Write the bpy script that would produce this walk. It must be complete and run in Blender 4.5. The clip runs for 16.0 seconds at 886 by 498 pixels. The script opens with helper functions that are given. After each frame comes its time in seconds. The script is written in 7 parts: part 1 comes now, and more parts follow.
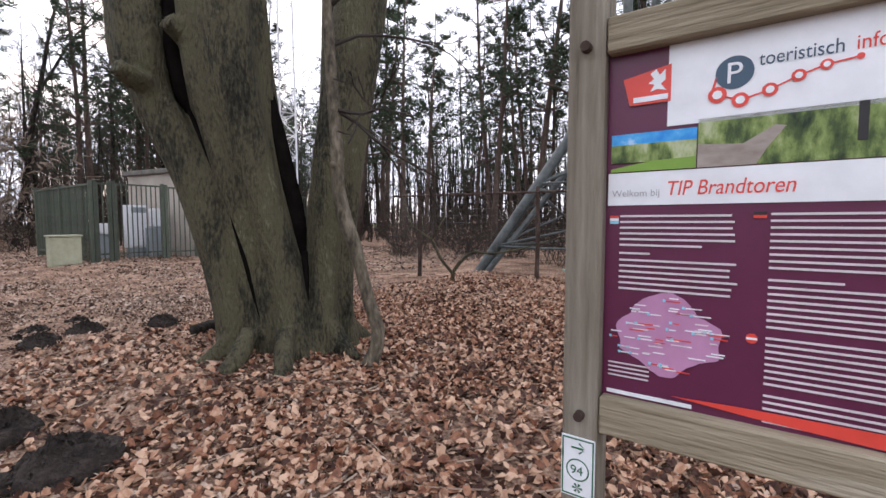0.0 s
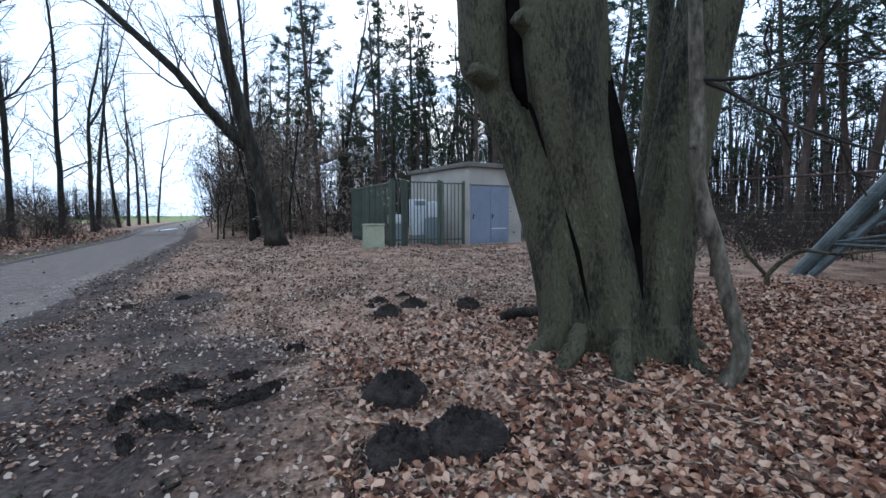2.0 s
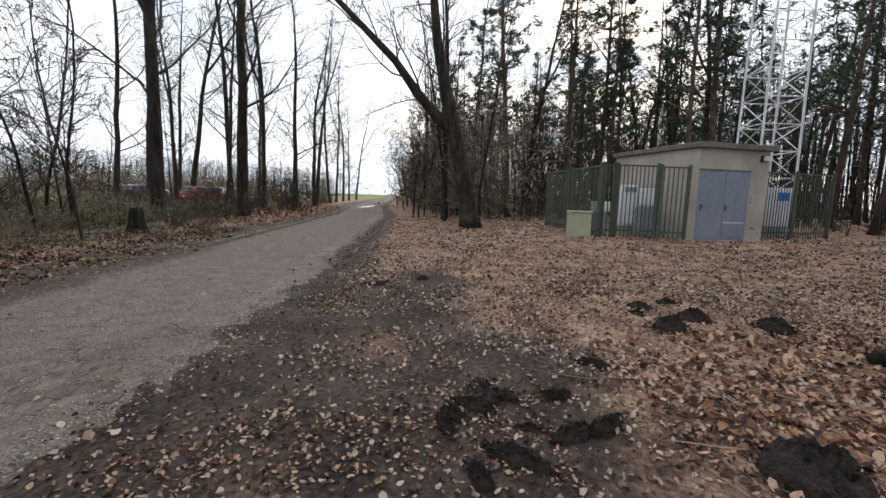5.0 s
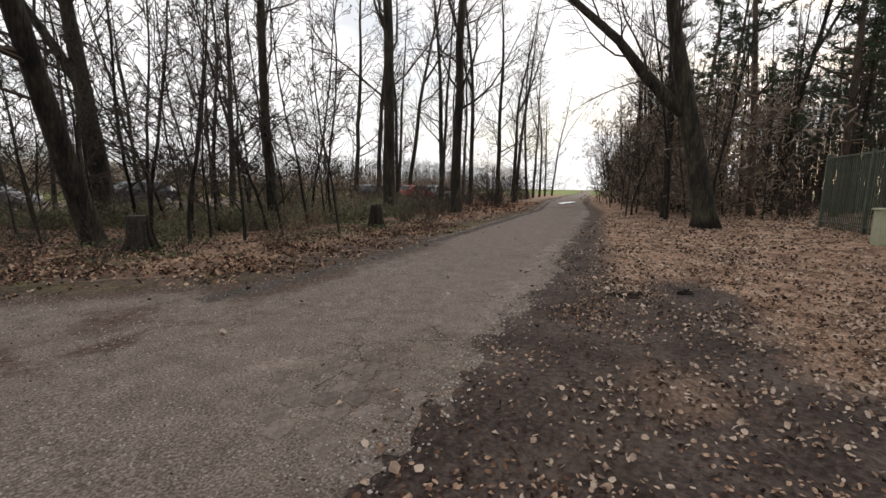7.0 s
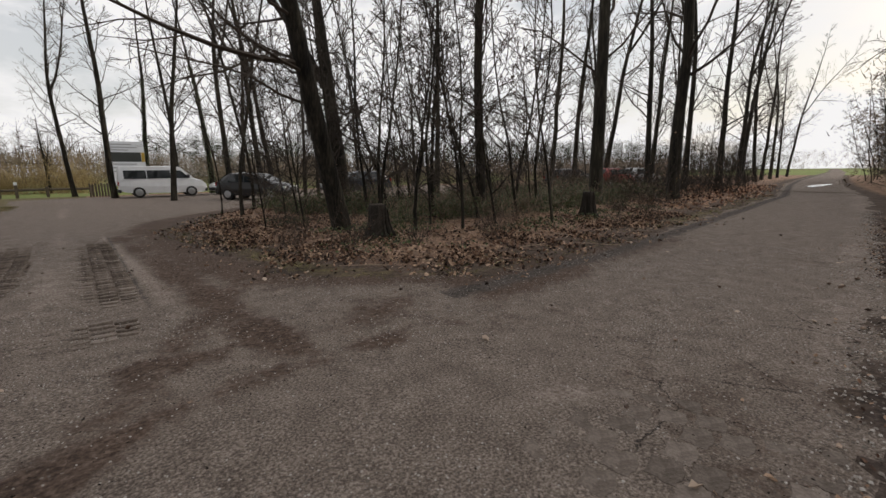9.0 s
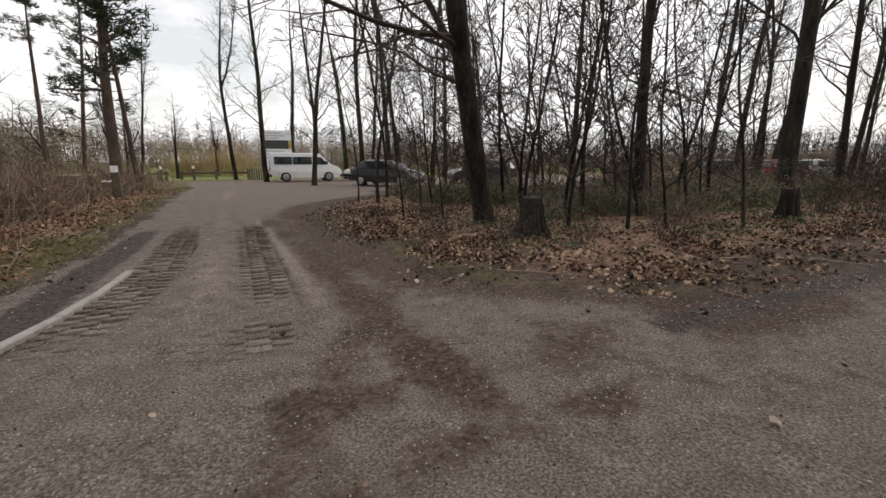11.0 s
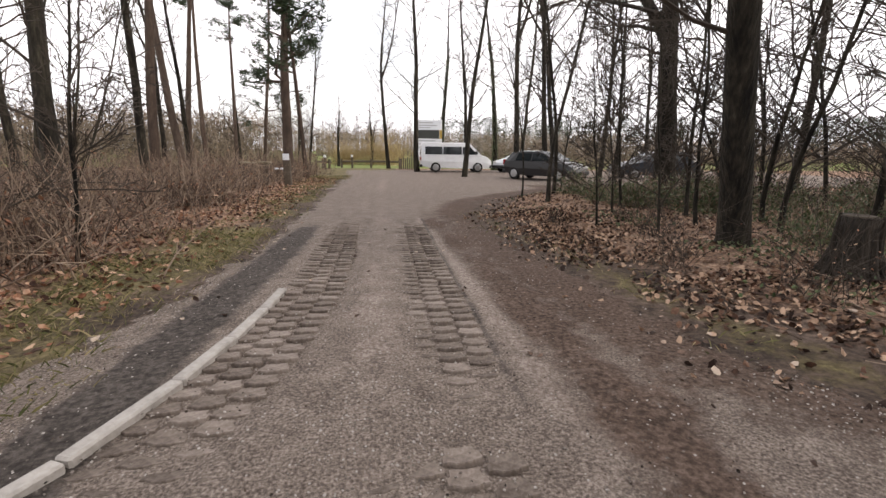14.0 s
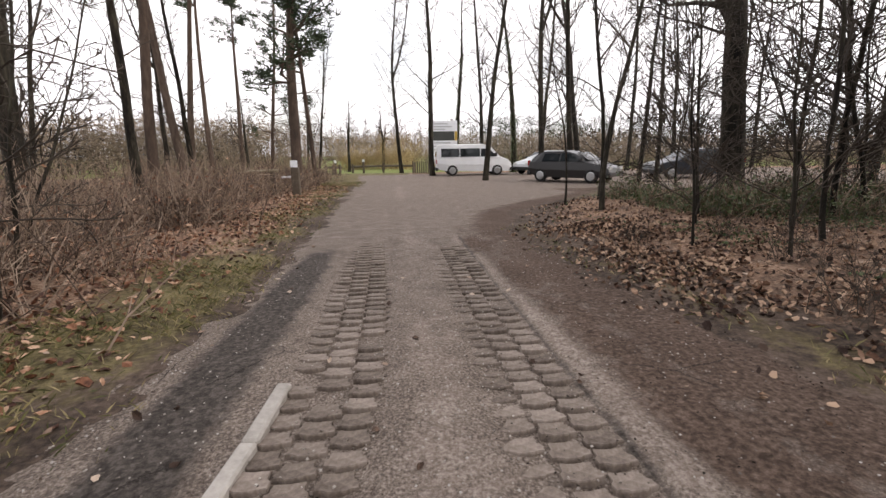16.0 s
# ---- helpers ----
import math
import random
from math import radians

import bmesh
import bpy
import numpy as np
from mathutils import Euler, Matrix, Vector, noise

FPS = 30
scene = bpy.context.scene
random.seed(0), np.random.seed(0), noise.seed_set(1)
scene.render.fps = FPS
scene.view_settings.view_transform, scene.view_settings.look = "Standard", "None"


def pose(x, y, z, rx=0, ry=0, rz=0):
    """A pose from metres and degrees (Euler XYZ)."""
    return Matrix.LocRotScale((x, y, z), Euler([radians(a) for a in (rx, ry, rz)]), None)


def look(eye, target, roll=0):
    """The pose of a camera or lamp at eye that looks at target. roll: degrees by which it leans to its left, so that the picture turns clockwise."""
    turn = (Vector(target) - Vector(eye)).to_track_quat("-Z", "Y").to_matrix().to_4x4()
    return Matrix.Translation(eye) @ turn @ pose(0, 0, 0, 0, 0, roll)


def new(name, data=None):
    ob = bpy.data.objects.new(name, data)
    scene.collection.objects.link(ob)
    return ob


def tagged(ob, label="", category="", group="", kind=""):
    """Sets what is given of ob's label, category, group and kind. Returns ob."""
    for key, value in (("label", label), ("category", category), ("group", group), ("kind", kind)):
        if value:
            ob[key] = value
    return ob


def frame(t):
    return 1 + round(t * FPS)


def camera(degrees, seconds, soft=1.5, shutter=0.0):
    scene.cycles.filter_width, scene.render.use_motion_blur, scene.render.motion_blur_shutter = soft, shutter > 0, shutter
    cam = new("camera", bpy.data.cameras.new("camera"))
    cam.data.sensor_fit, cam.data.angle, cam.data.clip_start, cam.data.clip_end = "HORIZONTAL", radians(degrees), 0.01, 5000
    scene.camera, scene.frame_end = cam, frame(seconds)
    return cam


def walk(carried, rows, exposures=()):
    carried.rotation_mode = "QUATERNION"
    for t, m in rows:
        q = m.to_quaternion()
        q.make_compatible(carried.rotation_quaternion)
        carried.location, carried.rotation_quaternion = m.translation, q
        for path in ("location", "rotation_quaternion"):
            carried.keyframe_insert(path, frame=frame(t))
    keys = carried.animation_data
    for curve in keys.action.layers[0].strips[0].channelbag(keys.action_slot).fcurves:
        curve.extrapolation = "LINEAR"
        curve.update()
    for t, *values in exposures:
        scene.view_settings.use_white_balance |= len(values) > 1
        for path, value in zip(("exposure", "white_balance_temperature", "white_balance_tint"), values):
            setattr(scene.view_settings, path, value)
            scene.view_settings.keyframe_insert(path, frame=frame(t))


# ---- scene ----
cam = camera(91.3, 16.0)
METRES, EYE, TILT, LEAN, TURN = 10.2, 1.4, 0.0, -0.6, 40.7
ROWS = [
    (0.0, 0.0, 0.0, 0.0, -0.04, -3.57, 0.6),
    (0.5, -0.0215, 0.0039, -0.0004, 8.1, -3.68, 0.82),
    (1.0, -0.0444, 0.0137, 0.0011, 15.94, -3.91, 1.22),
    (1.5, -0.0665, 0.0149, 0.002, 24.8, -4.04, 1.2),
    (2.0, -0.096, 0.0068, 0.0011, 29.5, -4.42, 0.74),
    (2.5, -0.119, -0.0011, 0.0031, 36.06, -4.79, 0.42),
    (3.0, -0.1475, -0.0006, 0.0028, 40.58, -5.27, -0.49),
    (3.5, -0.1747, -0.0016, 0.0043, 43.22, -5.56, -1.26),
    (6.0, -0.2929, -0.0315, 0.0028, 63.28, -7.3, 0.07),
    (6.5, -0.3184, -0.0412, 0.0027, 71.87, -7.42, 0.64),
    (7.0, -0.3457, -0.0481, 0.0036, 75.65, -7.59, -0.57),
    (7.5, -0.3668, -0.0673, 0.0022, 79.06, -8.07, -1.78),
    (8.0, -0.3843, -0.091, 0.0043, 86.31, -8.81, -0.68),
    (8.5, -0.4033, -0.1108, 0.0075, 95.25, -9.33, 0.61),
    (9.0, -0.4207, -0.127, 0.0083, 98.98, -9.61, 0.58),
    (9.5, -0.4396, -0.1503, 0.0076, 101.2, -9.92, 0.06),
    (10.0, -0.4603, -0.1731, 0.0072, 105.89, -10.36, 0.23),
    (12.5, -0.5666, -0.3082, 0.0077, 124.18, -11.7, -1.16),
    (13.0, -0.5837, -0.3388, 0.0083, 128.2, -11.99, -0.75),
    (13.5, -0.6073, -0.3713, 0.0105, 130.45, -12.2, -0.64),
    (14.0, -0.6261, -0.4093, 0.008, 131.66, -12.3, -1.0),
    (14.5, -0.6464, -0.4459, 0.0087, 131.88, -12.4, -0.86),
    (15.0, -0.6686, -0.4845, 0.0102, 132.45, -12.48, -0.67),
    (15.5, -0.6903, -0.5275, 0.0095, 132.62, -12.37, -0.18),
    (16.0, -0.7181, -0.565, 0.0094, 132.71, -12.01, 0.37),
]
EXPOSURES = [   # seconds, stops, kelvin, tint
    (0.0, 1.05, 6300, 19), (0.5, 1.04, 5500, 11), (1.0, 1.03, 5000, 6), (2.0, 0.62, 5050, 6), (3.5, 0.56, 5150, 6), (4.7, 0.48, 6100, 10),
    (6.0, 0.37, 6900, 12), (7.0, 0.27, 7000, 13), (8.0, 0.1, 7000, 12), (9.0, -0.12, 7000, 13), (10.0, -0.2, 7000, 13), (11.3, 0.38, 7000, 14), (12.5, 0.65, 7050, 16), (13.5, 0.80, 7000, 16), (14.5, 0.83, 7000, 17), (16.0, 0.78, 7000, 17),
]
walk(cam, [(t, pose(0, 0, EYE, TILT, LEAN, TURN) @ pose(METRES * x, METRES * y, METRES * z, 90 + pitch, roll, yaw)) for t, x, y, z, yaw, pitch, roll in ROWS], EXPOSURES)

# ---- world, sun ----
SUN_DIR = Vector((-0.88, 0.30, 0.42)).normalized()   # from the ground to the sun
world = bpy.data.worlds.new("sky")
scene.world = world
world.use_nodes = True
wn, wl = world.node_tree.nodes, world.node_tree.links
wn.clear()
w_out = wn.new("ShaderNodeOutputWorld")
w_bg = wn.new("ShaderNodeBackground")
w_sky = wn.new("ShaderNodeTexSky")
w_sky.sky_type = "NISHITA"
w_sky.sun_disc = False
w_sky.sun_elevation = math.asin(SUN_DIR.z)
w_sky.sun_rotation = math.atan2(SUN_DIR.x, SUN_DIR.y)
w_sky.air_density, w_sky.dust_density = 1.2, 2.0
w_co = wn.new("ShaderNodeTexCoord")
w_map = wn.new("ShaderNodeMapping")
w_map.inputs["Scale"].default_value = (1.6, 1.6, 4.0)
w_map.inputs["Location"].default_value = (3.1, 0.4, 0.2)
w_noise = wn.new("ShaderNodeTexNoise")
w_noise.inputs["Scale"].default_value = 1.7
w_noise.inputs["Detail"].default_value = 7.0
w_noise.inputs["Roughness"].default_value = 0.56
w_ramp = wn.new("ShaderNodeValToRGB")
w_ramp.color_ramp.elements[0].position = 0.38
w_ramp.color_ramp.elements[0].color = (0.58, 0.58, 0.58, 1)
w_ramp.color_ramp.elements[1].position = 0.50
w_mix = wn.new("ShaderNodeMix")
w_mix.data_type = "RGBA"
w_mix.inputs["B"].default_value = (8.7, 9.1, 9.6, 1)      # bright cloud deck
wl.new(w_co.outputs["Generated"], w_map.inputs["Vector"])
wl.new(w_map.outputs["Vector"], w_noise.inputs["Vector"])
wl.new(w_noise.outputs["Fac"], w_ramp.inputs["Fac"])
wl.new(w_ramp.outputs["Color"], w_mix.inputs["Factor"])
wl.new(w_sky.outputs["Color"], w_mix.inputs["A"])
wl.new(w_mix.outputs["Result"], w_bg.inputs["Color"])
w_bg.inputs["Strength"].default_value = 0.11
wl.new(w_bg.outputs["Background"], w_out.inputs["Surface"])

sun = new("sun", bpy.data.lights.new("sun", "SUN"))
sun.data.energy, sun.data.angle, sun.data.color = 0.9, radians(14), (1.0, 0.95, 0.88)
sun.matrix_world = look((0, 0, 60), Vector((0, 0, 60)) - SUN_DIR)


# ---- materials ----
def mat(name, cols, scale=8.0, rough=0.85, bump=0.3, bump_scale=None, metal=0.0, vary=None, stretch=(1, 1, 1), spec=0.3, vary_amount=0.35, coarse=0.25, dist=0.02, low=0.3, high=0.7):
    """A surface of two noises (coarse patches and fine grain) over a ramp of colours, with relief.
    vary: 'object' or 'island' shifts the ramp by piece."""
    m = bpy.data.materials.new(name)
    m.use_nodes = True
    n, l = m.node_tree.nodes, m.node_tree.links
    b = n["Principled BSDF"]
    b.inputs["Roughness"].default_value = rough
    b.inputs["Metallic"].default_value = metal
    b.inputs["Specular IOR Level"].default_value = spec
    co = n.new("ShaderNodeTexCoord")
    mp = n.new("ShaderNodeMapping")
    mp.inputs["Scale"].default_value = stretch
    l.new(co.outputs["Object"], mp.inputs["Vector"])
    fine = n.new("ShaderNodeTexNoise")
    fine.inputs["Scale"].default_value, fine.inputs["Detail"].default_value = scale, 6.0
    fine.inputs["Roughness"].default_value = 0.65
    big = n.new("ShaderNodeTexNoise")
    big.inputs["Scale"].default_value, big.inputs["Detail"].default_value = scale * coarse, 3.0
    for t in (fine, big):
        l.new(mp.outputs["Vector"], t.inputs["Vector"])
    mix = n.new("ShaderNodeMix")
    mix.inputs["Factor"].default_value = 0.5
    l.new(fine.outputs["Fac"], mix.inputs["A"])
    l.new(big.outputs["Fac"], mix.inputs["B"])
    value = mix.outputs["Result"]
    if vary:
        if vary == "object":
            r = n.new("ShaderNodeObjectInfo").outputs["Random"]
        else:
            r = n.new("ShaderNodeNewGeometry").outputs["Random Per Island"]
        ma = n.new("ShaderNodeMath")
        ma.operation = "MULTIPLY_ADD"
        ma.inputs[1].default_value = vary_amount
        l.new(r, ma.inputs[0])
        sub = n.new("ShaderNodeMath")
        sub.operation = "SUBTRACT"
        sub.inputs[1].default_value = vary_amount / 2
        l.new(value, sub.inputs[0])
        l.new(sub.outputs[0], ma.inputs[2])
        value = ma.outputs[0]
    ramp = n.new("ShaderNodeValToRGB")
    els = ramp.color_ramp.elements
    while len(els) < len(cols):
        els.new(0.5)
    for i, c in enumerate(cols):
        els[i].position = low + (high - low) * i / max(1, len(cols) - 1)
        els[i].color = (*c, 1)
    l.new(value, ramp.inputs["Fac"])
    l.new(ramp.outputs["Color"], b.inputs["Base Color"])
    if bump:
        bn = n.new("ShaderNodeTexNoise")
        bn.inputs["Scale"].default_value = bump_scale or scale * 2
        bn.inputs["Detail"].default_value = 5.0
        l.new(mp.outputs["Vector"], bn.inputs["Vector"])
        bu = n.new("ShaderNodeBump")
        bu.inputs["Strength"].default_value, bu.inputs["Distance"].default_value = bump, dist
        l.new(bn.outputs["Fac"], bu.inputs["Height"])
        l.new(bu.outputs["Normal"], b.inputs["Normal"])
    return m


def plain(name, col, rough=0.5, metal=0.0, spec=0.5):
    k = 0.86
    return mat(name, [tuple(c * k for c in col), tuple(min(1, c * 1.1) for c in col)], 14, rough, 0.05, 60, metal, spec=spec, dist=0.004)


M_BARK = mat("bark", [(0.006, 0.005, 0.004), (0.017, 0.014, 0.010), (0.033, 0.028, 0.02), (0.065, 0.059, 0.04)], 16, 0.95, 1.0, 26, vary="object", vary_amount=0.1, stretch=(1, 1, 0.2), dist=0.04, low=0.36, high=0.66)
M_TWIG = mat("twigs", [(0.028, 0.022, 0.018), (0.07, 0.055, 0.042)], 3, 0.9, 0, vary="object")
M_PINEBARK = mat("pine_bark", [(0.034, 0.026, 0.021), (0.078, 0.055, 0.042), (0.13, 0.1, 0.08)], 9, 0.95, 0.9, 14, vary="object", vary_amount=0.12, stretch=(1, 1, 0.3), dist=0.03)
M_NEEDLE = mat("needles", [(0.018, 0.032, 0.016), (0.045, 0.07, 0.032)], 4, 0.7, 0, vary="island")
M_BEECH = mat("beech_bark", [(0.010, 0.009, 0.006), (0.042, 0.040, 0.022), (0.095, 0.084, 0.05), (0.08, 0.08, 0.04), (0.165, 0.146, 0.10)], 30.0, 0.85, 1.0, 34, stretch=(1.4, 1.4, 0.45), dist=0.06, coarse=0.09, low=0.37, high=0.66)
# near-black colour that stands for shade between the beech stems
M_CREASE_SHADE = mat("charred_hollow", [(0.004, 0.0035, 0.003), (0.012, 0.010, 0.009)], 10, 1.0, 0.8, 20, spec=0.0)
M_SHRUB = mat("shrub_stems", [(0.07, 0.047, 0.035), (0.2, 0.142, 0.105), (0.34, 0.26, 0.195)], 3, 0.9, 0, vary="island", vary_amount=0.5)
M_GREENLEAF = mat("evergreen_leaves", [(0.03, 0.05, 0.018), (0.075, 0.105, 0.04), (0.12, 0.13, 0.06)], 5, 0.45, 0, vary="island", vary_amount=0.5)
M_LEAF = mat("dry_leaves", [(0.05, 0.022, 0.014), (0.20, 0.085, 0.047), (0.33, 0.17, 0.10), (0.50, 0.33, 0.225)], 20, 0.75, 0, vary="island", vary_amount=0.75, coarse=0.02)
M_LEAFPALE = mat("weathered_leaves", [(0.05, 0.029, 0.02), (0.15, 0.095, 0.068), (0.30, 0.212, 0.157), (0.45, 0.355, 0.28)], 20, 0.8, 0, vary="island", vary_amount=0.75, coarse=0.02)
M_LEAFDARK = mat("dark_leaves", [(0.022, 0.010, 0.006), (0.085, 0.040, 0.023), (0.18, 0.10, 0.063), (0.40, 0.27, 0.185)], 20, 0.75, 0, vary="island", vary_amount=0.75, coarse=0.02)
M_SOIL = mat("dark_soil", [(0.010, 0.008, 0.007), (0.028, 0.021, 0.017), (0.06, 0.046, 0.038)], 34, 1.0, 1.0, 60, dist=0.03)
M_GRASS = mat("grass_blades", [(0.06, 0.068, 0.022), (0.17, 0.155, 0.06), (0.32, 0.26, 0.14)], 3, 0.8, 0, vary="island", vary_amount=0.5)


# ---- mesh helpers ----
def hash2(ix, iy, s):
    h = np.sin(ix * 127.1 + iy * 311.7 + s * 74.7) * 43758.5453
    return h - np.floor(h)


def vnoise(x, y, s=0.0):
    """Smooth value noise, 0 to 1."""
    x, y = np.asarray(x, float), np.asarray(y, float)
    ix, iy = np.floor(x), np.floor(y)
    fx, fy = x - ix, y - iy
    fx, fy = fx * fx * (3 - 2 * fx), fy * fy * (3 - 2 * fy)
    a, b = hash2(ix, iy, s), hash2(ix + 1, iy, s)
    c, d = hash2(ix, iy + 1, s), hash2(ix + 1, iy + 1, s)
    return (a * (1 - fx) + b * fx) * (1 - fy) + (c * (1 - fx) + d * fx) * fy


def smooth(v, a, b):
    t = np.clip((np.asarray(v, float) - a) / (b - a), 0, 1)
    return t * t * (3 - 2 * t)


class Geo:
    """Vertices and faces gathered from tubes, boxes and quads into one mesh."""

    def __init__(self):
        self.v, self.f, self.n = [], [], 0

    def add(self, v, f):
        self.v.append(np.asarray(v, float))
        self.f.extend([tuple(i + self.n for i in q) for q in f])
        self.n += len(v)

    def tube(self, pts, radii, sides=6, cap=True, lump=0.0, seed=0):
        pts = np.asarray(pts, float)
        radii = np.asarray(radii, float)
        k = len(pts)
        tan = np.gradient(pts, axis=0)
        tan /= np.linalg.norm(tan, axis=1)[:, None] + 1e-9
        ref = np.array((0.0, 0.0, 1.0)) if abs(tan[0][2]) < 0.9 else np.array((1.0, 0.0, 0.0))
        a = np.cross(tan, ref)
        a /= np.linalg.norm(a, axis=1)[:, None] + 1e-9
        b = np.cross(tan, a)
        ang = np.arange(sides) * 2 * math.pi / sides
        r = radii[:, None] * np.ones(sides)[None, :]
        if lump:
            r = r * (1 + lump * (2 * vnoise(np.cos(ang)[None, :] * 1.6 + seed * 7, np.sin(ang)[None, :] * 1.6 + 0.4 * np.arange(k)[:, None], seed) - 1))
        v = pts[:, None, :] + r[:, :, None] * (np.cos(ang)[None, :, None] * a[:, None, :] + np.sin(ang)[None, :, None] * b[:, None, :])
        f = [(i * sides + j, i * sides + (j + 1) % sides, (i + 1) * sides + (j + 1) % sides, (i + 1) * sides + j) for i in range(k - 1) for j in range(sides)]
        if cap:
            f.append(tuple(range(sides))[::-1])
            f.append(tuple((k - 1) * sides + j for j in range(sides)))
        self.add(v.reshape(-1, 3), f)

    def box(self, x0, y0, z0, x1, y1, z1, bev=0.0):
        if bev <= 0:
            v = [(x, y, z) for z in (z0, z1) for y in (y0, y1) for x in (x0, x1)]
            self.add(v, [(0, 2, 3, 1), (4, 5, 7, 6), (0, 1, 5, 4), (2, 6, 7, 3), (0, 4, 6, 2), (1, 3, 7, 5)])
            return
        b = bev
        v, idx = [], {}
        for sx in (0, 1):
            for sy in (0, 1):
                for sz in (0, 1):
                    X, Y, Z = (x0, x1)[sx], (y0, y1)[sy], (z0, z1)[sz]
                    dx, dy, dz = (b, -b)[sx], (b, -b)[sy], (b, -b)[sz]
                    for ax, p in enumerate(((X, Y + dy, Z + dz), (X + dx, Y, Z + dz), (X + dx, Y + dy, Z))):
                        idx[sx, sy, sz, ax] = len(v)
                        v.append(p)
        f = []
        for s in (0, 1):
            f.append(tuple(idx[s, p, q, 0] for p, q in ((0, 0), (1, 0), (1, 1), (0, 1)))[::1 if s else -1])
            f.append(tuple(idx[p, s, q, 1] for p, q in ((0, 0), (1, 0), (1, 1), (0, 1)))[::-1 if s else 1])
            f.append(tuple(idx[p, q, s, 2] for p, q in ((0, 0), (1, 0), (1, 1), (0, 1)))[::1 if s else -1])
        for p in (0, 1):
            for q in (0, 1):
                f.append((idx[p, q, 0, 0], idx[p, q, 1, 0], idx[p, q, 1, 1], idx[p, q, 0, 1]))
                f.append((idx[p, 0, q, 0], idx[p, 1, q, 0], idx[p, 1, q, 2], idx[p, 0, q, 2]))
                f.append((idx[0, p, q, 1], idx[1, p, q, 1], idx[1, p, q, 2], idx[0, p, q, 2]))
                for r in (0, 1):
                    f.append((idx[p, q, r, 0], idx[p, q, r, 1], idx[p, q, r, 2]))
        self.add(v, f)

    def quad(self, a, b, c, d):
        self.add([a, b, c, d], [(0, 1, 2, 3)])

    def mesh(self, name, material=None, shade=False):
        me = bpy.data.meshes.new(name)
        me.from_pydata(np.concatenate(self.v).tolist() if self.v else [], [], self.f)
        if material:
            me.materials.append(material)
        if shade:
            me.polygons.foreach_set("use_smooth", [True] * len(me.polygons))
        me.update()
        return me


def fix(me):
    bm = bmesh.new()
    bm.from_mesh(me)
    bmesh.ops.recalc_face_normals(bm, faces=bm.faces)
    bm.to_mesh(me)
    bm.free()
    return me


def part(name, geo, material, parent=None, label="", shade=False):
    """One mesh object under a thing or a part."""
    me = fix(geo.mesh(name, material, shade))
    ob = new(name, me)
    ob.parent = parent
    if label:
        ob["label"] = label
    return ob


def thing(name, m, label, category, group="", kind=""):
    ob = new(name)
    ob.empty_display_size = 0.1
    ob.matrix_basis = m
    return tagged(ob, label, category, group, kind)


def boxpart(name, dims, material, parent, bev=0.0, label=""):
    g = Geo()
    g.box(*dims, bev)
    return part(name, g, material, parent, label)


# ---- plan ----
ROAD_X = np.array((-400.0, -150, -60, -45, -29, -18, -10, -5, 4, 40, 200))
ROAD_R = np.array((-58.0, -22.5, -11.4, -9.1, -6.2, -5.1, -4.2, -3.8, -3.75, -3.9, -5.0))
ROAD_L = np.array((-61.5, -26, -14.9, -12.6, -9.6, -8.65, -7.9, -7.8, -7.9, -8.2, -9.2))
ISLAND_Y = np.array((-60.0, -24, -20, -17, -13.6, -11.7, -9.6, -8.8, -8.0))
ISLAND_X = np.array((-9.0, -9.0, -4.9, -3.95, -4.15, -4.35, -4.7, -5.25, -6.6))


def road_edges(x):
    return np.interp(x, ROAD_X, ROAD_L), np.interp(x, ROAD_X, ROAD_R)


def in_road(x, y):
    """Above 0 on the road along x, below 0 off it (metres to its edge)."""
    lo, hi = road_edges(x)
    return np.minimum(y - lo, hi - y)


def in_track(x, y):
    """The same for the track along y and the parking ground that it leads to."""
    left = np.interp(y, (-60, -40, -30, -14, -10, -7, -5), (2.0, 0.5, -0.1, -0.3, 0.1, 1.6, 3.0))
    right = np.interp(y, ISLAND_Y, ISLAND_X)
    strip = np.minimum(left - x, x - right)
    strip = np.minimum(strip, np.minimum(-5.0 - y, y + 40.0))
    lot = np.minimum(np.minimum(-3.0 - x, x + 32.0), np.minimum(-25.0 - y - 0.12 * (x + 9), y + 40.5))
    return np.maximum(strip, lot)


def in_island(x, y):
    lo, _ = road_edges(x)
    right = np.interp(y, ISLAND_Y, ISLAND_X)
    return np.minimum(np.minimum(lo - y, right - x), np.minimum(y + 25 + 0.12 * (x + 9), x + 70))


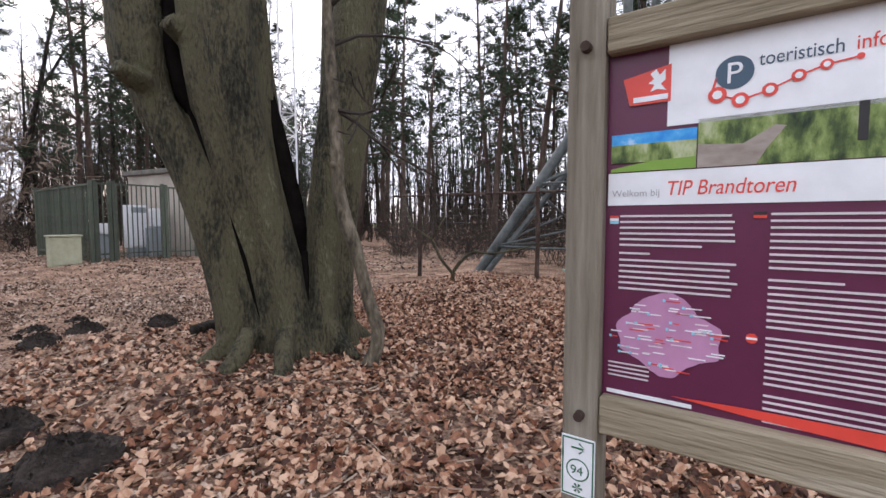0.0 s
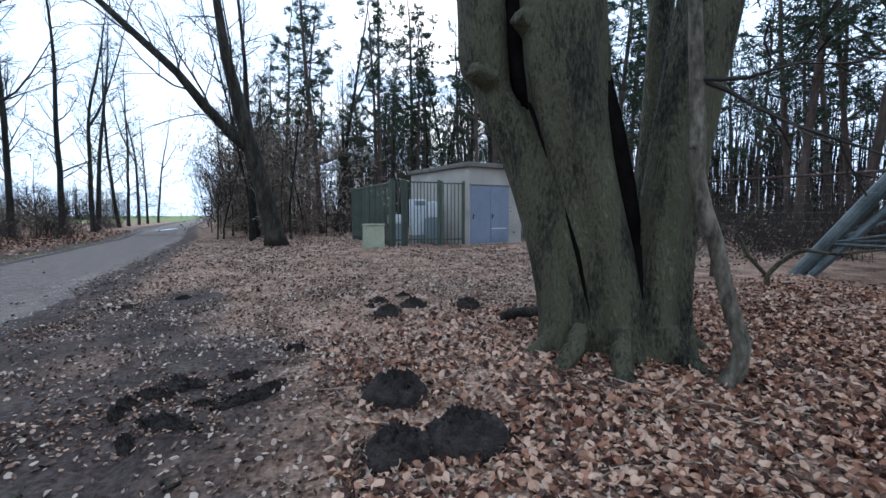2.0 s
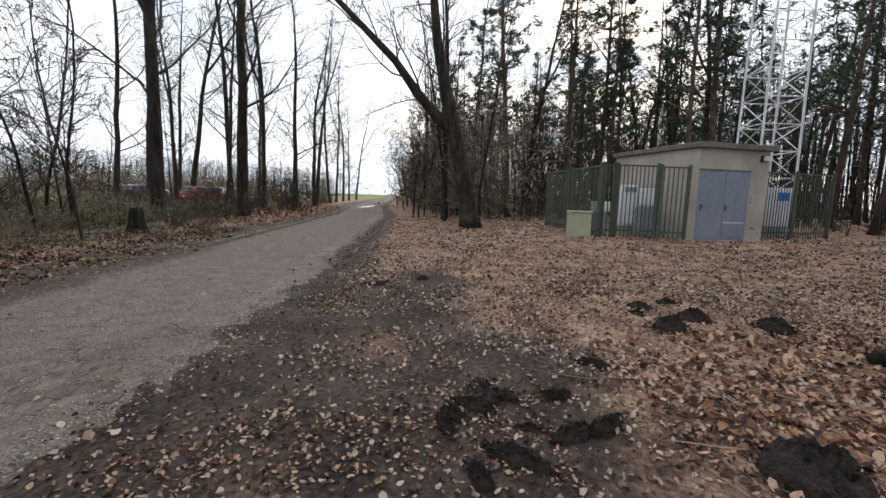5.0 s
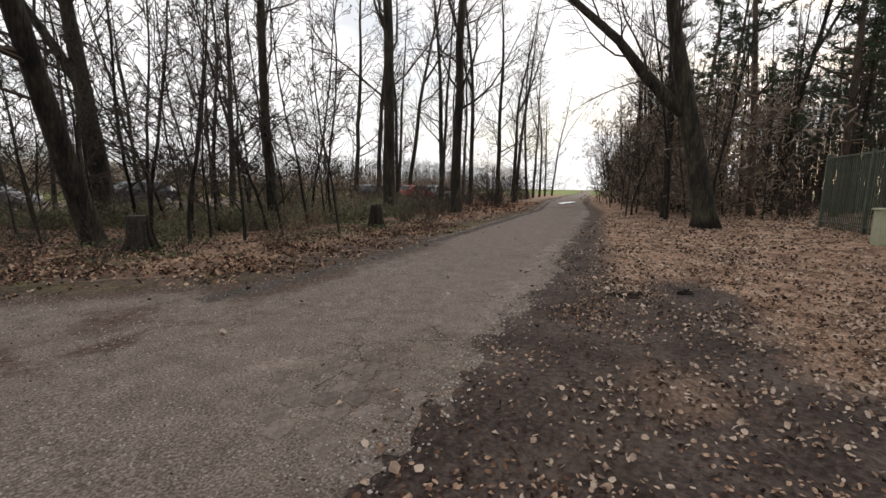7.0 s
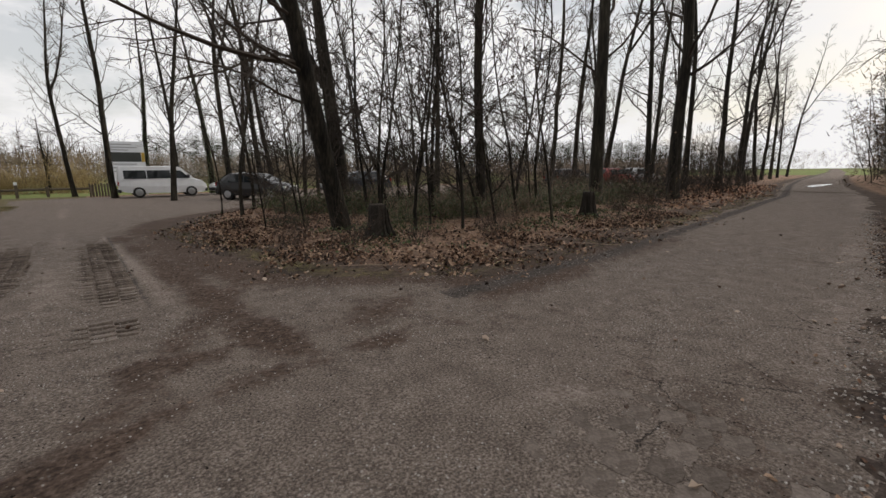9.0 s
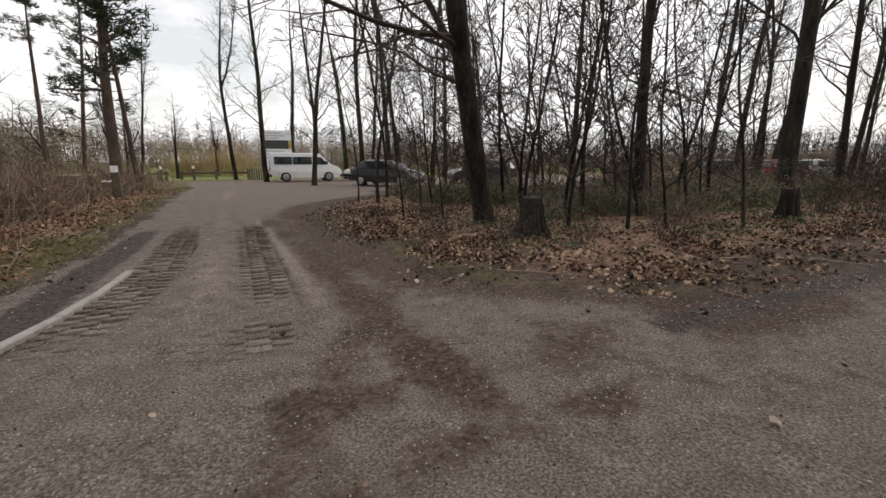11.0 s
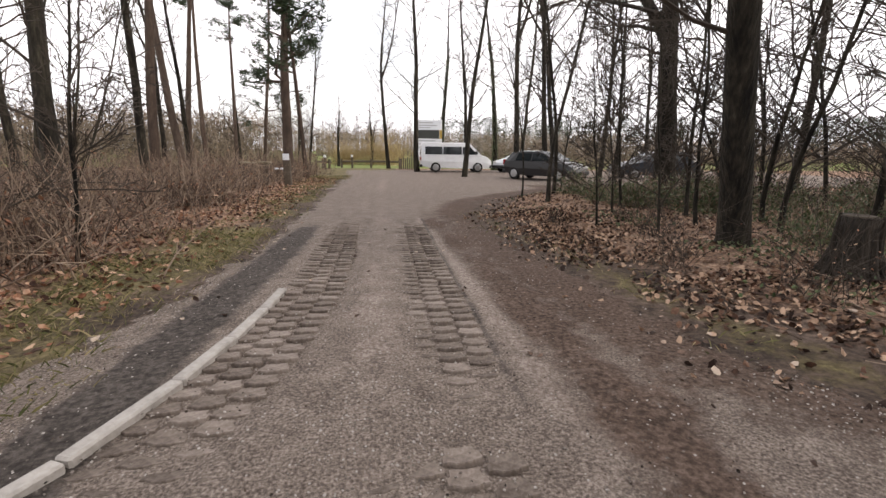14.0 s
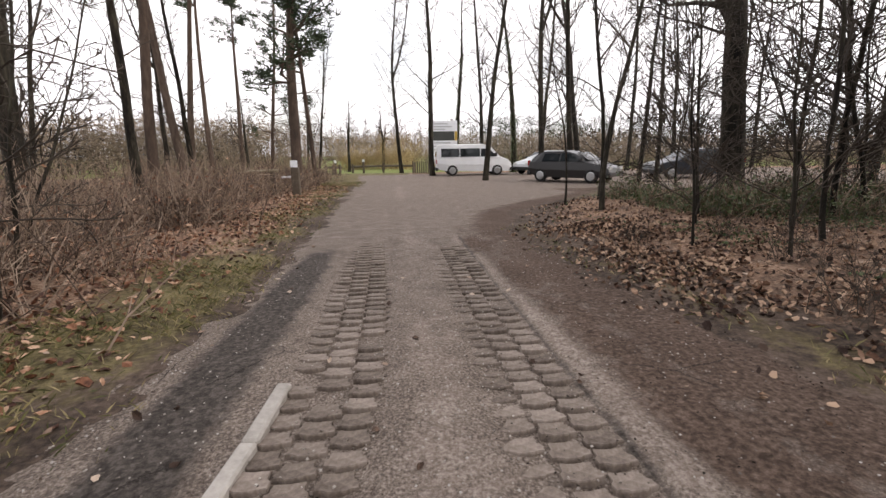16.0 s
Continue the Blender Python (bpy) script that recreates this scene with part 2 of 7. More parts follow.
def gz(x, y):
    """The ground's height."""
    x, y = np.asarray(x, float), np.asarray(y, float)
    off = -np.maximum(in_road(x, y), in_track(x, y))
    near = 1 - smooth(np.hypot(x + 6, y + 6), 24, 34)
    z = 0.05 * (vnoise(x * 0.35, y * 0.35, 1) - 0.5) + 0.03 * (vnoise(x * 1.1, y * 1.1, 2) - 0.5)
    z = z + smooth(off, 0.1, 2.0) * (0.035 * (vnoise(x * 3.1, y * 3.1, 3) - 0.4))
    z = z * near
    z = z + 0.16 * smooth(in_island(x, y), 0.1, 2.5) * near
    z = z + 0.16 * np.exp(-(((x + 3.95) / 1.5) ** 2 + ((y - 2.3) / 1.6) ** 2))
    z = z + 0.19 * smooth(-x, 11, 15.5) * smooth(y, -1.5, 3.0) * (1 - smooth(-x, 40, 60))
    z = z + 0.15 * smooth(y, 4.0, 8.0) * smooth(x, -13, -9)
    # ruts pressed into the soft soil beside the road
    for (cx, cy, a) in ((-4.6, -1.3, 0.35), (-4.3, -0.9, 0.3), (-5.2, -1.9, 0.4), (-3.7, -1.6, 0.35), (-7.6, -2.6, 0.3)):
        u = (x - cx) * math.cos(a) + (y - cy) * math.sin(a)
        v = -(x - cx) * math.sin(a) + (y - cy) * math.cos(a)
        z = z - 0.06 * np.exp(-((u / 0.55) ** 2 + (v / 0.13) ** 2)) + 0.035 * np.exp(-((u / 0.6) ** 2 + ((v - 0.24) / 0.12) ** 2))
    return z


def gz1(x, y):
    return float(gz(np.array([x]), np.array([y]))[0])


# ---- ground, road, track ----
def blend_mat(name, layers, base, crazed=False, cloud=0.36):
    """layers: (attribute, colours, scale); each lies over the last where its mask is high, with a broken edge."""
    m = bpy.data.materials.new(name)
    m.use_nodes = True
    n, l = m.node_tree.nodes, m.node_tree.links
    b = n["Principled BSDF"]
    b.inputs["Roughness"].default_value = 0.95
    b.inputs["Specular IOR Level"].default_value = 0.2
    co = n.new("ShaderNodeTexCoord")

    def tint(cols, scale):
        f1 = n.new("ShaderNodeTexNoise")
        f1.inputs["Scale"].default_value, f1.inputs["Detail"].default_value, f1.inputs["Roughness"].default_value = scale, 8.0, 0.7
        f2 = n.new("ShaderNodeTexNoise")
        f2.inputs["Scale"].default_value, f2.inputs["Detail"].default_value = scale * 0.07, 4.0
        l.new(co.outputs["Object"], f1.inputs["Vector"])
        l.new(co.outputs["Object"], f2.inputs["Vector"])
        mx = n.new("ShaderNodeMix")
        mx.inputs["Factor"].default_value = cloud
        l.new(f1.outputs["Fac"], mx.inputs["A"])
        l.new(f2.outputs["Fac"], mx.inputs["B"])
        r = n.new("ShaderNodeValToRGB")
        while len(r.color_ramp.elements) < len(cols):
            r.color_ramp.elements.new(0.5)
        for i, c in enumerate(cols):
            r.color_ramp.elements[i].position = 0.39 + 0.23 * i / (len(cols) - 1)
            r.color_ramp.elements[i].color = (*c, 1)
        l.new(mx.outputs["Result"], r.inputs["Fac"])
        return r.outputs["Color"]

    colour = tint(*base)
    edge = n.new("ShaderNodeTexNoise")
    edge.inputs["Scale"].default_value, edge.inputs["Detail"].default_value, edge.inputs["Roughness"].default_value = 5.0, 8.0, 0.75
    l.new(co.outputs["Object"], edge.inputs["Vector"])
    for attr, cols, scale in layers:
        at = n.new("ShaderNodeAttribute")
        at.attribute_name = attr
        ad = n.new("ShaderNodeMath")
        ad.operation = "ADD"
        l.new(at.outputs["Fac"], ad.inputs[0])
        l.new(edge.outputs["Fac"], ad.inputs[1])
        mr = n.new("ShaderNodeMapRange")
        mr.inputs["From Min"].default_value, mr.inputs["From Max"].default_value = 0.86, 1.12
        l.new(ad.outputs[0], mr.inputs["Value"])
        mx = n.new("ShaderNodeMix")
        mx.data_type = "RGBA"
        l.new(mr.outputs["Result"], mx.inputs["Factor"])
        l.new(colour, mx.inputs["A"])
        l.new(tint(cols, scale), mx.inputs["B"])
        colour = mx.outputs["Result"]
    l.new(colour, b.inputs["Base Color"])
    bn = n.new("ShaderNodeTexNoise")
    bn.inputs["Scale"].default_value, bn.inputs["Detail"].default_value, bn.inputs["Roughness"].default_value = 26.0, 8.0, 0.7
    l.new(co.outputs["Object"], bn.inputs["Vector"])
    bu = n.new("ShaderNodeBump")
    bu.inputs["Strength"].default_value, bu.inputs["Distance"].default_value = 0.9, 0.04
    l.new(bn.outputs["Fac"], bu.inputs["Height"])
    if crazed:          # worn aggregate and fine cracks
        vo = n.new("ShaderNodeTexVoronoi")
        vo.feature = "DISTANCE_TO_EDGE"
        vo.inputs["Scale"].default_value = 11.0
        wob = n.new("ShaderNodeMix")
        wob.data_type = "VECTOR"
        wob.inputs["Factor"].default_value = 0.12
        l.new(co.outputs["Object"], wob.inputs["A"])
        l.new(edge.outputs["Color"], wob.inputs["B"])
        l.new(wob.outputs["Result"], vo.inputs["Vector"])
        cr = n.new("ShaderNodeMapRange")
        cr.inputs["From Max"].default_value = 0.05
        l.new(vo.outputs["Distance"], cr.inputs["Value"])
        vo2 = n.new("ShaderNodeTexVoronoi")
        vo2.feature = "DISTANCE_TO_EDGE"
        vo2.inputs["Scale"].default_value = 0.9
        l.new(wob.outputs["Result"], vo2.inputs["Vector"])
        ck = n.new("ShaderNodeMapRange")
        ck.inputs["From Min"].default_value, ck.inputs["From Max"].default_value = 0.001, 0.005
        l.new(vo2.outputs["Distance"], ck.inputs["Value"])
        brk = n.new("ShaderNodeMath")
        brk.operation = "MAXIMUM"
        gate = n.new("ShaderNodeMapRange")
        gate.inputs["From Min"].default_value, gate.inputs["From Max"].default_value = 0.60, 0.64
        gate.inputs["To Min"].default_value, gate.inputs["To Max"].default_value = 1.0, 0.0
        wide = n.new("ShaderNodeTexNoise")
        wide.inputs["Scale"].default_value = 0.55
        l.new(co.outputs["Object"], wide.inputs["Vector"])
        l.new(wide.outputs["Fac"], gate.inputs["Value"])
        l.new(ck.outputs["Result"], brk.inputs[0])
        l.new(gate.outputs["Result"], brk.inputs[1])
        cmx = n.new("ShaderNodeMix")
        cmx.data_type = "RGBA"
        cmx.inputs["A"].default_value = (0.02, 0.016, 0.013, 1)
        l.new(brk.outputs[0], cmx.inputs["Factor"])
        l.new(colour, cmx.inputs["B"])
        l.new(cmx.outputs["Result"], b.inputs["Base Color"])
        b2 = n.new("ShaderNodeBump")
        b2.inputs["Strength"].default_value, b2.inputs["Distance"].default_value = 0.2, 0.012
        l.new(cr.outputs["Result"], b2.inputs["Height"])
        l.new(b2.outputs["Normal"], bu.inputs["Normal"])
    l.new(bu.outputs["Normal"], b.inputs["Normal"])
    return m


def sheet(name, xs, ys, height, masks, material):
    X, Y = np.meshgrid(xs, ys)
    Z = height(X, Y)
    nx, ny = len(xs), len(ys)
    me = bpy.data.meshes.new(name)
    i = np.arange(nx * ny).reshape(ny, nx)
    f = np.stack([i[:-1, :-1], i[:-1, 1:], i[1:, 1:], i[1:, :-1]], -1).reshape(-1, 4)
    me.from_pydata(np.stack([X, Y, Z], -1).reshape(-1, 3).tolist(), [], f.tolist())
    for attr, fn in masks.items():
        a = me.attributes.new(attr, "FLOAT", "POINT")
        a.data.foreach_set("value", np.clip(fn(X, Y), 0, 1).reshape(-1).astype(np.float32))
    me.materials.append(material)
    me.polygons.foreach_set("use_smooth", [True] * len(me.polygons))
    return new(name, me)


def ramp_axis(lo, a, b, hi, step, k=1.25):
    near = np.arange(a, b + step / 2, step)
    out, d, v = [], step, b
    while v < hi:
        d *= k
        v += d
        out.append(v)
    low, d, v = [], step, a
    while v > lo:
        d *= k
        v -= d
        low.append(v)
    return np.concatenate([low[::-1], near, out])


M_GROUND = blend_mat("forest_floor", [
    ("leaf", [(0.045, 0.026, 0.019), (0.19, 0.112, 0.074), (0.35, 0.225, 0.155), (0.5, 0.36, 0.265)], 26),
    ("grass", [(0.055, 0.042, 0.022), (0.14, 0.115, 0.055), (0.24, 0.195, 0.10)], 18),
    ("mud", [(0.026, 0.019, 0.016), (0.07, 0.051, 0.043), (0.135, 0.105, 0.089)], 22),
    ("field", [(0.13, 0.17, 0.05), (0.24, 0.27, 0.09)], 2),
], ([(0.035, 0.026, 0.021), (0.09, 0.065, 0.05), (0.17, 0.125, 0.1)], 16))


def leaf_mask(x, y):
    off = -np.maximum(in_road(x, y), in_track(x, y))
    return 0.25 + 0.6 * smooth(off, 0.2, 1.6) - 0.45 * mud_mask(x, y) - 0.3 * smooth(in_island(x, y), 0.2, 1.5)


def mud_mask(x, y):
    d = y - np.interp(x, ROAD_X, ROAD_R)
    soft = np.exp(-(((x + 4.2) / 3.6) ** 2 + ((y + 1.6) / 1.5) ** 2)) + 0.8 * np.exp(-(((x + 8.5) / 2.2) ** 2 + ((y + 2.4) / 0.9) ** 2))
    return np.clip(soft * (0.55 + 0.6 * vnoise(x * 0.9, y * 0.9, 8)) + 0.75 * np.exp(-((d - 0.25) / 0.45) ** 2) * (d > -0.5), 0, 1) * (y > -4.5)


def grass_mask(x, y):
    east = smooth(x, -0.5, 0.2) * (1 - smooth(x, 0.9, 2.0)) * (y < -8.2)
    rim = np.exp(-((in_island(x, y) - 0.35) / 0.5) ** 2) * (0.25 + 0.75 * vnoise(x * 0.3, y * 0.3, 12))
    far = smooth(-y, 26, 34) * (x > -3) * (x < 5)
    return 0.7 * np.maximum(np.maximum(east * (0.4 + 0.7 * vnoise(x * 0.8, y * 0.8, 11)), rim), far)


def field_mask(x, y):
    a = smooth(-y, 41, 44) * smooth(x, -70, -50)
    b = np.maximum(smooth(-y, 40, 60) * (x <= -50), smooth(-x, 92, 110))
    return np.maximum(a, b)


def ground_z(x, y):
    """The ground sheet lies lower under the road."""
    return gz(x, y) - 0.07 * smooth(np.maximum(in_road(x, y), in_track(x, y)), 0.35, 0.7)


ground = sheet("ground", ramp_axis(-420, -19, 5, 420, 0.16, 1.14), ramp_axis(-420, -20, 8, 420, 0.16, 1.14), ground_z,
               {"leaf": leaf_mask, "mud": mud_mask, "grass": grass_mask, "field": field_mask}, M_GROUND)
tagged(ground, "flat forest floor of dark soil under fallen leaves", "ground", kind="structure")

M_ROAD = blend_mat("sandy_road", [
    ("pale", [(0.15, 0.115, 0.095), (0.26, 0.21, 0.178), (0.40, 0.34, 0.295)], 30),
    ("dirt", [(0.046, 0.03, 0.022), (0.1, 0.068, 0.052), (0.185, 0.133, 0.104)], 26),
    ("wet", [(0.035, 0.029, 0.025), (0.075, 0.063, 0.055), (0.14, 0.12, 0.105)], 24),
], ([(0.075, 0.058, 0.047), (0.19, 0.152, 0.127), (0.37, 0.31, 0.265)], 60), crazed=True, cloud=0.16)


def strip_mask(x, c):
    return 1 - smooth(np.abs(x - c), 0.26, 0.36)


def road_z(x, y):
    d = np.maximum(in_road(x, y), in_track(x, y)) + 0.22 * (vnoise(x * 1.3, y * 1.3, 21) - 0.5) + 0.3 * (vnoise(x * 4.3, y * 4.3, 22) - 0.5) + 0.25 * (vnoise(x * 9.1, y * 9.1, 23) - 0.5)
    bed = 0.034 * np.maximum(strip_mask(x - np.interp(-y, (8.6, 9.22, 9.9, 10.5, 11.12, 11.7), (0.68, 0.42, 0.24, 0.13, 0.05, 0.0)), -1.42), strip_mask(x, -2.6)) * smooth(-y, 7.8, 9.5) * (1 - smooth(-y, 15.8, 17))
    return gz(x, y) - bed + np.where(d > 0, 0.012 * smooth(d, 0, 0.25) + 0.003, -0.10 * smooth(-d, 0, 0.25) - 0.002)


def far_y(x, v):
    lo, hi = road_edges(x)
    return lo + (hi - lo) * v


def dirt_mask(x, y):
    # brown bare earth round the corner of the wooded island, and the wheel rut beside the pavers
    edge = (1 - smooth(-in_island(x, y), 0.35, 1.7)) * smooth(x, -17, -9)
    rut = np.exp(-((x + 3.4 + 0.05 * (y + 11)) / 0.36) ** 2) * (0.6 + 0.5 * vnoise(x * 2.4, y * 1.2, 36)) * smooth(-y, 5.6, 8.0) * (1 - smooth(-y, 15, 20))
    a, b = (-3.49, -8.89), (-2.21, -6.55)      # a muddy wheel track across the junction
    t = np.clip(((x - a[0]) * (b[0] - a[0]) + (y - a[1]) * (b[1] - a[1])) / ((b[0] - a[0]) ** 2 + (b[1] - a[1]) ** 2), -0.3, 1.6)
    cross = np.exp(-(((x - a[0] - t * (b[0] - a[0])) ** 2 + (y - a[1] - t * (b[1] - a[1])) ** 2) / 0.11)) * (0.42 + 0.55 * vnoise(x * 1.3, y * 1.3, 33))
    arm = np.zeros_like(x)                     # its arm along the road, and the bare patch beside it
    for (ax, ay), (bx, by), w in (((-1.9, -6.2), (-2.6, -6.62), 0.26), ((-2.6, -6.62), (-3.3, -6.8), 0.24), ((-3.3, -6.8), (-5.0, -6.75), 0.2), ((-2.65, -7.5), (-3.15, -7.42), 0.3)):
        t = np.clip(((x - ax) * (bx - ax) + (y - ay) * (by - ay)) / ((bx - ax) ** 2 + (by - ay) ** 2), 0, 1)
        arm = np.maximum(arm, np.exp(-((x - ax - t * (bx - ax)) ** 2 + (y - ay - t * (by - ay)) ** 2) / w ** 2 * 0.8))
    arm = arm * (0.4 + 0.6 * vnoise(x * 2.1, y * 2.1, 34))
    worn = 0.78 * np.exp(-(((x + 4.9) / 1.5) ** 2 + ((y + 7.5) / 0.8) ** 2)) * (0.6 + 0.5 * vnoise(x * 2.6, y * 2.6, 35))
    blot = 0.54 * smooth(vnoise(x * 0.55, y * 0.55, 37), 0.42, 0.8) * (0.45 + 0.7 * vnoise(x * 3.3, y * 3.3, 38)) * (y > -9.0)
    edge = np.maximum(np.maximum(edge, worn), blot)
    return 0.9 * np.maximum(np.maximum(edge * (0.62 + 0.38 * vnoise(x * 0.7, y * 0.7, 31)), rut), np.maximum(cross, arm))


def wet_mask(x, y):
    a = np.exp(-((x + 0.55 - 0.03 * (y + 10)) / 0.28) ** 2) * smooth(-y, 7.5, 9) * (1 - smooth(-y, 14.5, 17))
    lo, hi = road_edges(x)
    b = 0.7 * np.exp(-((y - lo - 0.35) / 0.3) ** 2) * (x < -5.5)
    groove = 0.8 * np.exp(-((x + 2.93) / 0.05) ** 2) * smooth(-y, 8.5, 10) * (1 - smooth(-y, 16, 18))
    return np.maximum(np.maximum(a, b), groove)


def pale_mask(x, y):
    lo, hi = road_edges(x)
    c = 0.42 * np.exp(-((y - hi + 0.3) / 0.4) ** 2) * (x < -2.5)
    mid = 0.38 * np.exp(-((x + 2.05) / 0.28) ** 2) * smooth(-y, 7.5, 10.5)
    side = 0.6 * np.exp(-((x + 3.05 + 0.04 * (y + 11)) / 0.2) ** 2) * smooth(-y, 7.5, 10) * (1 - smooth(-y, 15, 19))
    chips = 0.62 * np.exp(-(((x + 4.7) / 0.9) ** 2 + ((y + 5.3) / 0.4) ** 2)) * (0.4 + 0.8 * vnoise(x * 4, y * 4, 43)) + 0.6 * np.exp(-(((x + 4.1) / 0.6) ** 2 + ((y + 3.85) / 0.3) ** 2)) * (0.4 + 0.8 * vnoise(x * 4, y * 4, 44))
    return np.maximum(np.maximum(np.maximum(c, mid), side), chips) + 0.30 * smooth(vnoise(x * 0.5, y * 0.5, 41), 0.4, 0.9) * vnoise(x * 5, y * 5, 42)


road = sheet("road", np.concatenate([np.arange(-34, -22, 0.4), np.arange(-22, 4, 0.1), np.arange(4, 60, 1.0)]), np.arange(-41, -3, 0.115), road_z,
             {"pale": pale_mask, "dirt": dirt_mask, "wet": wet_mask}, M_ROAD)
tagged(road, "worn sandy asphalt forest road with a gravel track", "road", kind="structure")
far_x = np.concatenate([np.arange(-120, -34, 1.0), [-33.95]])
far_x = np.concatenate([np.linspace(-380, -121, 40), far_x])
far_road = sheet("road", far_x, np.linspace(-0.35, 1.35, 26), lambda x, v: road_z(x, far_y(x, v)) + 0.03,
                 {"pale": lambda x, v: pale_mask(x, far_y(x, v)), "wet": lambda x, v: wet_mask(x, far_y(x, v))}, M_ROAD)
co_r = np.empty(len(far_road.data.vertices) * 3)
far_road.data.vertices.foreach_get("co", co_r)
co_r = co_r.reshape(-1, 3)
co_r[:, 1] = far_y(co_r[:, 0], co_r[:, 1])
far_road.data.vertices.foreach_set("co", co_r.reshape(-1))
far_road.data.update()
tagged(far_road, "worn sandy forest road running on to the fields", "road", kind="structure")

# ---- trees ----
def wander(rng, start, direction, length, steps, bend, lift=0.0):
    """A crooked line from start."""
    p, d = np.array(start, float), np.array(direction, float)
    d /= np.linalg.norm(d)
    pts = [p.copy()]
    for _ in range(steps):
        d = d + rng.normal(0, bend, 3) + np.array((0, 0, lift))
        d /= np.linalg.norm(d)
        p = p + d * length / steps
        pts.append(p.copy())
    return np.array(pts)


def side_way(rng, d, angle):
    """A way that leaves d at about that angle."""
    d = d / np.linalg.norm(d)
    r = rng.normal(0, 1, 3)
    r -= d * (r @ d)
    r /= np.linalg.norm(r)
    return d * math.cos(angle) + r * math.sin(angle)


def limbs(geo, rng, stem, radii, first, count, length, angle, depth, sides, twigs, lift=0.05, tip=0.25):
    """Boughs along a stem, each with its own twigs."""
    k = len(stem) - 1
    for i in range(count):
        s = first + (0.99 - first) * (i + rng.random()) / count
        j = min(int(s * k), k - 1)
        p = stem[j] + (stem[j + 1] - stem[j]) * (s * k - j)
        d = stem[j + 1] - stem[j]
        ln = length * (1 - 0.65 * (s - first) / (1 - first + 1e-6)) * rng.uniform(0.55, 1.15)
        r = min(radii[j] * 0.55, 0.012 * ln + 0.007) * rng.uniform(0.7, 1.1)
        steps = 5 if depth > 1 else (3 if depth else 2)
        line = wander(rng, p, side_way(rng, d, angle * rng.uniform(0.7, 1.3)), ln, steps, 0.17, lift)
        rr = np.linspace(r, max(r * tip, 0.0075), steps + 1)
        geo.tube(line, rr, sides if depth else 3, cap=False)
        if depth:
            limbs(geo, rng, line, rr, 0.2, twigs[0], ln * 0.5, 0.75, depth - 1, max(3, sides - 1), twigs[1:], lift, tip)


def tree_meshes(name, seed, height, r0, bare=0.35, boughs=22, length=3.4, twigs=(6, 4), fork=False, bend=0.035, depth=2, angle=0.85, ivy=0, ivy_top=6.0, lean=None, fork_at=6):
    rng = np.random.default_rng(seed)
    trunk = Geo()
    stem = wander(rng, (0, 0, -0.15), lean or (rng.normal(0, 0.03), rng.normal(0, 0.03), 1), height, 14, bend, 0.04)
    radii = r0 * (1 - np.linspace(0, 1, 15) ** 1.2 * 0.93)
    radii[0] *= 1.45
    radii[1] *= 1.05
    stem2 = np.concatenate([stem[:1], [stem[0] * 0.75 + stem[1] * 0.25], stem[1:]])
    radii2 = np.concatenate([radii[:1], [r0 * 1.12], radii[1:]])
    trunk.tube(stem2, radii2, 10, lump=0.12, seed=seed)
    crown = Geo()
    if fork:
        j = fork_at
        line = wander(rng, stem[j], side_way(rng, stem[j + 1] - stem[j], 0.45), height * 0.55, 9, 0.06, 0.06)
        rr = np.linspace(radii[j] * 0.75, 0.012, 10)
        trunk.tube(line, rr, 8, cap=False, lump=0.1, seed=seed)
        limbs(crown, rng, line, rr, 0.15, boughs // 2, length, angle, depth, 4, twigs)
    limbs(crown, rng, stem, radii, bare, boughs, length, angle, depth, 4, twigs)
    leaves = Geo()
    for _ in range(ivy):
        z = ivy_top * rng.random() ** 1.3
        j = min(int((z + 0.15) / height * 14), 13)
        c = stem[j] + (stem[j + 1] - stem[j]) * ((z + 0.15) / height * 14 - j)
        a = rng.random() * 6.28
        p = c + np.array((math.cos(a), math.sin(a), 0)) * (radii[j] * 1.02 + rng.uniform(0.0, 0.05))
        u = rng.normal(0, 0.028, 3)
        w = rng.normal(0, 0.028, 3)
        leaves.quad(p - u, p + w, p + u, p - w)
    return (trunk.mesh("trunk", M_BARK, True), crown.mesh("crown", M_TWIG), leaves.mesh("ivy", M_GREENLEAF) if ivy else None)


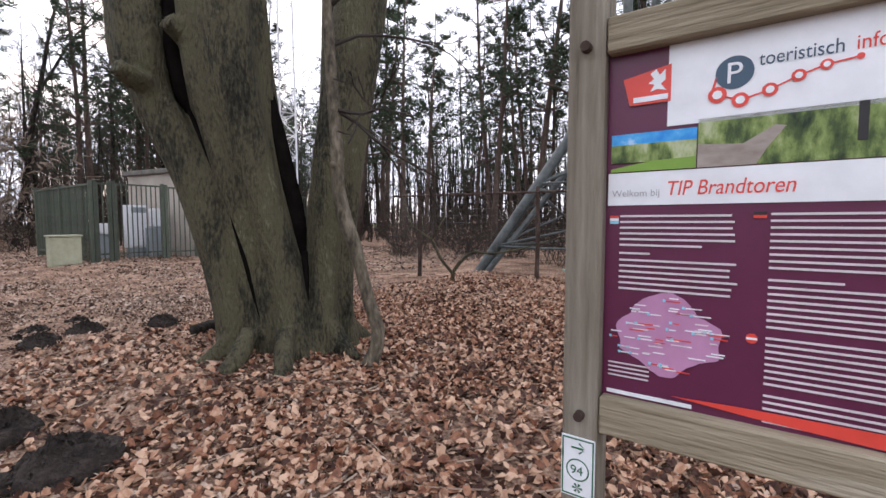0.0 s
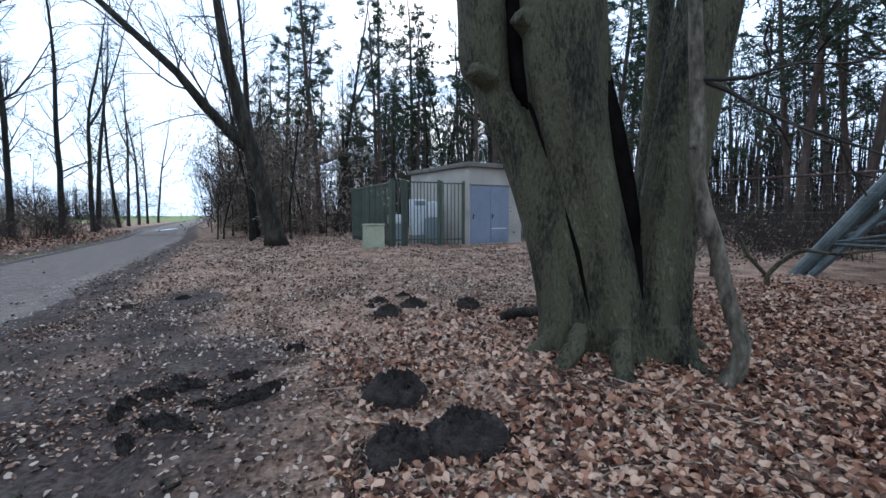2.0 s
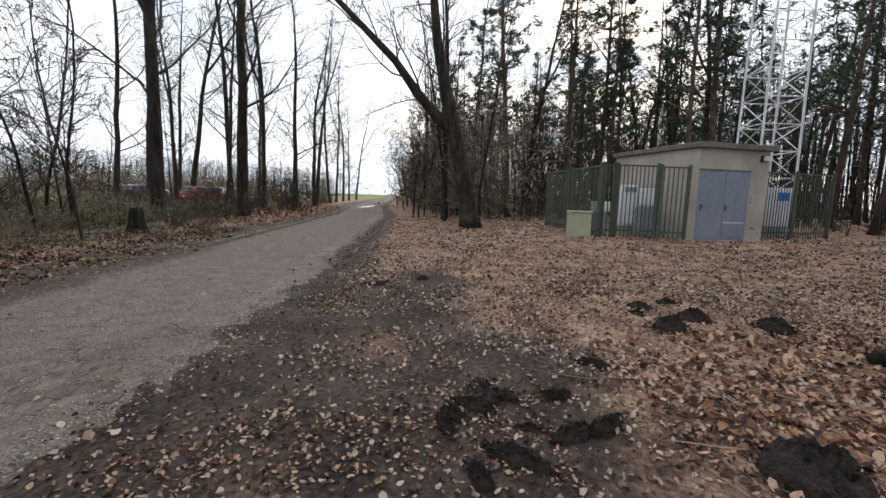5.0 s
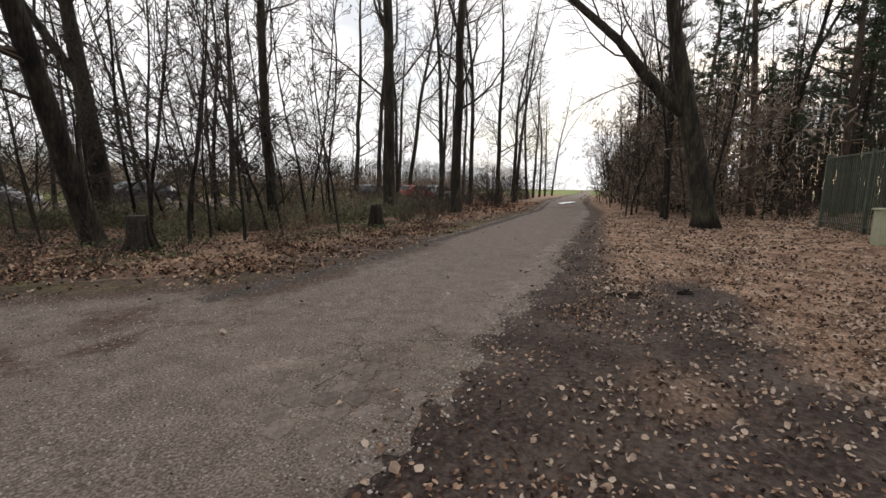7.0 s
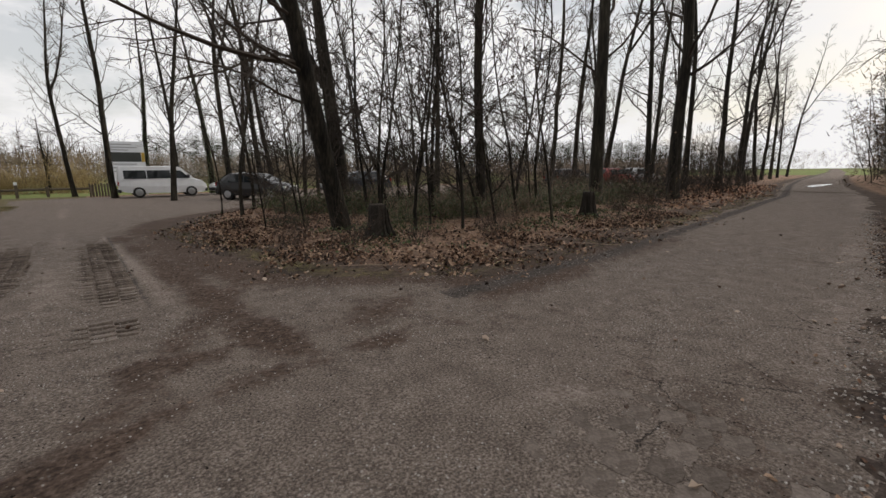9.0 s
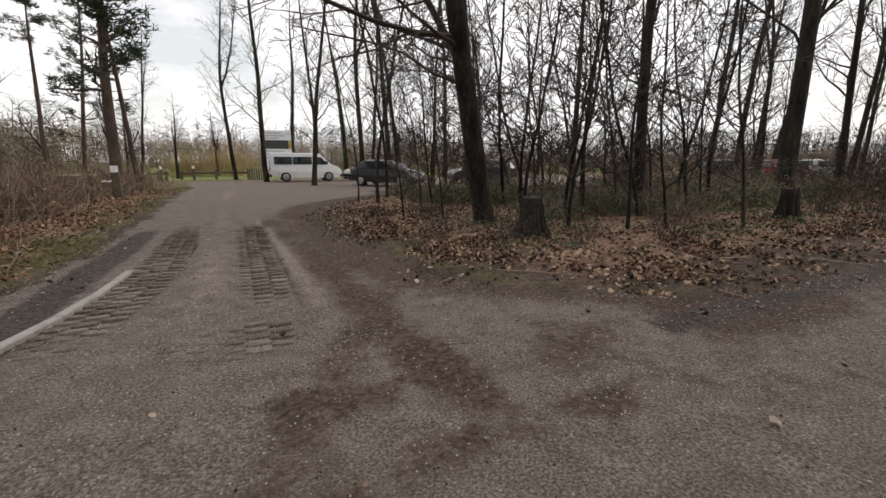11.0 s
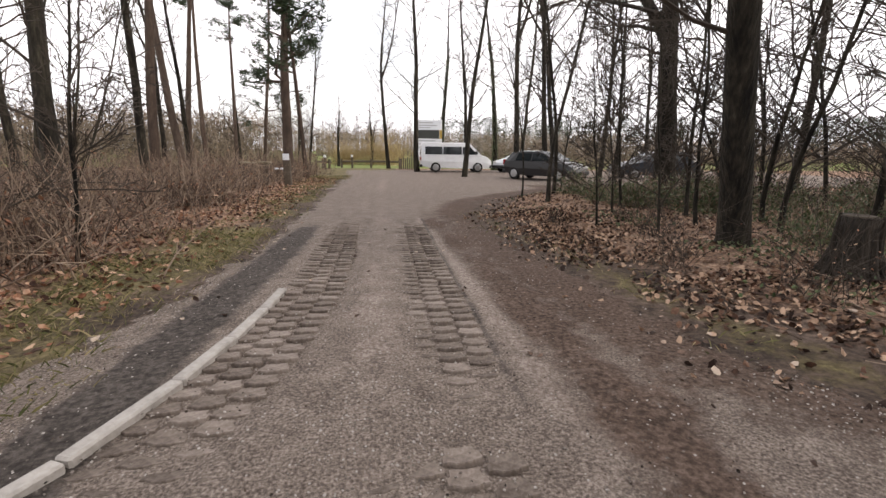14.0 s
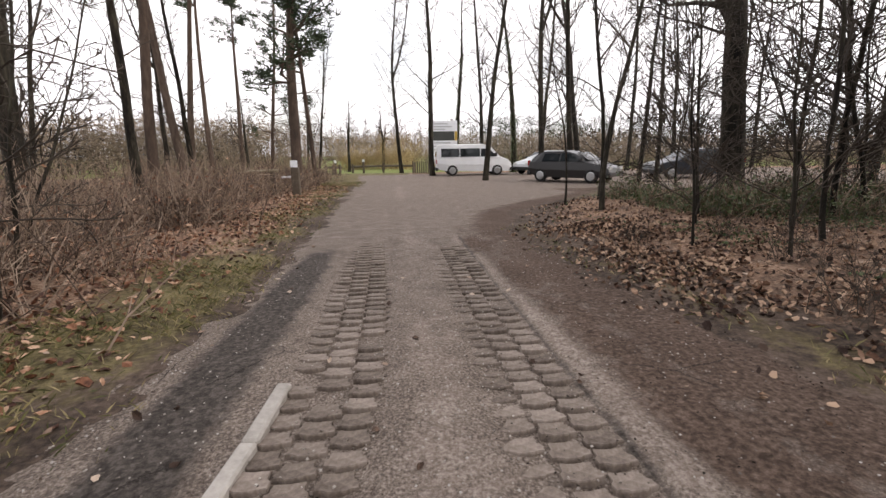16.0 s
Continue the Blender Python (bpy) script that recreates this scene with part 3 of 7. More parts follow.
def pine_meshes(seed, height, r0, bare=0.55, boughs=20, length=2.6, tufts=9):
    rng = np.random.default_rng(seed)
    trunk, crown = Geo(), Geo()
    stem = wander(rng, (0, 0, -0.15), (rng.normal(0, 0.03), rng.normal(0, 0.03), 1), height, 14, 0.02, 0.05)
    radii = r0 * (1 - np.linspace(0, 1, 15) ** 1.3 * 0.88)
    radii[0] *= 1.35
    trunk.tube(stem, radii, 10, lump=0.1, seed=seed)
    needles = Geo()
    for i in range(boughs):
        s = bare + (0.98 - bare) * (i + rng.random()) / boughs
        j = min(int(s * 14), 13)
        p = stem[j]
        ln = length * (1 - 0.55 * (s - bare) / (1 - bare)) * rng.uniform(0.5, 1.2)
        d = np.array((rng.normal(), rng.normal(), rng.uniform(-0.1, 0.7)))
        line = wander(rng, p, d, ln, 5, 0.2, 0.08)
        trunk.tube(line, np.linspace(min(radii[j] * 0.5, 0.02 * ln + 0.01), 0.008, 6), 4, cap=False)
        for t in range(tufts):
            k = rng.uniform(0.35, 1.0) * 5
            q = line[min(int(k), 4)] + (line[min(int(k), 4) + 1] - line[min(int(k), 4)]) * (k - int(k)) + rng.normal(0, 0.16, 3) * ln * 0.5
            for _ in range(10):
                w = rng.normal(0, 1, 3)
                w[2] = abs(w[2]) * 0.6
                w *= rng.uniform(0.2, 0.45) / np.linalg.norm(w)
                o = np.cross(w, rng.normal(0, 1, 3))
                o *= rng.uniform(0.022, 0.042) / (np.linalg.norm(o) + 1e-6)
                b = q + rng.normal(0, 0.07, 3)
                needles.add([b - o, b + o, b + w], [(0, 1, 2)])
    for i in range(10):       # dead snags below the crown
        s = rng.uniform(0.2, bare)
        j = min(int(s * 14), 13)
        line = wander(rng, stem[j], (rng.normal(), rng.normal(), 0.1), rng.uniform(0.4, 1.3), 3, 0.2)
        trunk.tube(line, np.linspace(0.02, 0.006, 4), 3, cap=False)
    return (trunk.mesh("trunk", M_PINEBARK, True), crown.mesh("crown", M_TWIG) if crown.v else None, needles.mesh("crown", M_NEEDLE))


def stand(name, meshes, x, y, turn, scale, label, category, group="", tilt=(0, 0), sink=0.0):
    ob = thing(name, pose(x, y, gz1(x, y) - sink, tilt[0], tilt[1], 0) @ pose(0, 0, 0, 0, 0, turn) @ Matrix.Diagonal((scale, scale, scale, 1)), label, category, group)
    for me in meshes:
        if me:
            c = new(me.name.split(".")[0], me)
            c.parent = ob
    return ob


TALL = [tree_meshes("tall", 10 + i, 17 + i, 0.17, bare=0.16, boughs=34, length=3.4, twigs=(7, 4), fork=(i % 3 == 1), bend=0.03 + 0.012 * (i % 3)) for i in range(5)]
OAK = [tree_meshes("oak", 40, 15, 0.225, bare=0.2, boughs=26, length=4.6, twigs=(8, 5), bend=0.012, angle=1.1, lean=(0.33, 0.23, 1)),
       tree_meshes("oak", 41, 14, 0.29, bare=0.26, boughs=24, length=4.6, twigs=(8, 5), fork=True, bend=0.03, angle=1.0, fork_at=4)]
IVY = tree_meshes("ivied", 44, 16, 0.17, bare=0.35, boughs=20, length=3.2, twigs=(6, 4), ivy=1800, ivy_top=9)
POLE = [tree_meshes("pole", 60 + i, 9 + 2 * i, 0.04 + 0.011 * i, bare=0.2, boughs=26, length=2.2, twigs=(6, 3), bend=0.05) for i in range(4)]
SAPLING = [tree_meshes("sapling", 70 + i, 4.0 + i, 0.02 + 0.005 * i, bare=0.1, boughs=24, length=1.7, twigs=(6, 4), bend=0.06) for i in range(4)]
PINE = [pine_meshes(90 + i, 17 + 1.5 * i, 0.18, bare=0.46 - 0.07 * i, boughs=32, length=3.2, tufts=10) for i in range(4)]

L_TALL = "tall bare slender tree with dark bark beside the road"
L_PINE = "tall pine with a bare reddish trunk and dark crown"
rnd = random.Random(5)


def tall(x, y, s=1.0, i=None, group="bare trees along the road"):
    m = TALL[rnd.randrange(5) if i is None else i]
    return stand("bare_tree", m, x, y, rnd.uniform(0, 360), s, L_TALL, "tree", group, (rnd.uniform(-2, 2), rnd.uniform(-2, 2)))


# single trees of the wooded island and the road's far side
stand("oak_tree", OAK[0], -7.0, -12.7, 0, 0.9, "thick dark oak with many low bare boughs", "tree")
stand("oak_tree", OAK[1], -10.7, -19.75, 140, 1.1, "leafless oak with a forked mossy trunk beside the parking ground", "tree", "", (0, 4))
for x, y, s, i in ((-12.04, -13.32, 0.9, 0), (-21.8, -11.6, 1.45, 2), (-17.5, -12.65, 1.5, 0), (-31, -17.0, 1.1, 3), (-38, -24, 1.2, 4),
                   (-28, -20.5, 1.0, 0), (-30.5, -14.5, 1.0, 1), (-36, -14.5, 1.1, 2), (-43, -15.2, 1.1, 1), (-48, -16.6, 1.2, 0), (-56, -17.4, 1.1, 3),
                   (-63, -18.6, 1.1, 2), (-70, -19.4, 1.1, 1), (-77, -20.2, 1.0, 0), (-86, -21.0, 1.0, 4), 
                    (-24.5, -19.8, 0.9, 2), (-33, -22, 0.95, 1), (-41, -27, 1.0, 3), (-26, -14.6, 0.7, 3), (-17, -21.5, 0.9, 0), (-46, -22, 1, 4), (-52, -26, 1, 2)):
    tall(x, y, s, i)
for x, y, s, i in ((-6.6, -31.6, 0.85, 0), (-4.4, -37.6, 1.0, 2), (-9.5, -31.2, 0.95, 1), (-11.7, -25.9, 0.55, 3), (-12.35, -25.7, 0.6, 0), (-12, -33.5, 1.0, 3), (-13.8, -36.5, 1.0, 4), (-2.5, -43, 0.9, 1), (-9, -44, 1, 0), (-14, -45, 1.0, 2), (-19, -40, 0.9, 3), (-24, -42, 0.95, 1), (-30, -41, 0.9, 2)):
    tall(x, y, s, i, "bare trees round the parking ground")
stand("ivied_tree", IVY, -10.6, -40.5, 30, 1.0, "bare tree with its trunk wrapped in ivy", "tree")
stand("ivied_tree", IVY, -6.9, -45.0, 130, 0.95, "bare tree with its trunk wrapped in ivy", "tree")

# young trees and saplings in the island's undergrowth
for k in range(17):
    x, y = -5.6 - 22 * rnd.random() ** 1.3, -9.6 - 13 * rnd.random()
    if in_island(np.array(x), np.array(y)) < 0.8 or abs(x + 7) < 0.6 and abs(y + 11.2) < 0.8:
        continue
    if rnd.random() < 0.55:
        stand("young_tree", POLE[rnd.randrange(4)], x, y, rnd.uniform(0, 360), rnd.uniform(0.6, 0.9), "thin young bare tree in the undergrowth", "tree", "young trees in the undergrowth", (rnd.uniform(-3, 3), rnd.uniform(-1, 5)))
    else:
        stand("sapling", SAPLING[rnd.randrange(4)], x, y, rnd.uniform(0, 360), rnd.uniform(0.7, 1.2), "leafless many-twigged sapling in the undergrowth", "sapling", "saplings in the undergrowth", (rnd.uniform(-9, 9), rnd.uniform(-9, 9)))
for x, y, i, s in ((-8.3, -15.5, 2, 1.3), (-9.2, -14.6, 3, 1.2), (-7.6, -16.8, 1, 1.3), (-10.5, -16.2, 3, 1.3), (-9.8, -18.5, 2, 1.3), (-11.8, -17.4, 1, 1.4), (-13.0, -15.4, 3, 1.2), (-8.6, -19.0, 0, 1.4), (-6.9, -15.9, 0, 1.1), (-11.2, -13.2, 2, 1.2), (-13.6, -12.6, 1, 1.2), (-8.9, -12.5, 3, 1.0), (-9.1, -12.2, 2, 1.0), (-6.5, -13.7, 1, 0.9), (-5.9, -14.6, 1, 0.8), (-10.2, -11.0, 3, 0.9), (-8.2, -11.6, 3, 1.1), (-9.0, -10.9, 2, 1.1), (-8.6, -13.6, 3, 1.2), (-10.8, -12.2, 3, 1.2), (-12.0, -11.8, 2, 1.3), (-7.7, -14.4, 2, 1.2), (-9.6, -16.0, 3, 1.4), (-12.6, -16.4, 3, 1.4), (-14.5, -14.0, 3, 1.4), (-11.4, -10.2, 2, 1.1)):
    stand("sapling", SAPLING[i], x, y, 40 * i + 60 * x, s, "leafless many-twigged sapling in the undergrowth", "sapling", "saplings in the undergrowth", (2, 5))

# the east side of the track
ROUGH_PINE = pine_meshes(96, 12.5, 0.24, bare=0.38, boughs=40, length=3.3, tufts=12)
THIN_PINE = pine_meshes(97, 12, 0.12, bare=0.4, boughs=22, length=2.2, tufts=9)
BARE_PINE = pine_meshes(98, 17, 0.2, bare=0.72, boughs=20, length=2.4, tufts=10)
stand("pine_tree", ROUGH_PINE, 2.3, -28.6, 40, 1.0, "rough-barked pine with a wide dark crown beside the track", "tree", "pines", (0, -1))
stand("pine_tree", THIN_PINE, 1.75, -30.2, 150, 1.0, "slim pine with a thin dark crown beside the track", "tree", "pines", (0, 2))
for x, y, s, ry in ((7.6, -27.7, 1.05, -5), (7.2, -29.7, 0.95, 5), (8.4, -33.0, 0.85, -6), (10.4, -41.0, 0.9, 0), (6.2, -34.0, 0.6, -2)):
    stand("pine_tree", BARE_PINE, x, y, 130 * s, s, "tall pine with a long bare trunk behind the thicket", "tree", "pines", (0, ry))
for x, y, s, i in ((5.4, -18.4, 1.1, 1), (5.6, -23.0, 0.75, 4), (8.3, -21.5, 0.7, 2), (3.3, -40.5, 0.55, 4)):
    tall(x, y, s, i, "bare trees beside the track")
for x, y, s, i in ((15, -24, 0.9, 2), (18, -22, 0.9, 4), (13.5, -20, 0.7, 0), (20, -30, 0.9, 1), (7.4, -31, 0.7, 2), (5.0, -35, 0.6, 3), (16, -33, 0.8, 4), (24, -26, 0.9, 0), (11, -36, 0.8, 1), (22, -38, 0.9, 3), (28, -33, 1, 2)):
    if i in (0, 3) and x < 14:
        stand("pine_tree", (PINE[i][0], None, PINE[i][2]), x, y, 70 * i, s, L_PINE, "tree", "pines", (4 - 3 * i, 5 - 3 * i))
    else:
        tall(x, y, s, i, "bare trees beside the track")
for x, y in ((4.5, -40), (1.8, -47), (9, -44), (-1, -52), (6, -52)):
    stand("oak_tree", OAK[1], x, y, 60 * x, 0.45, "small wide-crowned bare tree on the meadow's edge", "tree", "meadow trees")

# the leaning double tree beside the road
LEAN_G, LEAN_C = Geo(), Geo()
rng_l = np.random.default_rng(3)
lean_a = np.array([(0, 0.05, -0.2), (0.02, -0.05, 0.5), (-0.03, -0.5, 2.7), (0, -1.0, 4.8), (0, -1.3, 6.2), (0.1, -1.65, 7.8), (0.1, -1.9, 10), (0, -2.2, 12.5), (0.1, -2.4, 16)])
lean_b = np.array([(0, -0.8, 4.0), (0.05, -1.5, 4.7), (0.2, -2.5, 5.8), (0.3, -3.4, 7.0), (0.5, -5.7, 9.2), (0.6, -7.5, 11.2), (0.6, -9.2, 13.0)])
r_a = np.array((0.62, 0.42, 0.33, 0.31, 0.25, 0.2, 0.15, 0.09, 0.03))
r_b = np.array((0.22, 0.24, 0.2, 0.16, 0.12, 0.07, 0.03))
LEAN_G.tube(lean_a, r_a, 12, lump=0.14, seed=4)
LEAN_G.tube(lean_b, r_b, 10, lump=0.12, seed=5)
limbs(LEAN_C, rng_l, lean_a, r_a, 0.5, 16, 4.2, 0.9, 2, 5, (8, 5))
limbs(LEAN_C, rng_l, lean_b, r_b, 0.2, 18, 4.0, 0.9, 2, 5, (8, 5))
leaning = thing("leaning_tree", pose(-21.2, -1.08, gz1(-21.2, -1.08)), "dark leaning leafless tree with two crossing stems", "tree")
part("trunk", LEAN_G, M_BARK, leaning, shade=True)
part("crown", LEAN_C, M_TWIG, leaning)

# the forest north of the road
count = 0
placed = []
while count < 190:
    x, y = rnd.uniform(-75, 14), rnd.uniform(4, 46)
    if count % 3 == 0:
        x, y = rnd.uniform(-80, -24), rnd.uniform(-5, 14)
        lo, hi = road_edges(x)
        if y < hi + 2.2:
            continue
    if x > -26 and y < 14 or x > -12 and y < 12.5 or -25 < x < -14 and y < 13 or x > -14 and y < 15 and x < 3 and -7 < x:
        continue
    if any((x - a) ** 2 + (y - b) ** 2 < 2.2 for a, b in placed):
        continue
    placed.append((x, y))
    count += 1
    k = rnd.random()
    tl = (rnd.uniform(-2, 2), rnd.uniform(-2, 2))
    if k < (0.12 if count % 3 == 1 else 0.5):
        stand("pine_tree", PINE[rnd.randrange(4)], x, y, rnd.uniform(0, 360), rnd.uniform(0.75, 1.1), L_PINE, "tree", "forest pines", tl)
    elif k < 0.72:
        stand("bare_tree", TALL[rnd.randrange(5)], x, y, rnd.uniform(0, 360), rnd.uniform(0.65, 1.0), "tall bare tree in the forest", "tree", "bare forest trees", tl)
    else:
        stand("young_tree", POLE[rnd.randrange(4)], x, y, rnd.uniform(0, 360), rnd.uniform(0.8, 1.2), "thin young bare tree in the forest", "tree", "young forest trees", tl)


for k in range(16):                       # the pine stand behind the hut
    x, y = rnd.uniform(-50, -23), rnd.uniform(13, 30) if k % 2 else rnd.uniform(9, 16)
    if x > -27 and y < 15:
        continue
    if k % 3:
        stand("pine_tree", PINE[rnd.randrange(4)], x, y, rnd.uniform(0, 360), rnd.uniform(0.85, 1.2), L_PINE, "tree", "forest pines", (rnd.uniform(-2, 2), rnd.uniform(-2, 2)))
    else:
        stand("bare_tree", TALL[rnd.randrange(5)], x, y, rnd.uniform(0, 360), rnd.uniform(0.8, 1.1), "tall bare tree in the forest", "tree", "bare forest trees", (rnd.uniform(-2, 2), rnd.uniform(-2, 2)))
for k in range(12):                       # taller trees along the road's north side
    x = -27 - 42 * rnd.random()
    lo, hi = road_edges(x)
    stand("bare_tree", TALL[rnd.randrange(5)], x, hi + 3.5 + 9 * rnd.random(), rnd.uniform(0, 360), rnd.uniform(0.5, 0.85), "bare tree at the forest's edge along the road", "tree", "forest edge trees", (rnd.uniform(-1, 5), rnd.uniform(-3, 3)))
for k in range(46):                       # young growth on the road's north side
    x = -25 - 50 * rnd.random() ** 1.1
    lo, hi = road_edges(x)
    y = hi + 2.0 + 5.5 * rnd.random()
    stand("young_tree", POLE[rnd.randrange(4)], x, y, rnd.uniform(0, 360), rnd.uniform(0.6, 1.1), "thin young bare tree crowding the roadside", "tree", "young roadside trees", (rnd.uniform(-1, 7), rnd.uniform(-4, 4)))
for k in range(22):
    x = -24 - 40 * rnd.random()
    lo, hi = road_edges(x)
    stand("sapling", SAPLING[rnd.randrange(4)], x, hi + 1.6 + 3 * rnd.random(), rnd.uniform(0, 360), rnd.uniform(0.8, 1.4), "leafless sapling on the roadside", "sapling", "roadside saplings", (rnd.uniform(0, 9), 0))


for k in range(13):                       # the stand behind the watch tower
    x, y = rnd.uniform(-13, 9), rnd.uniform(16.5, 27)
    stand("pine_tree", PINE[rnd.randrange(4)], x, y, rnd.uniform(0, 360), rnd.uniform(0.7, 1.0), L_PINE, "tree", "forest pines", (rnd.uniform(-2, 2), rnd.uniform(-2, 2)))


def woods(name, label, spots, seed, stems, low, high, material, twig=0.5):
    """Far woods of tapered stems and twigs, too many to count."""
    rng = np.random.default_rng(seed)
    g = Geo()
    for _ in range(stems):
        s = rng.random() * (len(spots) - 1)
        i = int(s)
        p = np.array(spots[i]) + (np.array(spots[i + 1]) - np.array(spots[i])) * (s - i) + rng.normal(0, 2.2, 2)
        h = rng.uniform(low, high)
        r = rng.uniform(0.025, 0.10) * h / 9
        b = np.array((p[0], p[1], -0.2))
        t = b + np.array((rng.normal(0, 0.06) * h, rng.normal(0, 0.06) * h, h))
        g.tube([b, b * 0.5 + t * 0.5 + rng.normal(0, 0.15, 3), t], [r, r * 0.7, r * 0.1], 3, cap=False)
        for _ in range(18):
            k = rng.uniform(0.08, 1)
            q = b + (t - b) * k
            w = rng.normal(0, 1, 3) * np.array((1, 1, 0.6)) + np.array((0, 0, 0.5))
            w *= h * twig * rng.uniform(0.1, 0.3) / np.linalg.norm(w)
            o = np.cross(w, rng.normal(0, 1, 3))
            o *= rng.uniform(0.015, 0.05) / (np.linalg.norm(o) + 1e-6)
            g.add([q - o, q + o, q + w], [(0, 1, 2)])
    ob = new(name, g.mesh(name, material))
    return tagged(ob, label, "woods", kind="stuff")


woods("far_woods", "dense dim wood of bare trunks and twigs", [(-80, 8), (-60, 30), (-40, 44), (-15, 48), (15, 46), (34, 30)], 1, 2200, 5, 16, M_BARK)
woods("far_woods", "dense dim undergrowth between the forest trunks", [(-80, 2), (-50, 4), (-34, 8), (-28, 18), (-14, 22), (0, 19), (16, 17)], 2, 1300, 0.8, 4.0, M_TWIG, 0.8)
woods("far_woods", "dark hedge of trees beyond the meadow", [(-150, -45), (-110, -70), (-70, -95), (-20, -115), (40, -110), (90, -80)], 3, 2600, 5, 10, M_TWIG, 1.0)
woods("far_woods", "low bare woodland beyond the track", [(12, -60), (30, -52), (50, -40), (55, -15), (40, 10)], 4, 700, 2, 8, M_TWIG, 0.8)


def needle_belt(spots, seed, count, low, high, material=M_NEEDLE, label="dark needle crowns of the pines deep in the forest"):
    """Soft far masses of needles or twigs."""
    rng = np.random.default_rng(seed)
    t = rng.random(count) * (len(spots) - 1)
    line = np.array(spots, float)
    k = np.arange(len(spots))
    c = np.stack([np.interp(t, k, line[:, 0]) + rng.normal(0, 2.0, count), np.interp(t, k, line[:, 1]) + rng.normal(0, 2.0, count), rng.uniform(low, high, count)], 1)
    b = np.repeat(c, 20, 0) + rng.normal(0, 0.42, (count * 20, 3))
    w = rng.normal(0, 1, b.shape)
    w *= (rng.uniform(0.3, 0.7, len(b)) / np.linalg.norm(w, axis=1))[:, None]
    o = np.cross(w, rng.normal(0, 1, b.shape))
    o *= (rng.uniform(0.022, 0.05, len(b)) / (np.linalg.norm(o, axis=1) + 1e-6))[:, None]
    me = bpy.data.meshes.new("far_crowns")
    me.from_pydata(np.stack([b - o, b + o, b + w], 1).reshape(-1, 3).tolist(), [], np.arange(len(b) * 3).reshape(-1, 3).tolist())
    me.materials.append(material)
    return tagged(new("far_crowns", me), label, "woods", kind="stuff")


needle_belt([(-78, 8), (-58, 24), (-40, 34), (-14, 36), (14, 34), (32, 26)], 7, 3200, 5, 16)
needle_belt([(-170, -38), (-120, -62), (-80, -80), (-40, -92), (-16, -96)], 8, 2600, 0.3, 8)
M_FUZZ = mat("far_twigs", [(0.13, 0.102, 0.075), (0.28, 0.22, 0.165)], 3, 0.9, 0, vary="island")
needle_belt([(9, -56), (20, -52), (34, -46), (46, -34), (50, -14), (44, 8)], 9, 2600, 0.2, 4.5, M_FUZZ, "soft brown mass of far bare bushes")
needle_belt([(-40, -74), (-16, -78), (6, -76), (30, -70), (60, -56)], 10, 2400, 0.2, 4.0, M_FUZZ, "soft brown hedge beyond the meadow")
needle_belt([(-75, -34), (-60, -38), (-44, -42), (-26, -46), (-13, -48)], 11, 1500, 0.1, 2.2, M_FUZZ, "low brown hedge behind the parking ground")
needle_belt([(-210, -110), (-205, -60), (-205, -20), (-200, 30)], 12, 900, 0.2, 7, M_FUZZ, "far bare treeline beyond the fields")
needle_belt([(-28, -0.2), (-40, -2.2), (-60, -5.2), (-95, -10)], 13, 1500, 0.3, 6.5, M_FUZZ, "brown tangle of young growth beside the road")
needle_belt([(-46, 6), (-34, 12), (-26, 17), (-14, 19)], 14, 260, 5, 12, M_NEEDLE, "dark needle crowns behind the hut")

# ---- beech with three stems ----
M_CUT = mat("scarred_wood", [(0.03, 0.025, 0.02), (0.12, 0.10, 0.075)], 12, 0.95, 0.6)
beech = thing("beech_tree", pose(0, 0, 0), "massive mossy beech with three fused leaning stems and a hollow", "tree")
bg = Geo()


def fluted(geo, line, rr, seed, sides=44, amp=0.135):
    """A fluted stem: ribs run along it and swell towards the roots."""
    pts = np.array(line, float)
    t = np.linspace(0, 1, len(pts))
    tt = np.linspace(0, 1, len(pts) * 5)
    fine = np.stack([np.interp(tt, t, pts[:, i]) for i in range(3)], 1)
    r = np.interp(tt, t, np.array(rr))
    for _ in range(3):
        fine[1:-1] = (fine[:-2] + 2 * fine[1:-1] + fine[2:]) / 4
        r[1:-1] = (r[:-2] + 2 * r[1:-1] + r[2:]) / 4
    ang = np.arange(sides) * 2 * math.pi / sides
    v = []
    for p, q in zip(fine, r):
        foot = 1 + 1.9 * math.exp(-max(p[2], 0) / 0.28)
        w = 0.25 * p[2] + seed
        k = 1 + amp * foot * (0.55 * np.sin(3 * ang + w) + 0.5 * np.sin(5 * ang + 1.7 * seed - 0.5 * w) + 0.28 * np.sin(8 * ang + 2 * seed + 0.6 * w)) + 0.05 * (vnoise(np.cos(ang) * 2 + seed * 5, np.sin(ang) * 2 + p[2] * 2.2, seed) - 0.5)
        v += [(p[0] + q * a * math.cos(b), p[1] + q * a * math.sin(b), p[2]) for a, b in zip(k, ang)]
    n = len(fine)
    f = [(i * sides + a, i * sides + (a + 1) % sides, (i + 1) * sides + (a + 1) % sides, (i + 1) * sides + a) for i in range(n - 1) for a in range(sides)]
    f += [tuple(range(sides))[::-1], tuple((n - 1) * sides + a for a in range(sides))]
    geo.add(v, f)


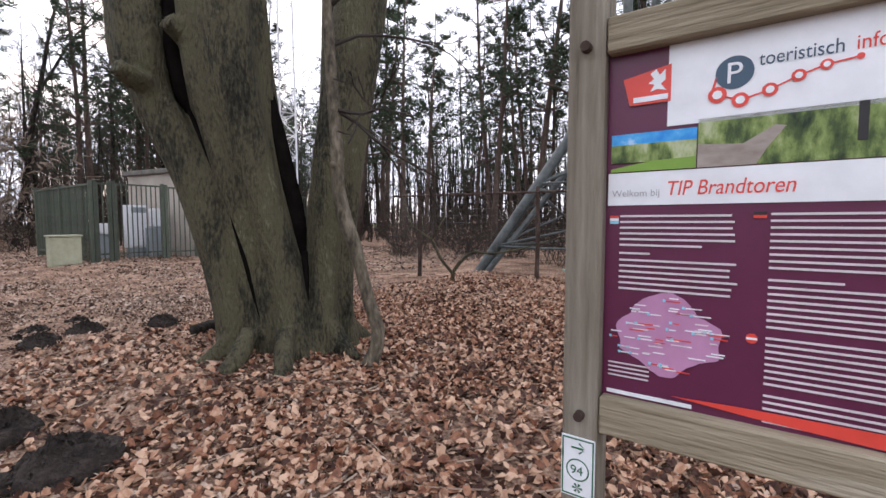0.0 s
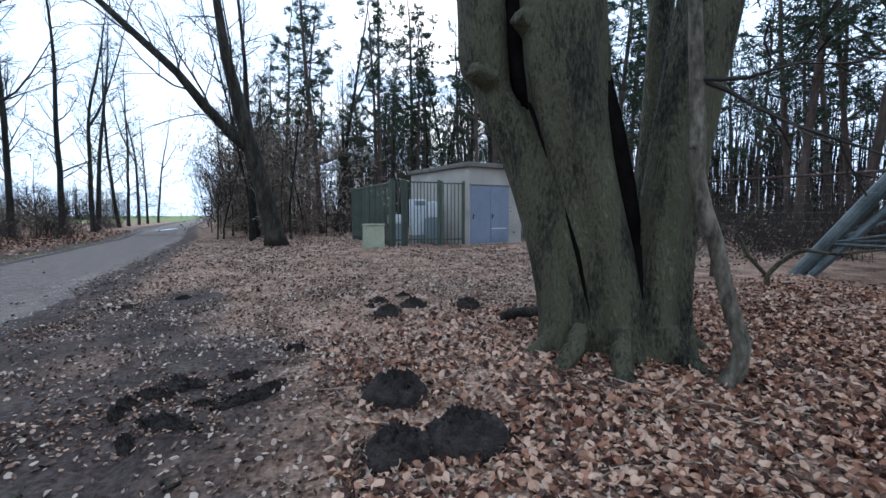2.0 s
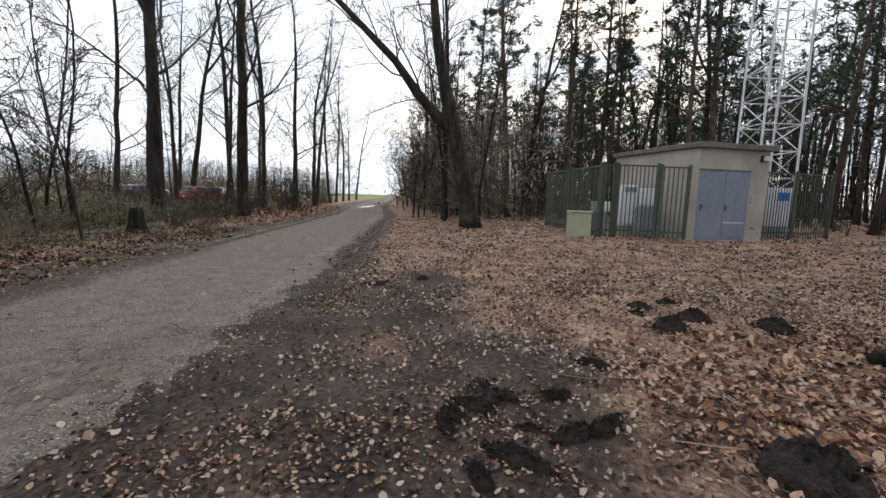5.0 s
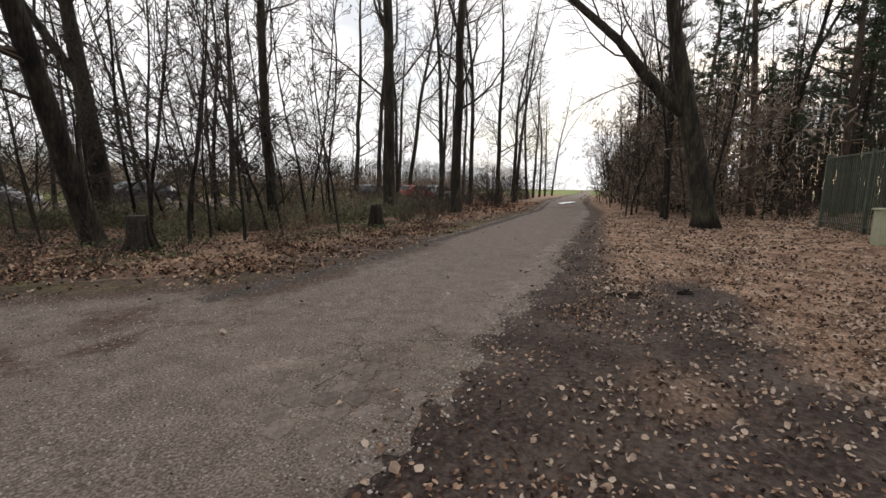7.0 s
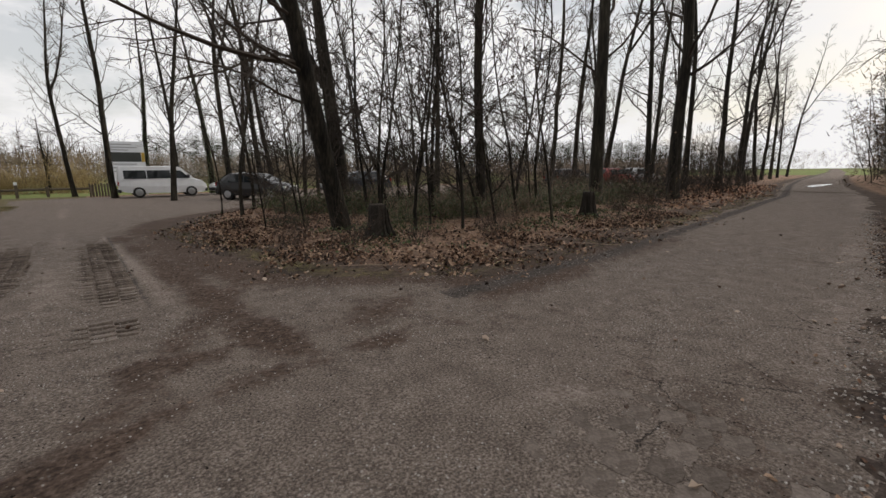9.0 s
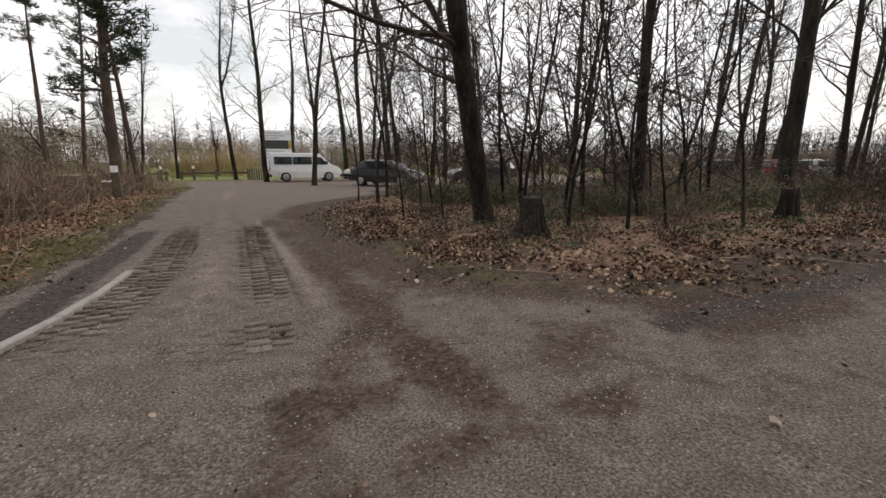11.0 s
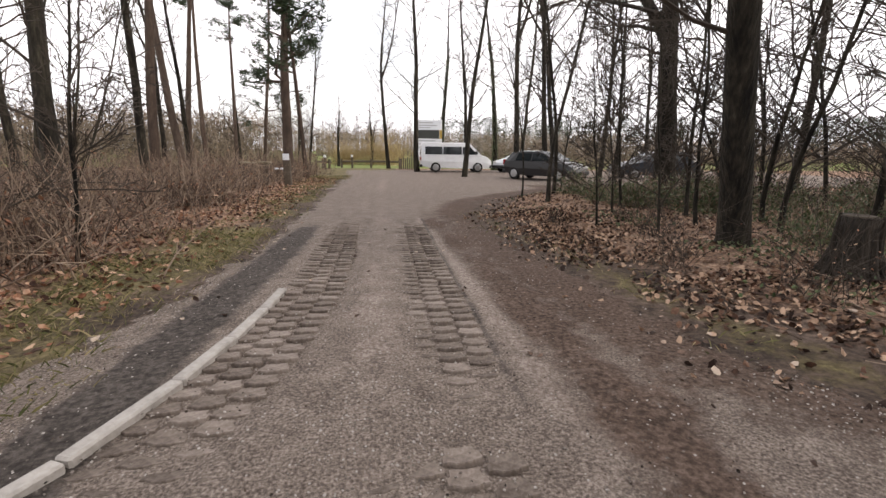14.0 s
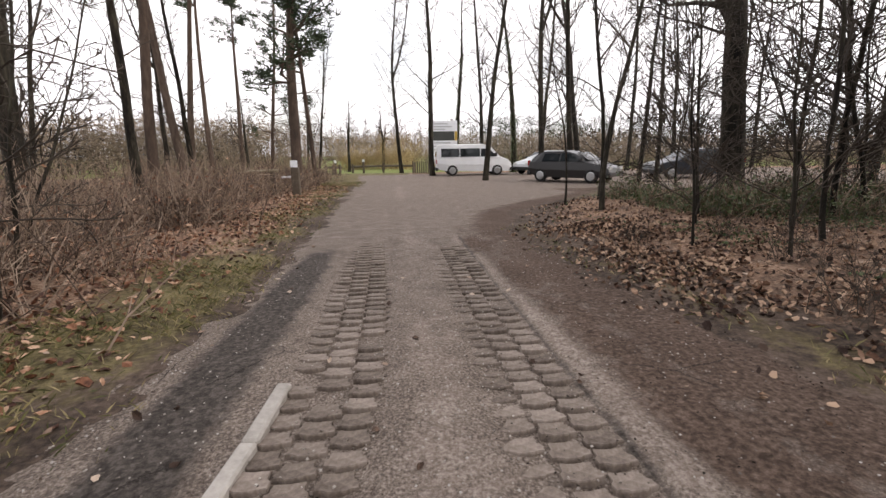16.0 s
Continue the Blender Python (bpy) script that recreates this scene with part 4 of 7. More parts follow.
fluted(bg, [(-4.2, 2.02, -0.2), (-4.2, 2.02, 0.15), (-4.22, 1.96, 0.5), (-4.3, 1.85, 1.04), (-4.5, 1.65, 1.87), (-4.68, 1.40, 2.45), (-4.72, 1.36, 2.62), (-4.75, 1.3, 2.8), (-4.76, 1.28, 3.4), (-4.85, 1.1, 5.0), (-5.1, 0.8, 7.5)], (0.36, 0.33, 0.29, 0.26, 0.235, 0.21, 0.19, 0.26, 0.25, 0.2, 0.12), 1.0)
fluted(bg, [(-3.98, 2.28, -0.2), (-3.98, 2.28, 0.15), (-4.0, 2.24, 0.5), (-4.05, 2.16, 1.05), (-4.18, 1.99, 1.86), (-4.28, 1.85, 2.67), (-4.32, 1.8, 3.45), (-4.36, 1.75, 5.5), (-4.3, 1.8, 9)], (0.42, 0.38, 0.34, 0.32, 0.345, 0.4, 0.39, 0.31, 0.16), 2.3)
fluted(bg, [(-3.75, 2.58, -0.2), (-3.76, 2.58, 0.15), (-3.78, 2.56, 0.5), (-3.79, 2.6, 1.05), (-3.76, 2.68, 1.82), (-3.71, 2.78, 2.56), (-3.66, 2.88, 3.3), (-3.55, 3.25, 5.5), (-3.5, 3.6, 9)], (0.34, 0.29, 0.26, 0.25, 0.25, 0.255, 0.26, 0.2, 0.12), 4.1)
bg.tube([(-3.95, 2.72, 0.7), (-4.2, 2.85, 1.3), (-4.3, 2.95, 1.8), (-4.36, 3.05, 2.6), (-4.4, 3.12, 3.4), (-4.5, 3.2, 5.5)], (0.12, 0.14, 0.135, 0.13, 0.125, 0.08), 14, lump=0.1, seed=5)
rng_b = np.random.default_rng(12)
for a in (0.3, 1.2, 2.6, 3.5, 4.3, 5.0, 5.7):          # roots running into the leaves
    ca, sa = math.cos(a), math.sin(a)
    n0 = np.array((-3.97 + 0.4 * ca, 2.3 + 0.5 * sa, 0.42))
    bg.tube([n0, n0 + np.array((0.12 * ca, 0.14 * sa, -0.2)), n0 + np.array((0.3 * ca, 0.32 * sa, -0.34)), n0 + np.array((0.6 * ca, 0.6 * sa, -0.5))], (0.09, 0.10, 0.08, 0.05), 9, lump=0.2, seed=int(a * 10))
# healed branch collars
bg.tube([(-4.62, 1.32, 2.62), (-4.52, 1.12, 2.66), (-4.47, 1.02, 2.7)], (0.12, 0.10, 0.075), 12, lump=0.3, seed=9)
bg.tube([(-4.3, 1.6, 2.95), (-4.22, 1.33, 3.1)], (0.10, 0.085), 12, lump=0.3, seed=8)
trunk_b = part("trunk", bg, M_BEECH, beech, shade=True)
rem = trunk_b.modifiers.new("fuse", "REMESH")
rem.mode, rem.voxel_size, rem.use_smooth_shade = "VOXEL", 0.022, True
sm = trunk_b.modifiers.new("soft", "SMOOTH")
sm.iterations = 3
hg = Geo()                                        # black tubes paint the shade in the hollow between two stems and in creases
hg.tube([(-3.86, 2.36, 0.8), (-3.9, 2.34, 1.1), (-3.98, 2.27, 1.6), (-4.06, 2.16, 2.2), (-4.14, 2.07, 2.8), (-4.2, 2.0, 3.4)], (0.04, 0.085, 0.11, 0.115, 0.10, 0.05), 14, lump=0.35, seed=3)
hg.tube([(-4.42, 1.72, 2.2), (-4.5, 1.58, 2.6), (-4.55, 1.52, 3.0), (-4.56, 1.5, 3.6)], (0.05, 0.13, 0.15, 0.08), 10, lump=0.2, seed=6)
# thin black tubes draw the shade down the creases between the stems
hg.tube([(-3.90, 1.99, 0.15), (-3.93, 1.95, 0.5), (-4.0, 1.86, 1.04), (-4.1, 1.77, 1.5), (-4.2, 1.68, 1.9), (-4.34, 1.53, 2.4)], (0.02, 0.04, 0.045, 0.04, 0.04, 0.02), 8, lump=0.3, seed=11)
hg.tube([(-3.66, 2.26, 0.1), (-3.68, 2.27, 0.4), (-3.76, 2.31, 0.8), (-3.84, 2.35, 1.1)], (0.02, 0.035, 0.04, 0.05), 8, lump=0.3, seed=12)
part("hollow", hg, M_CREASE_SHADE, beech, "black fill painting the shade in the hollow and creases", shade=True)
cg = Geo()
for top, r in (((-5.1, 0.8, 7.2), 0.12), ((-4.3, 1.8, 8.6), 0.16), ((-3.8, 3.6, 8.6), 0.12)):
    line = wander(rng_b, top, (rng_b.normal(0, 0.3), rng_b.normal(0, 0.3), 1), 8, 9, 0.07, 0.03)
    rr = np.linspace(r, 0.02, 10)
    cg.tube(line, rr, 8)
    limbs(cg, rng_b, line, rr, 0.05, 18, 4.5, 0.9, 2, 4, (7, 4))
part("crown", cg, M_TWIG, beech)

# the crooked young stem beside it
sg = Geo()
sap = np.array([(-3.11, 2.51, -0.02), (-3.08, 2.55, 0.1), (-3.03, 2.59, 0.25), (-3.02, 2.6, 0.42), (-3.08, 2.55, 0.66), (-3.13, 2.5, 0.94), (-3.17, 2.46, 1.19), (-3.23, 2.39, 1.43), (-3.27, 2.36, 1.7), (-3.27, 2.35, 2.1), (-3.29, 2.33, 2.55), (-3.31, 2.3, 3.25), (-3.35, 2.3, 6.0)])
sr = np.array((0.09, 0.075, 0.068, 0.066, 0.064, 0.062, 0.06, 0.066, 0.057, 0.055, 0.056, 0.045, 0.02))
sg.tube(sap, sr, 12, lump=0.16, seed=2)
for z, d in ((2.38, (0.5, -0.3, 0.1)), (2.95, (-0.4, -0.6, 0.3)), (1.9, (0.3, -0.5, 0.1))):
    q = np.array((-3.285, 2.34, z))
    sg.tube([q, q + 0.09 * np.array(d)], (0.045, 0.03), 8)
young = thing("crooked_tree", pose(0, 0, 0), "thin crooked young tree leaning beside the beech", "tree")
M_YOUNGBARK = mat("young_bark", [(0.035, 0.029, 0.02), (0.105, 0.089, 0.062), (0.2, 0.172, 0.128)], 22, 0.85, 0.8, 34, stretch=(1.3, 1.3, 0.5), dist=0.02, low=0.36, high=0.64)
part("trunk", sg, M_YOUNGBARK, young, shade=True)
tg = Geo()
rng_s = np.random.default_rng(8)
for z0, d, ln in ((2.4, (0.5, 0.35, -0.1), 1.5), (2.4, (0.6, 0.2, -0.35), 1.2), (2.95, (0.3, 0.8, 0.5), 1.6), (3.3, (0.8, 0.1, 0.3), 1.6), (4.4, (0.2, -0.8, 0.4), 1.5), (4.6, (0.2, 0.8, 0.4), 1.5)):
    line = wander(rng_s, (-3.29, 2.34, z0), d, ln, 6, 0.16)
    rr = np.linspace(0.018, 0.005, 7)
    tg.tube(line, rr, 5)
    limbs(tg, rng_s, line, rr, 0.3, 5, 0.6, 0.8, 1, 3, (3,))
part("branch", tg, M_TWIG, young)

# ---- transformer hut ----
M_CONC = mat("pebbled_concrete", [(0.26, 0.235, 0.20), (0.40, 0.365, 0.315), (0.5, 0.465, 0.41)], 30, 0.95, 0.6, 90, coarse=0.04, dist=0.008)
M_DOOR = mat("blue_grey_paint", [(0.19, 0.215, 0.27), (0.245, 0.275, 0.335)], 5, 0.5, 0.1, 40)
M_ROOF = mat("roof_felt", [(0.09, 0.085, 0.075), (0.2, 0.19, 0.165)], 12, 0.9, 0.4)
HUT = pose(-16.0, 5.94, 0.17, 0, 0, 14.0)
hut = thing("transformer_hut", HUT, "low concrete transformer hut with blue-grey double doors", "hut")
boxpart("wall", (-4.4, 0, 0.0, 0, 2.72, 2.98), M_CONC, hut)
roof_g = Geo()
roof_g.box(-4.55, -0.12, 2.984, 0.14, 2.86, 3.16, 0.02)
part("roof", roof_g, M_ROOF, hut, "flat roof slab with a dark felt edge")
M_STEEL = mat("grey_green_paint", [(0.048, 0.058, 0.042), (0.088, 0.104, 0.078)], 9, 0.55, 0.15, 40, vary="object")
M_GALV = mat("galvanised_steel", [(0.33, 0.34, 0.35), (0.52, 0.53, 0.54)], 14, 0.45, 0.1, 50, metal=0.4)
M_WHITEBOX = mat("white_sheet_metal", [(0.62, 0.64, 0.66), (0.78, 0.80, 0.82)], 6, 0.45, 0.05, 30)
M_GREYBOX = mat("grey_sheet_metal", [(0.20, 0.23, 0.25), (0.29, 0.32, 0.34)], 6, 0.5, 0.05, 30)
M_BLUE = plain("blue_enamel", (0.03, 0.2, 0.62), 0.4)
M_BLACK = plain("black_plastic", (0.02, 0.02, 0.021), 0.55)
M_CHROME = plain("bright_metal", (0.6, 0.6, 0.6), 0.25, 1.0)
M_CABINET = mat("weathered_grey_green_polyester", [(0.29, 0.30, 0.20), (0.42, 0.43, 0.31)], 7, 0.75, 0.25, 30)

fr = Geo()
fr.box(0.002, 0.06, 0.0, 0.03, 0.096, 2.28)
fr.box(0.002, 1.964, 0.0, 0.03, 2.0, 2.28)
fr.box(0.002, 0.06, 2.244, 0.03, 2.0, 2.29)
part("door_frame", fr, M_DOOR, hut)
boxpart("lintel", (0.002, 0.05, 2.294, 0.045, 2.02, 2.33), M_ROOF, hut)
for k, y0 in enumerate((0.1, 1.035)):
    d = boxpart("door", (0.004, y0, 0.06, 0.048, y0 + 0.925, 2.24), M_DOOR, hut, 0.006)
    hy = y0 + (0.07 if k == 0 else 0.08)
    boxpart("lock_plate", (0.049, hy - 0.03, 1.0, 0.06, hy + 0.03, 1.2), M_BLACK, d, 0.003)
    boxpart("handle", (0.062, hy - 0.012, 1.12, 0.085, hy + 0.1, 1.145), M_CHROME, d, 0.004)
    if k:
        boxpart("vent_panel", (0.05, y0 + 0.03, 0.18, 0.066, y0 + 0.83, 0.62), M_DOOR, d, 0.004)
        boxpart("vent_trim", (0.068, y0 + 0.03, 0.61, 0.08, y0 + 0.83, 0.64), M_WHITEBOX, d)
boxpart("plinth", (0.002, 0.0, -0.15, 0.06, 2.72, 0.05), M_CONC, hut)
boxpart("roof_edge", (0.142, -0.14, 2.99, 0.165, 2.88, 3.14), M_ROOF, hut)
lampo = Geo()
lampo.box(0.002, 2.42, 2.66, 0.2, 2.62, 2.80, 0.02)
part("wall_lamp", lampo, M_WHITEBOX, hut, "white bulkhead lamp")
boxpart("lamp_bracket", (0.002, 2.34, 2.62, 0.05, 2.44, 2.83), M_BLACK, hut)
boxpart("vent_hole", (0.002, 2.25, 0.42, 0.012, 2.36, 0.47), M_BLACK, hut)
for z in (1.28, 1.42):
    boxpart("wall_button", (0.002, 2.10, z, 0.015, 2.14, z + 0.05), M_BLACK, hut)

# palisade fence round the hut and the mast
FENCE_BAR = Geo()
FENCE_BAR.box(-0.012, -0.016, 0.06, 0.012, 0.016, 2.36, 0.005)
FENCE_BAR = fix(FENCE_BAR.mesh("bar", M_STEEL))


def fence_run(x0, y0, x1, y1, step, label):
    L = math.hypot(x1 - x0, y1 - y0)
    ob = thing("steel_fence", pose(x0, y0, gz1((x0 + x1) / 2, (y0 + y1) / 2) - 0.02, 0, 0, math.degrees(math.atan2(y1 - y0, x1 - x0)) - 90), label, "fence", "steel fence runs")
    for z in (0.22, 2.34):
        boxpart("rail", (-0.02, 0, z, 0.02, L, z + 0.05), M_STEEL, ob)
    n = max(1, round(L / 2.4))
    for i in range(n + 1):
        y = L * i / n
        boxpart("post", (-0.045, y - 0.045, -0.1, 0.045, y + 0.045, 2.46), M_STEEL, ob, 0.006)
    k = int(L / step)
    for i in range(k):
        y = (i + 0.5) * L / k
        b = new("bar", FENCE_BAR)
        b.location = (0.033, y, 0)
        b.parent = ob


fence_run(-16.2, 2.95, -21.4, 2.35, 0.11, "grey-green steel palisade fence beside the hut")
fence_run(-16.22, 3.05, -16.27, 3.42, 0.12, "grey-green steel palisade fence beside a cabinet")
fence_run(-16.3, 3.53, -16.32, 4.84, 0.13, "grey-green steel gate of the hut's yard, closed")
fence_run(-16.32, 4.95, -16.3, 5.84, 0.13, "grey-green steel palisade fence ending at the hut")
fence_run(-17.3, 8.7, -18.4, 12.2, 0.13, "grey-green steel fence in front of the mast")

cab = thing("utility_cabinet", pose(-15.75, 1.95, gz1(-15.75, 2.3) - 0.02, 0, 0, 8), "weathered grey-green utility cabinet on the leaf litter", "cabinet")
boxpart("body", (-0.32, 0, 0, 0, 0.7, 0.82), M_CABINET, cab, 0.012)
boxpart("lid", (-0.35, -0.03, 0.825, 0.03, 0.73, 0.88), M_CABINET, cab, 0.012)
boxpart("door", (0.003, 0.04, 0.06, 0.02, 0.66, 0.78), M_CABINET, cab, 0.005)


def yard_box(name, x, y, z, w, d, h, material, label, head=None):
    ob = thing(name, pose(x, y, gz1(x, y) + z, 0, 0, 10), label, "cabinet")
    boxpart("body", (-d, 0, 0, 0, w, h), material, ob, 0.015)
    boxpart("door", (0.002, 0.03, 0.05, 0.02, w - 0.03, h - 0.05), material, ob, 0.006)
    boxpart("plinth", (-d + 0.04, 0.04, -z - 0.02, -0.04, w - 0.04, -0.004), M_GREYBOX, ob)
    if head:
        boxpart("name_plate", (0.022, 0.05, h - 0.26, 0.03, w - 0.05, h - 0.08), head, ob)
    return ob


yard_box("switch_cabinet", -17.5, 4.2, 0.32, 0.55, 0.45, 1.45, M_WHITEBOX, "tall white switch cabinet behind the fence", M_GREYBOX)
yard_box("meter_box", -17.6, 3.25, 0.82, 0.62, 0.3, 0.36, M_WHITEBOX, "small white meter box on a post behind the fence")
yard_box("wall_box", -17.35, 4.82, 1.05, 0.5, 0.25, 0.62, M_WHITEBOX, "pale grey meter cupboard on a plinth behind the fence")
yard_box("switch_cabinet", -17.0, 4.68, 0.05, 0.48, 0.4, 0.95, M_GREYBOX, "low grey switch cabinet behind the fence")
blue = yard_box("switch_cabinet", -19.0, 10.3, 0.4, 1.1, 0.6, 1.5, M_WHITEBOX, "white switch cabinet with a blue sign behind the fence")
boxpart("sign", (0.022, 0.45, 1.0, 0.03, 0.95, 1.32), M_BLUE, blue, 0, "blue enamel sign")


# the lattice radio mast
def beam(geo, a, b, r, sides=6):
    geo.tube([a, b], [r, r], sides)


M_MAST = mat("mast_paint", [(0.55, 0.56, 0.57), (0.72, 0.73, 0.74)], 10, 0.5, 0.1, 40)
mast = thing("lattice_mast", pose(-20.4, 11.0, gz1(-20.4, 11.0)), "slender white lattice radio mast behind the hut", "mast")
MW = 0.78
MC = [(MW, -MW), (MW, MW), (-MW, MW), (-MW, -MW)]
for cx, cy in MC:
    g = Geo()
    beam(g, (cx, cy, -0.1), (cx * 0.75, cy * 0.75, 26), 0.045, 8)
    part("leg", g, M_MAST, mast)
for k in range(4):
    g = Geo()
    a, b = np.array(MC[k]), np.array(MC[(k + 1) % 4])
    for i in range(24):
        z0, z1 = 0.2 + i * 1.05, 1.25 + i * 1.05
        s0, s1 = 1 - 0.25 * z0 / 26, 1 - 0.25 * z1 / 26
        beam(g, (*(a * s0), z0), (*(b * s0), z0), 0.02, 4)
        if i % 2:
            beam(g, (*(a * s0), z0), (*(b * s1), z1), 0.02, 4)
        else:
            beam(g, (*(b * s0), z0), (*(a * s1), z1), 0.02, 4)
    part("bracing", g, M_MAST, mast)

# the fire watch tower's splayed legs
M_TOWER = mat("weathered_steel", [(0.04, 0.047, 0.047), (0.085, 0.098, 0.096), (0.14, 0.155, 0.15)], 6, 0.6, 0.2, 30, metal=0.25)
tower = thing("fire_tower", pose(-2.45, 11.9, gz1(-2.45, 11.9)), "grey steel fire watch tower with splayed tubular legs", "tower")
FEET = [(-4.1, -2.9), (4.1, -2.9), (4.1, 3.8), (-4.1, 3.8)]
HEAD = [(-1.1, -1.1), (1.1, -1.1), (1.1, 1.1), (-1.1, 1.1)]
for (fx, fy), (hx, hy) in zip(FEET, HEAD):
    g = Geo()
    beam(g, (fx, fy, -0.1), (hx, hy, 5.2), 0.13, 12)
    part("leg", g, M_TOWER, tower, shade=False)
    g = Geo()
    beam(g, (fx * 0.96 + 0.15, fy, 0.0), (hx * 0.9, hy * 0.6, 4.6), 0.075, 8)
    for i in range(7):
        s, t = i / 7, (i + 0.6) / 7
        p = np.array((fx, fy, 0.0)) * (1 - s) + np.array((hx, hy, 5.2)) * s
        q = np.array((fx * 0.96 + 0.15, fy, 0.0)) * (1 - t) + np.array((hx * 0.9, hy * 0.6, 4.6)) * t
        beam(g, p, q, 0.025, 4)
    part("strut", g, M_TOWER, tower)
    g = Geo()
    beam(g, (hx, hy, 5.0), (hx, hy, 24), 0.11, 10)
    part("column", g, M_TOWER, tower)
def brace(a, b, r, sides=6):
    g = Geo()
    beam(g, a, b, r, sides)
    part("brace", g, M_TOWER, tower)


for k in range(4):
    a, b = np.array(FEET[k]), np.array(FEET[(k + 1) % 4])
    c, d = np.array(HEAD[k]), np.array(HEAD[(k + 1) % 4])
    for s in (0.12, 0.42, 0.72):
        p0, q0 = a * (1 - s) + c * s, b * (1 - s) + d * s
        s2 = s + 0.28
        p1, q1 = a * (1 - s2) + c * s2, b * (1 - s2) + d * s2
        brace((*p0, 5.2 * s), (*q0, 5.2 * s), 0.035)
        brace((*p0, 5.2 * s), (*q1, 5.2 * s2), 0.03)
        brace((*q0, 5.2 * s), (*p1, 5.2 * s2), 0.03)
    for i in range(8):
        z = 5.2 + i * 2.3
        brace((*c, z), (*d, z), 0.05)
        brace((*c, z), (*d, z + 2.3), 0.03, 5)

M_BLUEBOX = mat("blue_grey_cladding", [(0.10, 0.145, 0.19), (0.155, 0.215, 0.275)], 5, 0.5, 0.1, 30)
hutb = thing("tower_cabin", pose(-2.75, 8.75, gz1(-2, 9), 0, 0, 4), "blue-grey ribbed steel cabin under the tower", "cabin")
boxpart("wall", (0.05, 0.05, 0, 2.5, 2.0, 2.25), M_BLUEBOX, hutb)
for i in range(9):
    boxpart("rib", (0.08 + i * 0.28, 0.0, 0.02, 0.22 + i * 0.28, 0.046, 2.22), M_BLUEBOX, hutb, 0.01)
boxpart("roof", (-0.02, -0.04, 2.254, 2.56, 2.06, 2.36), M_BLUEBOX, hutb, 0.02)

# the wire fence with rusty posts
M_RUST = mat("rusty_iron", [(0.02, 0.015, 0.012), (0.055, 0.036, 0.028), (0.13, 0.095, 0.075)], 14, 0.9, 0.5, 40, stretch=(1, 1, 0.4))
M_WIRE = plain("dull_wire", (0.16, 0.16, 0.15), 0.5, 0.6)
WF = np.array([(-7.6, 7.05), (-6.95, 7.25), (-4.55, 8.42), (-2.8, 8.75)])
wire = thing("wire_fence", pose(0, 0, 0), "old wire mesh fence on rusty iron posts", "fence")
for (x, y), h in zip(WF[1:], (1.4, 2.0, 1.9)):
    g = Geo()
    z = gz1(x, y)
    g.tube([(x, y, z - 0.1), (x + 0.02, y, z + h * 0.5), (x, y, z + h)], (0.05, 0.045, 0.042), 7, lump=0.15, seed=int(h * 10))
    part("post", g, M_RUST, wire, "rusty iron post")
g = Geo()
zr = gz1(-4.6, 8.4) + 1.86
g.tube([(-7.6, 7.05, zr - 0.02), (-4.55, 8.40, zr + 0.02), (-2.6, 8.72, zr + 0.03)], (0.026, 0.026, 0.026), 7)
part("rail", g, M_RUST, wire, "rusty top rail")
g = Geo()
for i in range(11):
    z = 0.15 + i * 0.155
    g.tube([(x, y, gz1(x, y) + z) for x, y in WF], [0.0014] * 4, 3, cap=False)
for i in range(70):
    s = i / 70 * 3
    a, b = WF[int(s)], WF[int(s) + 1]
    p = a + (b - a) * (s - int(s))
    z = gz1(*p)
    g.tube([(*p, z + 0.1), (*p, z + 1.75)], [0.0013, 0.0013], 3, cap=False)
part("mesh", g, M_WIRE, wire, "thin wire mesh")

# a dead forked sapling in front of the wire fence
fs = thing("forked_sapling", pose(-5.75, 7.0, gz1(-5.75, 7.0)), "grey dead forked sapling before the wire fence", "sapling")
g = Geo()
g.tube([(0, 0, -0.05), (0.0, 0, 0.22), (0.12, 0.08, 0.42), (0.3, 0.2, 0.62), (0.42, 0.25, 0.66), (0.75, 0.4, 0.62), (1.3, 0.65, 0.74), (1.9, 0.9, 0.95)], (0.045, 0.04, 0.035, 0.032, 0.03, 0.024, 0.018, 0.01), 8, lump=0.15, seed=3)
g.tube([(0, 0, 0.2), (-0.22, -0.12, 0.5), (-0.4, -0.2, 0.9), (-0.8, -0.4, 1.2), (-1.0, -0.5, 1.9)], (0.036, 0.03, 0.025, 0.02, 0.008), 7, lump=0.15, seed=4)
g.tube([(-0.4, -0.2, 0.9), (-0.2, 0.0, 1.4), (-0.3, 0.1, 2.1)], (0.02, 0.015, 0.006), 6)
part("stem", g, M_BEECH, fs, shade=True)

# ---- tourist information board ----
M_POST = mat("weathered_timber", [(0.065, 0.055, 0.04), (0.17, 0.148, 0.112), (0.235, 0.21, 0.165), (0.33, 0.30, 0.25)], 9, 0.9, 0.9, 30, stretch=(4, 4, 0.3), dist=0.008, low=0.34, high=0.66)
M_BEAM = mat("weathered_beam", [(0.09, 0.075, 0.048), (0.22, 0.185, 0.125), (0.30, 0.258, 0.18), (0.40, 0.355, 0.27)], 9, 0.9, 0.9, 30, stretch=(0.3, 4, 4), dist=0.008, low=0.34, high=0.66)
M_PAPER = plain("white_print", (0.80, 0.83, 0.86), 0.35)
M_MAROON = plain("maroon_print", (0.115, 0.018, 0.058), 0.35)
M_RED = plain("red_print", (0.72, 0.07, 0.05), 0.35)
M_SLATE = plain("slate_print", (0.045, 0.09, 0.14), 0.35)
M_LINE = plain("pale_print", (0.66, 0.6, 0.63), 0.4)
